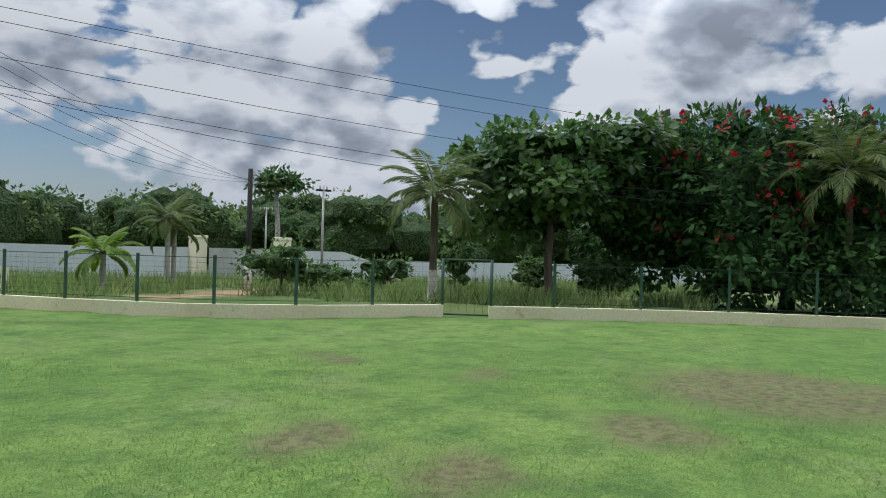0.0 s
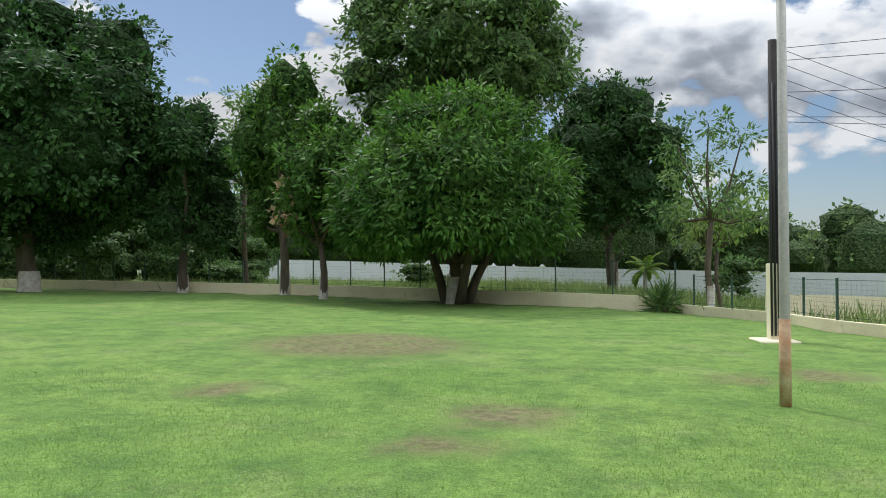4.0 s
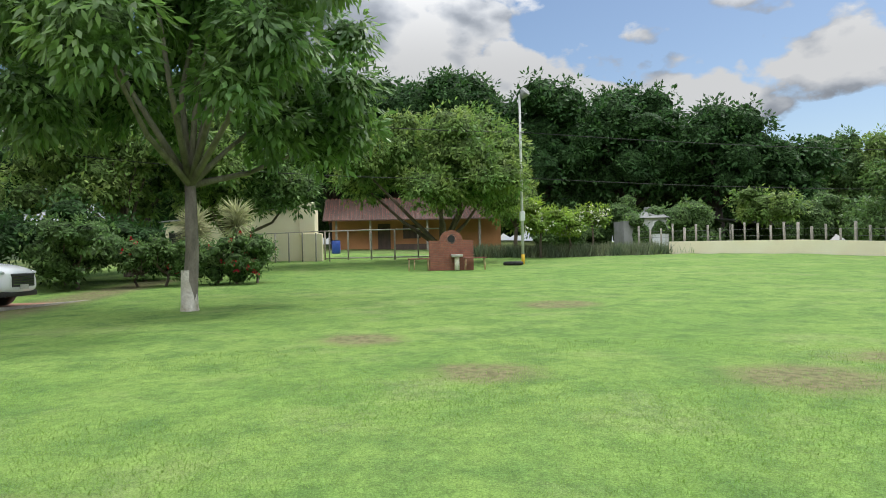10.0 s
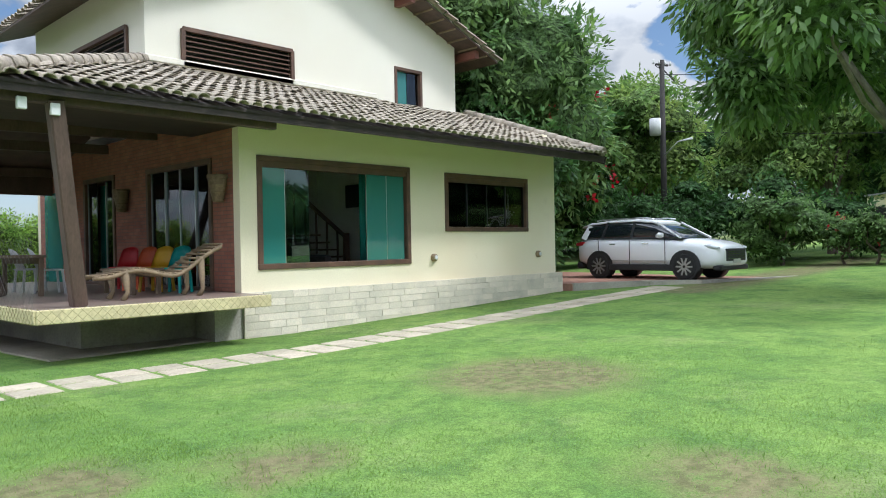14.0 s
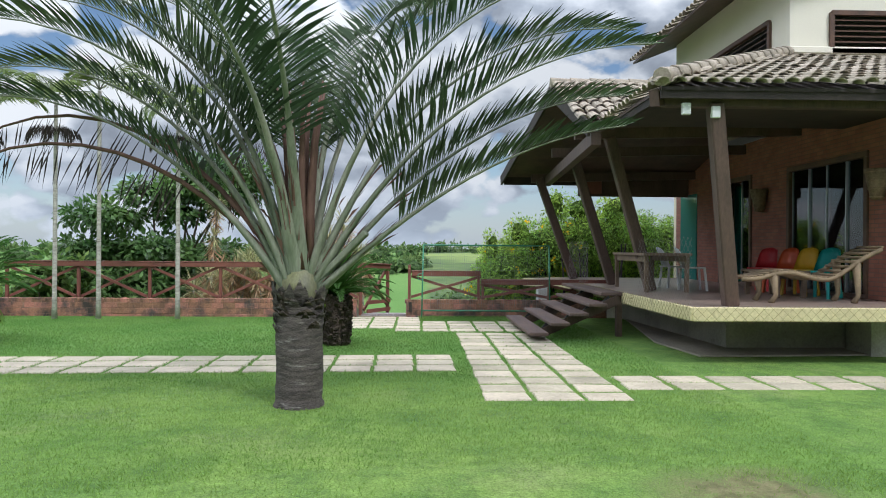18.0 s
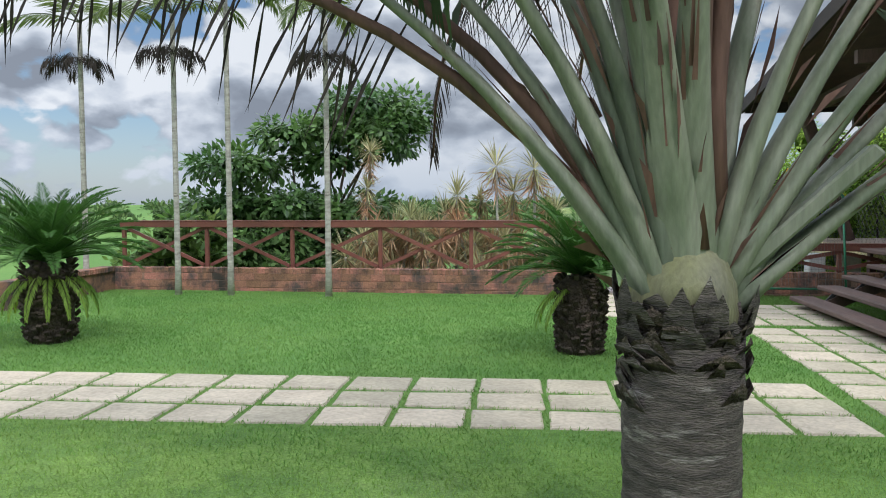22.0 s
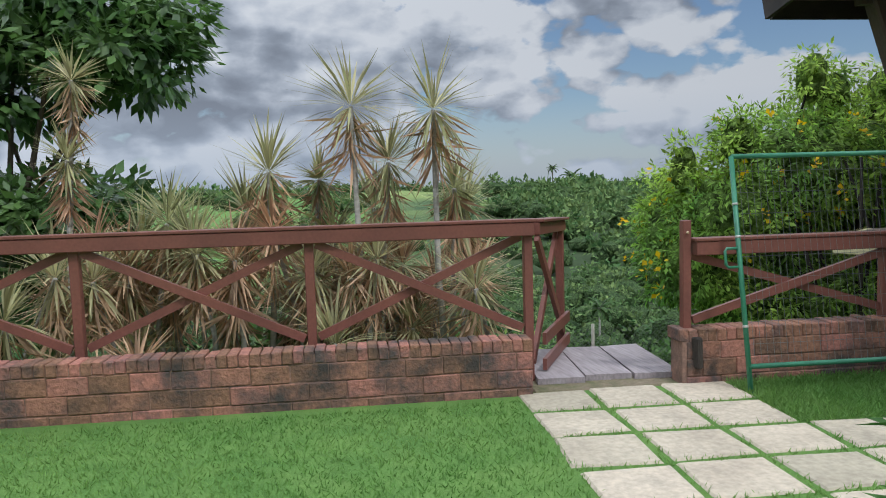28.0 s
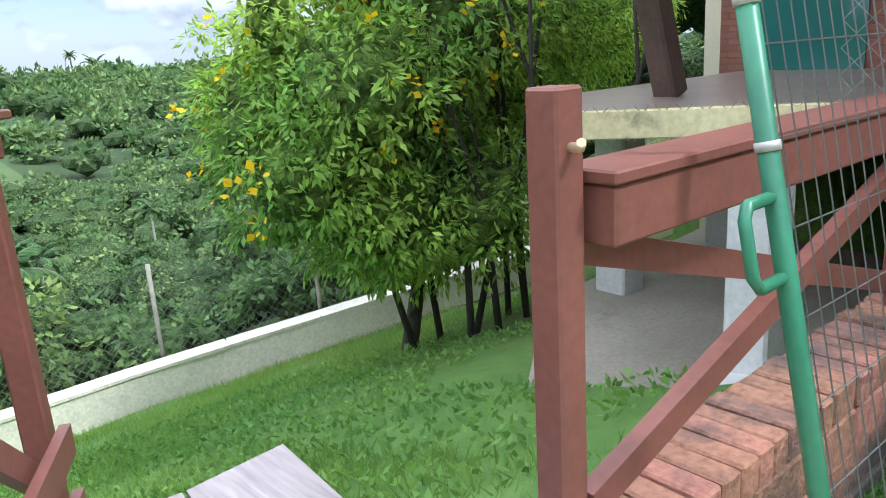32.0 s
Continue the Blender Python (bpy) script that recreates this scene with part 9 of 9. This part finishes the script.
# ---- woods, grass and other uncountable growth ----
def wood(name, label, places, leafmat, per, seed):
    """A far wood as one object: canopies of leaf tufts over dark hearts."""
    rng = np.random.default_rng(seed)
    out, cores = [], fresh()
    for x, y, g, h, r in places:
        lob = []
        for k in range(4):
            a = rng.random() * math.tau
            q = r * (0.45 + 0.3 * rng.random())
            lob.append((x + math.cos(a) * r * 0.5, y + math.sin(a) * r * 0.5, g + h - q * (0.6 + 0.9 * rng.random()), q, q, q * 0.75))
        lob.append((x, y, g + h * 0.45, r * 0.8, r * 0.8, h * 0.45))
        area = sum(4 * math.pi * l[3] ** 2 for l in lob)
        size = math.sqrt(area / per) * 0.66
        out.append(crown_quads(rng, lob, 1.7 * per / area, size * 0.77, 0.1, 0.3, 0.6, stick=0.12, low=-0.2))
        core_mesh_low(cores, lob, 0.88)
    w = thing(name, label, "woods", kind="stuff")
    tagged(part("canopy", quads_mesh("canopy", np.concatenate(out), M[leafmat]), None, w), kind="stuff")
    # hulls inside the canopies, with inner shade painted as dark flecks
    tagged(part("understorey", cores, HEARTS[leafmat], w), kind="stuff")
    return w


def core_mesh_low(bm, lobes, k=0.8):
    for x, y, z, rx, ry, rz in lobes:
        made = bmesh.ops.create_icosphere(bm, subdivisions=1, radius=1.0)
        for v in made["verts"]:
            v.co = V((x + v.co.x * rx * k, y + v.co.y * ry * k, z + v.co.z * rz * k))


rng = np.random.default_rng(201)
near_v, mid_v, far_v = [], [], []
for ring, count, d0, d1, a0, a1 in ((near_v, 210, 33, 72, 114, 222), (mid_v, 380, 72, 165, 110, 215), (far_v, 600, 165, 460, 108, 173), (far_v, 90, 165, 460, 173, 250)):
    made = 0
    while made < count:
        d = math.sqrt(d0 * d0 + (d1 * d1 - d0 * d0) * rng.random())
        deg = a0 + (a1 - a0) * rng.random()
        x, y = 8.5 - math.sin(radians(deg)) * d, -6 + math.cos(radians(deg)) * d
        made += 1
        if y > -24 - 0.05 * abs(x - 4) or (x > 16 and y > -34):
            continue
        if deg > 169 + 3 * math.sin(d * 0.06) and d > 160 and rng.random() < (0.0 if a0 == 173 else 0.93):
            continue
        r = 1.2 + 1.3 * rng.random() + d * 0.019
        ring.append((x, y, hz(x, y), 2.8 + 3.0 * rng.random() + d * 0.010, r))
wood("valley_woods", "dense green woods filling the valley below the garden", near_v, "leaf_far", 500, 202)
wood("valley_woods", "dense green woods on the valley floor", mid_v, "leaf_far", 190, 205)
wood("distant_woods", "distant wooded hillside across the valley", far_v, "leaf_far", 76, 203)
ridge_line = []
for k in range(230):
    a = radians(112 + 140 * k / 230 + rng.normal() * 0.3)
    d = 520 + 260 * rng.random()
    x, y = 8.5 - math.sin(a) * d, -6 + math.cos(a) * d
    ridge_line.append((x, y, hz(x, y), 3 + 3 * rng.random(), 5 + 7 * rng.random()))
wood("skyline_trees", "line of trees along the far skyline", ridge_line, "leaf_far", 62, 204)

ne = []
for k in range(170):
    a = radians(-85 + 165 * (k + rng.random()) / 170)
    d = 66 + 34 * rng.random()
    x, y = 7 - math.sin(a) * d, 11.7 + math.cos(a) * d
    if math.sin(a) > 0.0:
        d2 = d + 14
        x, y = 7 - math.sin(a) * d2, 11.7 + math.cos(a) * d2
    ne.append((x, y, hz(x, y), 5.4 + 2.8 * rng.random() + (4.0 if a > -0.2 else 0), 3.2 + 2.0 * rng.random()))
lowgrowth = []
for (x0, y0), (x1, y1), n in (((-46, 47), (-27, 57), 26), ((-27, 57), (-10, 62), 18), ((-50, 25), (-47, 46), 16)):
    for k in range(n):
        u = (k + rng.random()) / n
        x, y = x0 + (x1 - x0) * u + rng.normal() * 1.2, y0 + (y1 - y0) * u + rng.normal() * 1.2
        lowgrowth.append((x, y, hz(x, y) - 0.4, 2.6 + 2.6 * rng.random(), 1.6 + 0.8 * rng.random()))
wood("undergrowth", "thick green undergrowth behind the far fences", lowgrowth, "leaf_mid", 420, 208)
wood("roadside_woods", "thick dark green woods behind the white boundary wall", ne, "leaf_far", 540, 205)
west = []
for k in range(90):
    a = radians(62 + 96 * (k + rng.random()) / 90)
    d = 82 + 26 * rng.random()
    x, y = 7 - math.sin(a) * d, 11.7 + math.cos(a) * d
    if y < -14:
        continue
    west.append((x, y, hz(x, y), 8 + 4 * rng.random(), 4 + 2 * rng.random()))
for k in range(46):
    x, y = -17 - 24 * rng.random(), -10 - 14 * rng.random()
    west.append((x, y, 0.8, 6.5 + 4 * rng.random(), 3.0 + 1.2 * rng.random()))
wood("western_woods", "dark woods closing the western side", west, "leaf_dark", 450, 206)
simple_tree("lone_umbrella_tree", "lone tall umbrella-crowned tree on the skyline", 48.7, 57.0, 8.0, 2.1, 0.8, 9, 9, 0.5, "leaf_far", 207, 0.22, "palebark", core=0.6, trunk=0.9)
for k, (x, y) in enumerate(((-124, -491), (-131, -470))):
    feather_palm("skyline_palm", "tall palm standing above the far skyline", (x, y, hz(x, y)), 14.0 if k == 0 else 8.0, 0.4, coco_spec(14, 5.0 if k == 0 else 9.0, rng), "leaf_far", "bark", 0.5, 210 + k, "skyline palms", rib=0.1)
for k in range(18):
    d = 30 + 75 * rng.random()
    a = radians(140 + 66 * rng.random())
    x, y = 8.5 - math.sin(a) * d, -6 + math.cos(a) * d
    if y > -24:
        continue
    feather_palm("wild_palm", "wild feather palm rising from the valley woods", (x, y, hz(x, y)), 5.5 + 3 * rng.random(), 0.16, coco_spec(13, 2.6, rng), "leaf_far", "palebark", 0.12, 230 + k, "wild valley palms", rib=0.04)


def blades(name, label, xy, z, ln, wd, mat, seed, spread_=0.5):
    rng = np.random.default_rng(seed)
    n = len(xy)
    p = np.column_stack([xy, z])
    ax = np.column_stack([rng.normal(size=n) * spread_, rng.normal(size=n) * spread_, np.ones(n)])
    ax = unit(ax)
    side = unit(np.cross(ax, rng.normal(size=(n, 3))))
    ln = ln * (0.6 + 0.8 * rng.random(n))
    tri_ = np.stack([p - side * (wd / 2), p + side * (wd / 2), p + ax * ln[:, None]], 1).reshape(-1, 3)
    return tagged(new(name, quads_mesh(name, tri_, M[mat], 3)), label, "grass", kind="stuff")


def on_slabs(x, y):
    """Whether points lie on a slab, not in a joint between slabs."""
    hit = np.zeros(len(x), bool)
    for ob in bpy.data.objects:
        if ob.parent and ob.parent.name.startswith("garden_path"):
            c = ob.location
            hit |= (np.abs(x - c.x) < 0.238) & (np.abs(y - c.y) < 0.205)
    return hit


M["blade"] = leaf_material("grass_blade", (0.155, 0.262, 0.060), (0.215, 0.315, 0.082), 0.22, 0.35, 0.7)
rng = np.random.default_rng(301)
n = 215000
a = rng.random(n) * math.tau
rad = 3.2 + 8.2 * rng.random(n) ** 1.35
xy = np.column_stack([6.9 + np.cos(a) * rad, 11.6 + np.sin(a) * rad])
xy2 = np.column_stack([4.0 + 13.0 * rng.random(300000), -5.8 + 13.0 * rng.random(300000)])
xy2 = xy2[np.hypot(xy2[:, 0] - 6.9, xy2[:, 1] - 11.6) > 6.0]
xy = np.concatenate([xy, xy2])
keep = rng.random(len(xy)) > 0.75 * dryness(xy[:, 0], xy[:, 1])
slab_hit = on_slabs(xy[:, 0], xy[:, 1])
keep &= ~slab_hit
keep &= ~((xy[:, 0] < 3.9) & (xy[:, 1] < 0.6))
keep &= np.hypot(xy[:, 0] - 8.46, xy[:, 1] - 3.5) > 0.25
xy = xy[keep]
M["deep_blade"] = leaf_material("lush_grass_blade", (0.120, 0.235, 0.058), (0.180, 0.295, 0.082), 0.22, 0.35, 0.55)
lush_here = rng.random(len(xy)) < np.clip((2.6 - xy[:, 1]) / 2.5, 0, 1)
lxy, xy = xy[lush_here], xy[~lush_here]
blades("lush_grass", "dense deep green grass between the paths", lxy, height(lxy[:, 0], lxy[:, 1]) - 0.005, 0.038, 0.010, "deep_blade", 306, 0.7)
blades("lawn_grass", "short green lawn grass blades", xy, height(xy[:, 0], xy[:, 1]) - 0.005, 0.030, 0.007, "blade", 302, 0.6)
n = 60000
xy = np.column_stack([0.5 + 11 * rng.random(n), -15.8 + 9.4 * rng.random(n)])
xy = xy[(xy[:, 1] < -6.7) & ~((xy[:, 0] < 6.4) & (xy[:, 1] > -11.2))]
blades("slope_grass", "longer green grass on the slope below the gate", xy, height(xy[:, 0], xy[:, 1]) - 0.01, 0.11, 0.014, "blade", 303, 0.5)
n = 16000
xy = np.column_stack([4.2 + 3.05 * rng.random(n), -5.98 + 0.98 * rng.random(n)])
blades("wall_foot_grass", "coarse green grass at the foot of the brick wall", xy, height(xy[:, 0], xy[:, 1]) - 0.005, 0.065, 0.012, "deep_blade", 307, 0.9)
wp = np.column_stack([3.5 + 5.5 * rng.random(9000), -13.0 + 6.0 * rng.random(9000)])
wp = wp[(wp[:, 1] < -6.8) & ~((wp[:, 0] < 5.3) & (wp[:, 1] > -9.5))]
wd = unit(np.column_stack([rng.normal(size=(len(wp), 2)), 0.5 + 0.5 * rng.random(len(wp))]))
wz = height(wp[:, 0], wp[:, 1]) + 0.03 + 0.05 * rng.random(len(wp))
tagged(new("slope_weeds", quads_mesh("slope_weeds", leaf_quads(rng, np.column_stack([wp, wz]), wd, 0.06, 0.03).reshape(-1, 3), M["weed"])), "low broad-leaved weeds among the slope grass", "weeds", kind="stuff")
n = 70000
a, d = radians(-75) + radians(150) * rng.random(n), 22 + 36 * rng.random(n)
xy = np.column_stack([7 - np.sin(a) * d, 11.7 + np.cos(a) * d])
xy = xy[~inside(xy[:, 0], xy[:, 1], LAWN)]
xy = xy[~((np.abs((xy[:, 1] - 33.0) - 0.55 * (xy[:, 0] - 24)) < 1.3) & (xy[:, 0] > 18) & (xy[:, 0] < 40))]
clump = np.array([noise.noise(V((x * 0.25, y * 0.25, 0))) for x, y in xy])
xy = xy[clump > -0.12]
blades("field_grass", "tall rough grass in the field beyond the fence", xy, height(xy[:, 0], xy[:, 1]) - 0.02, 0.62, 0.05, "tallgrass", 304, 0.45)
n = 14000
xy = np.array(along([(-39.6, 18.5), (-40.6, 25.0), (-41.2, 31.2)], 0.02))
xy = np.repeat(xy, 12, 0)[:n * 2] + rng.normal(size=(min(len(xy) * 12, n * 2), 2)) * 0.35
M["hedge"] = leaf_material("hedge_strap", (0.13, 0.17, 0.10), (0.20, 0.22, 0.13), 0.4, 0.2)
blades("strap_leaf_hedge", "low hedge of grey-green strap leaves along the far lawn", xy, height(xy[:, 0], xy[:, 1]), 0.75, 0.06, "hedge", 305, 0.3)
for k, (x, y, h, r) in enumerate(((24.8, 31.0, 1.9, 1.1), (29.5, 30.0, 1.6, 0.9), (31.0, 27.5, 2.0, 0.8), (34, 26.0, 1.6, 1.0), (27.5, 31.5, 1.3, 1.2), (33.0, 22.5, 1.8, 1.3), (37, 24, 2.0, 1.5), (17.5, 48.0, 2.2, 1.3), (2, 54, 1.6, 1.5), (-10, 57, 1.8, 1.8))):
    simple_tree("field_shrub", "rough green shrub in the field beyond the fence", x, y, h, r, h * 0.42, 8, 30, 0.2, "leaf_mid", 320 + k, 0.05, low=-0.95, core=0.6, group="field shrubs")
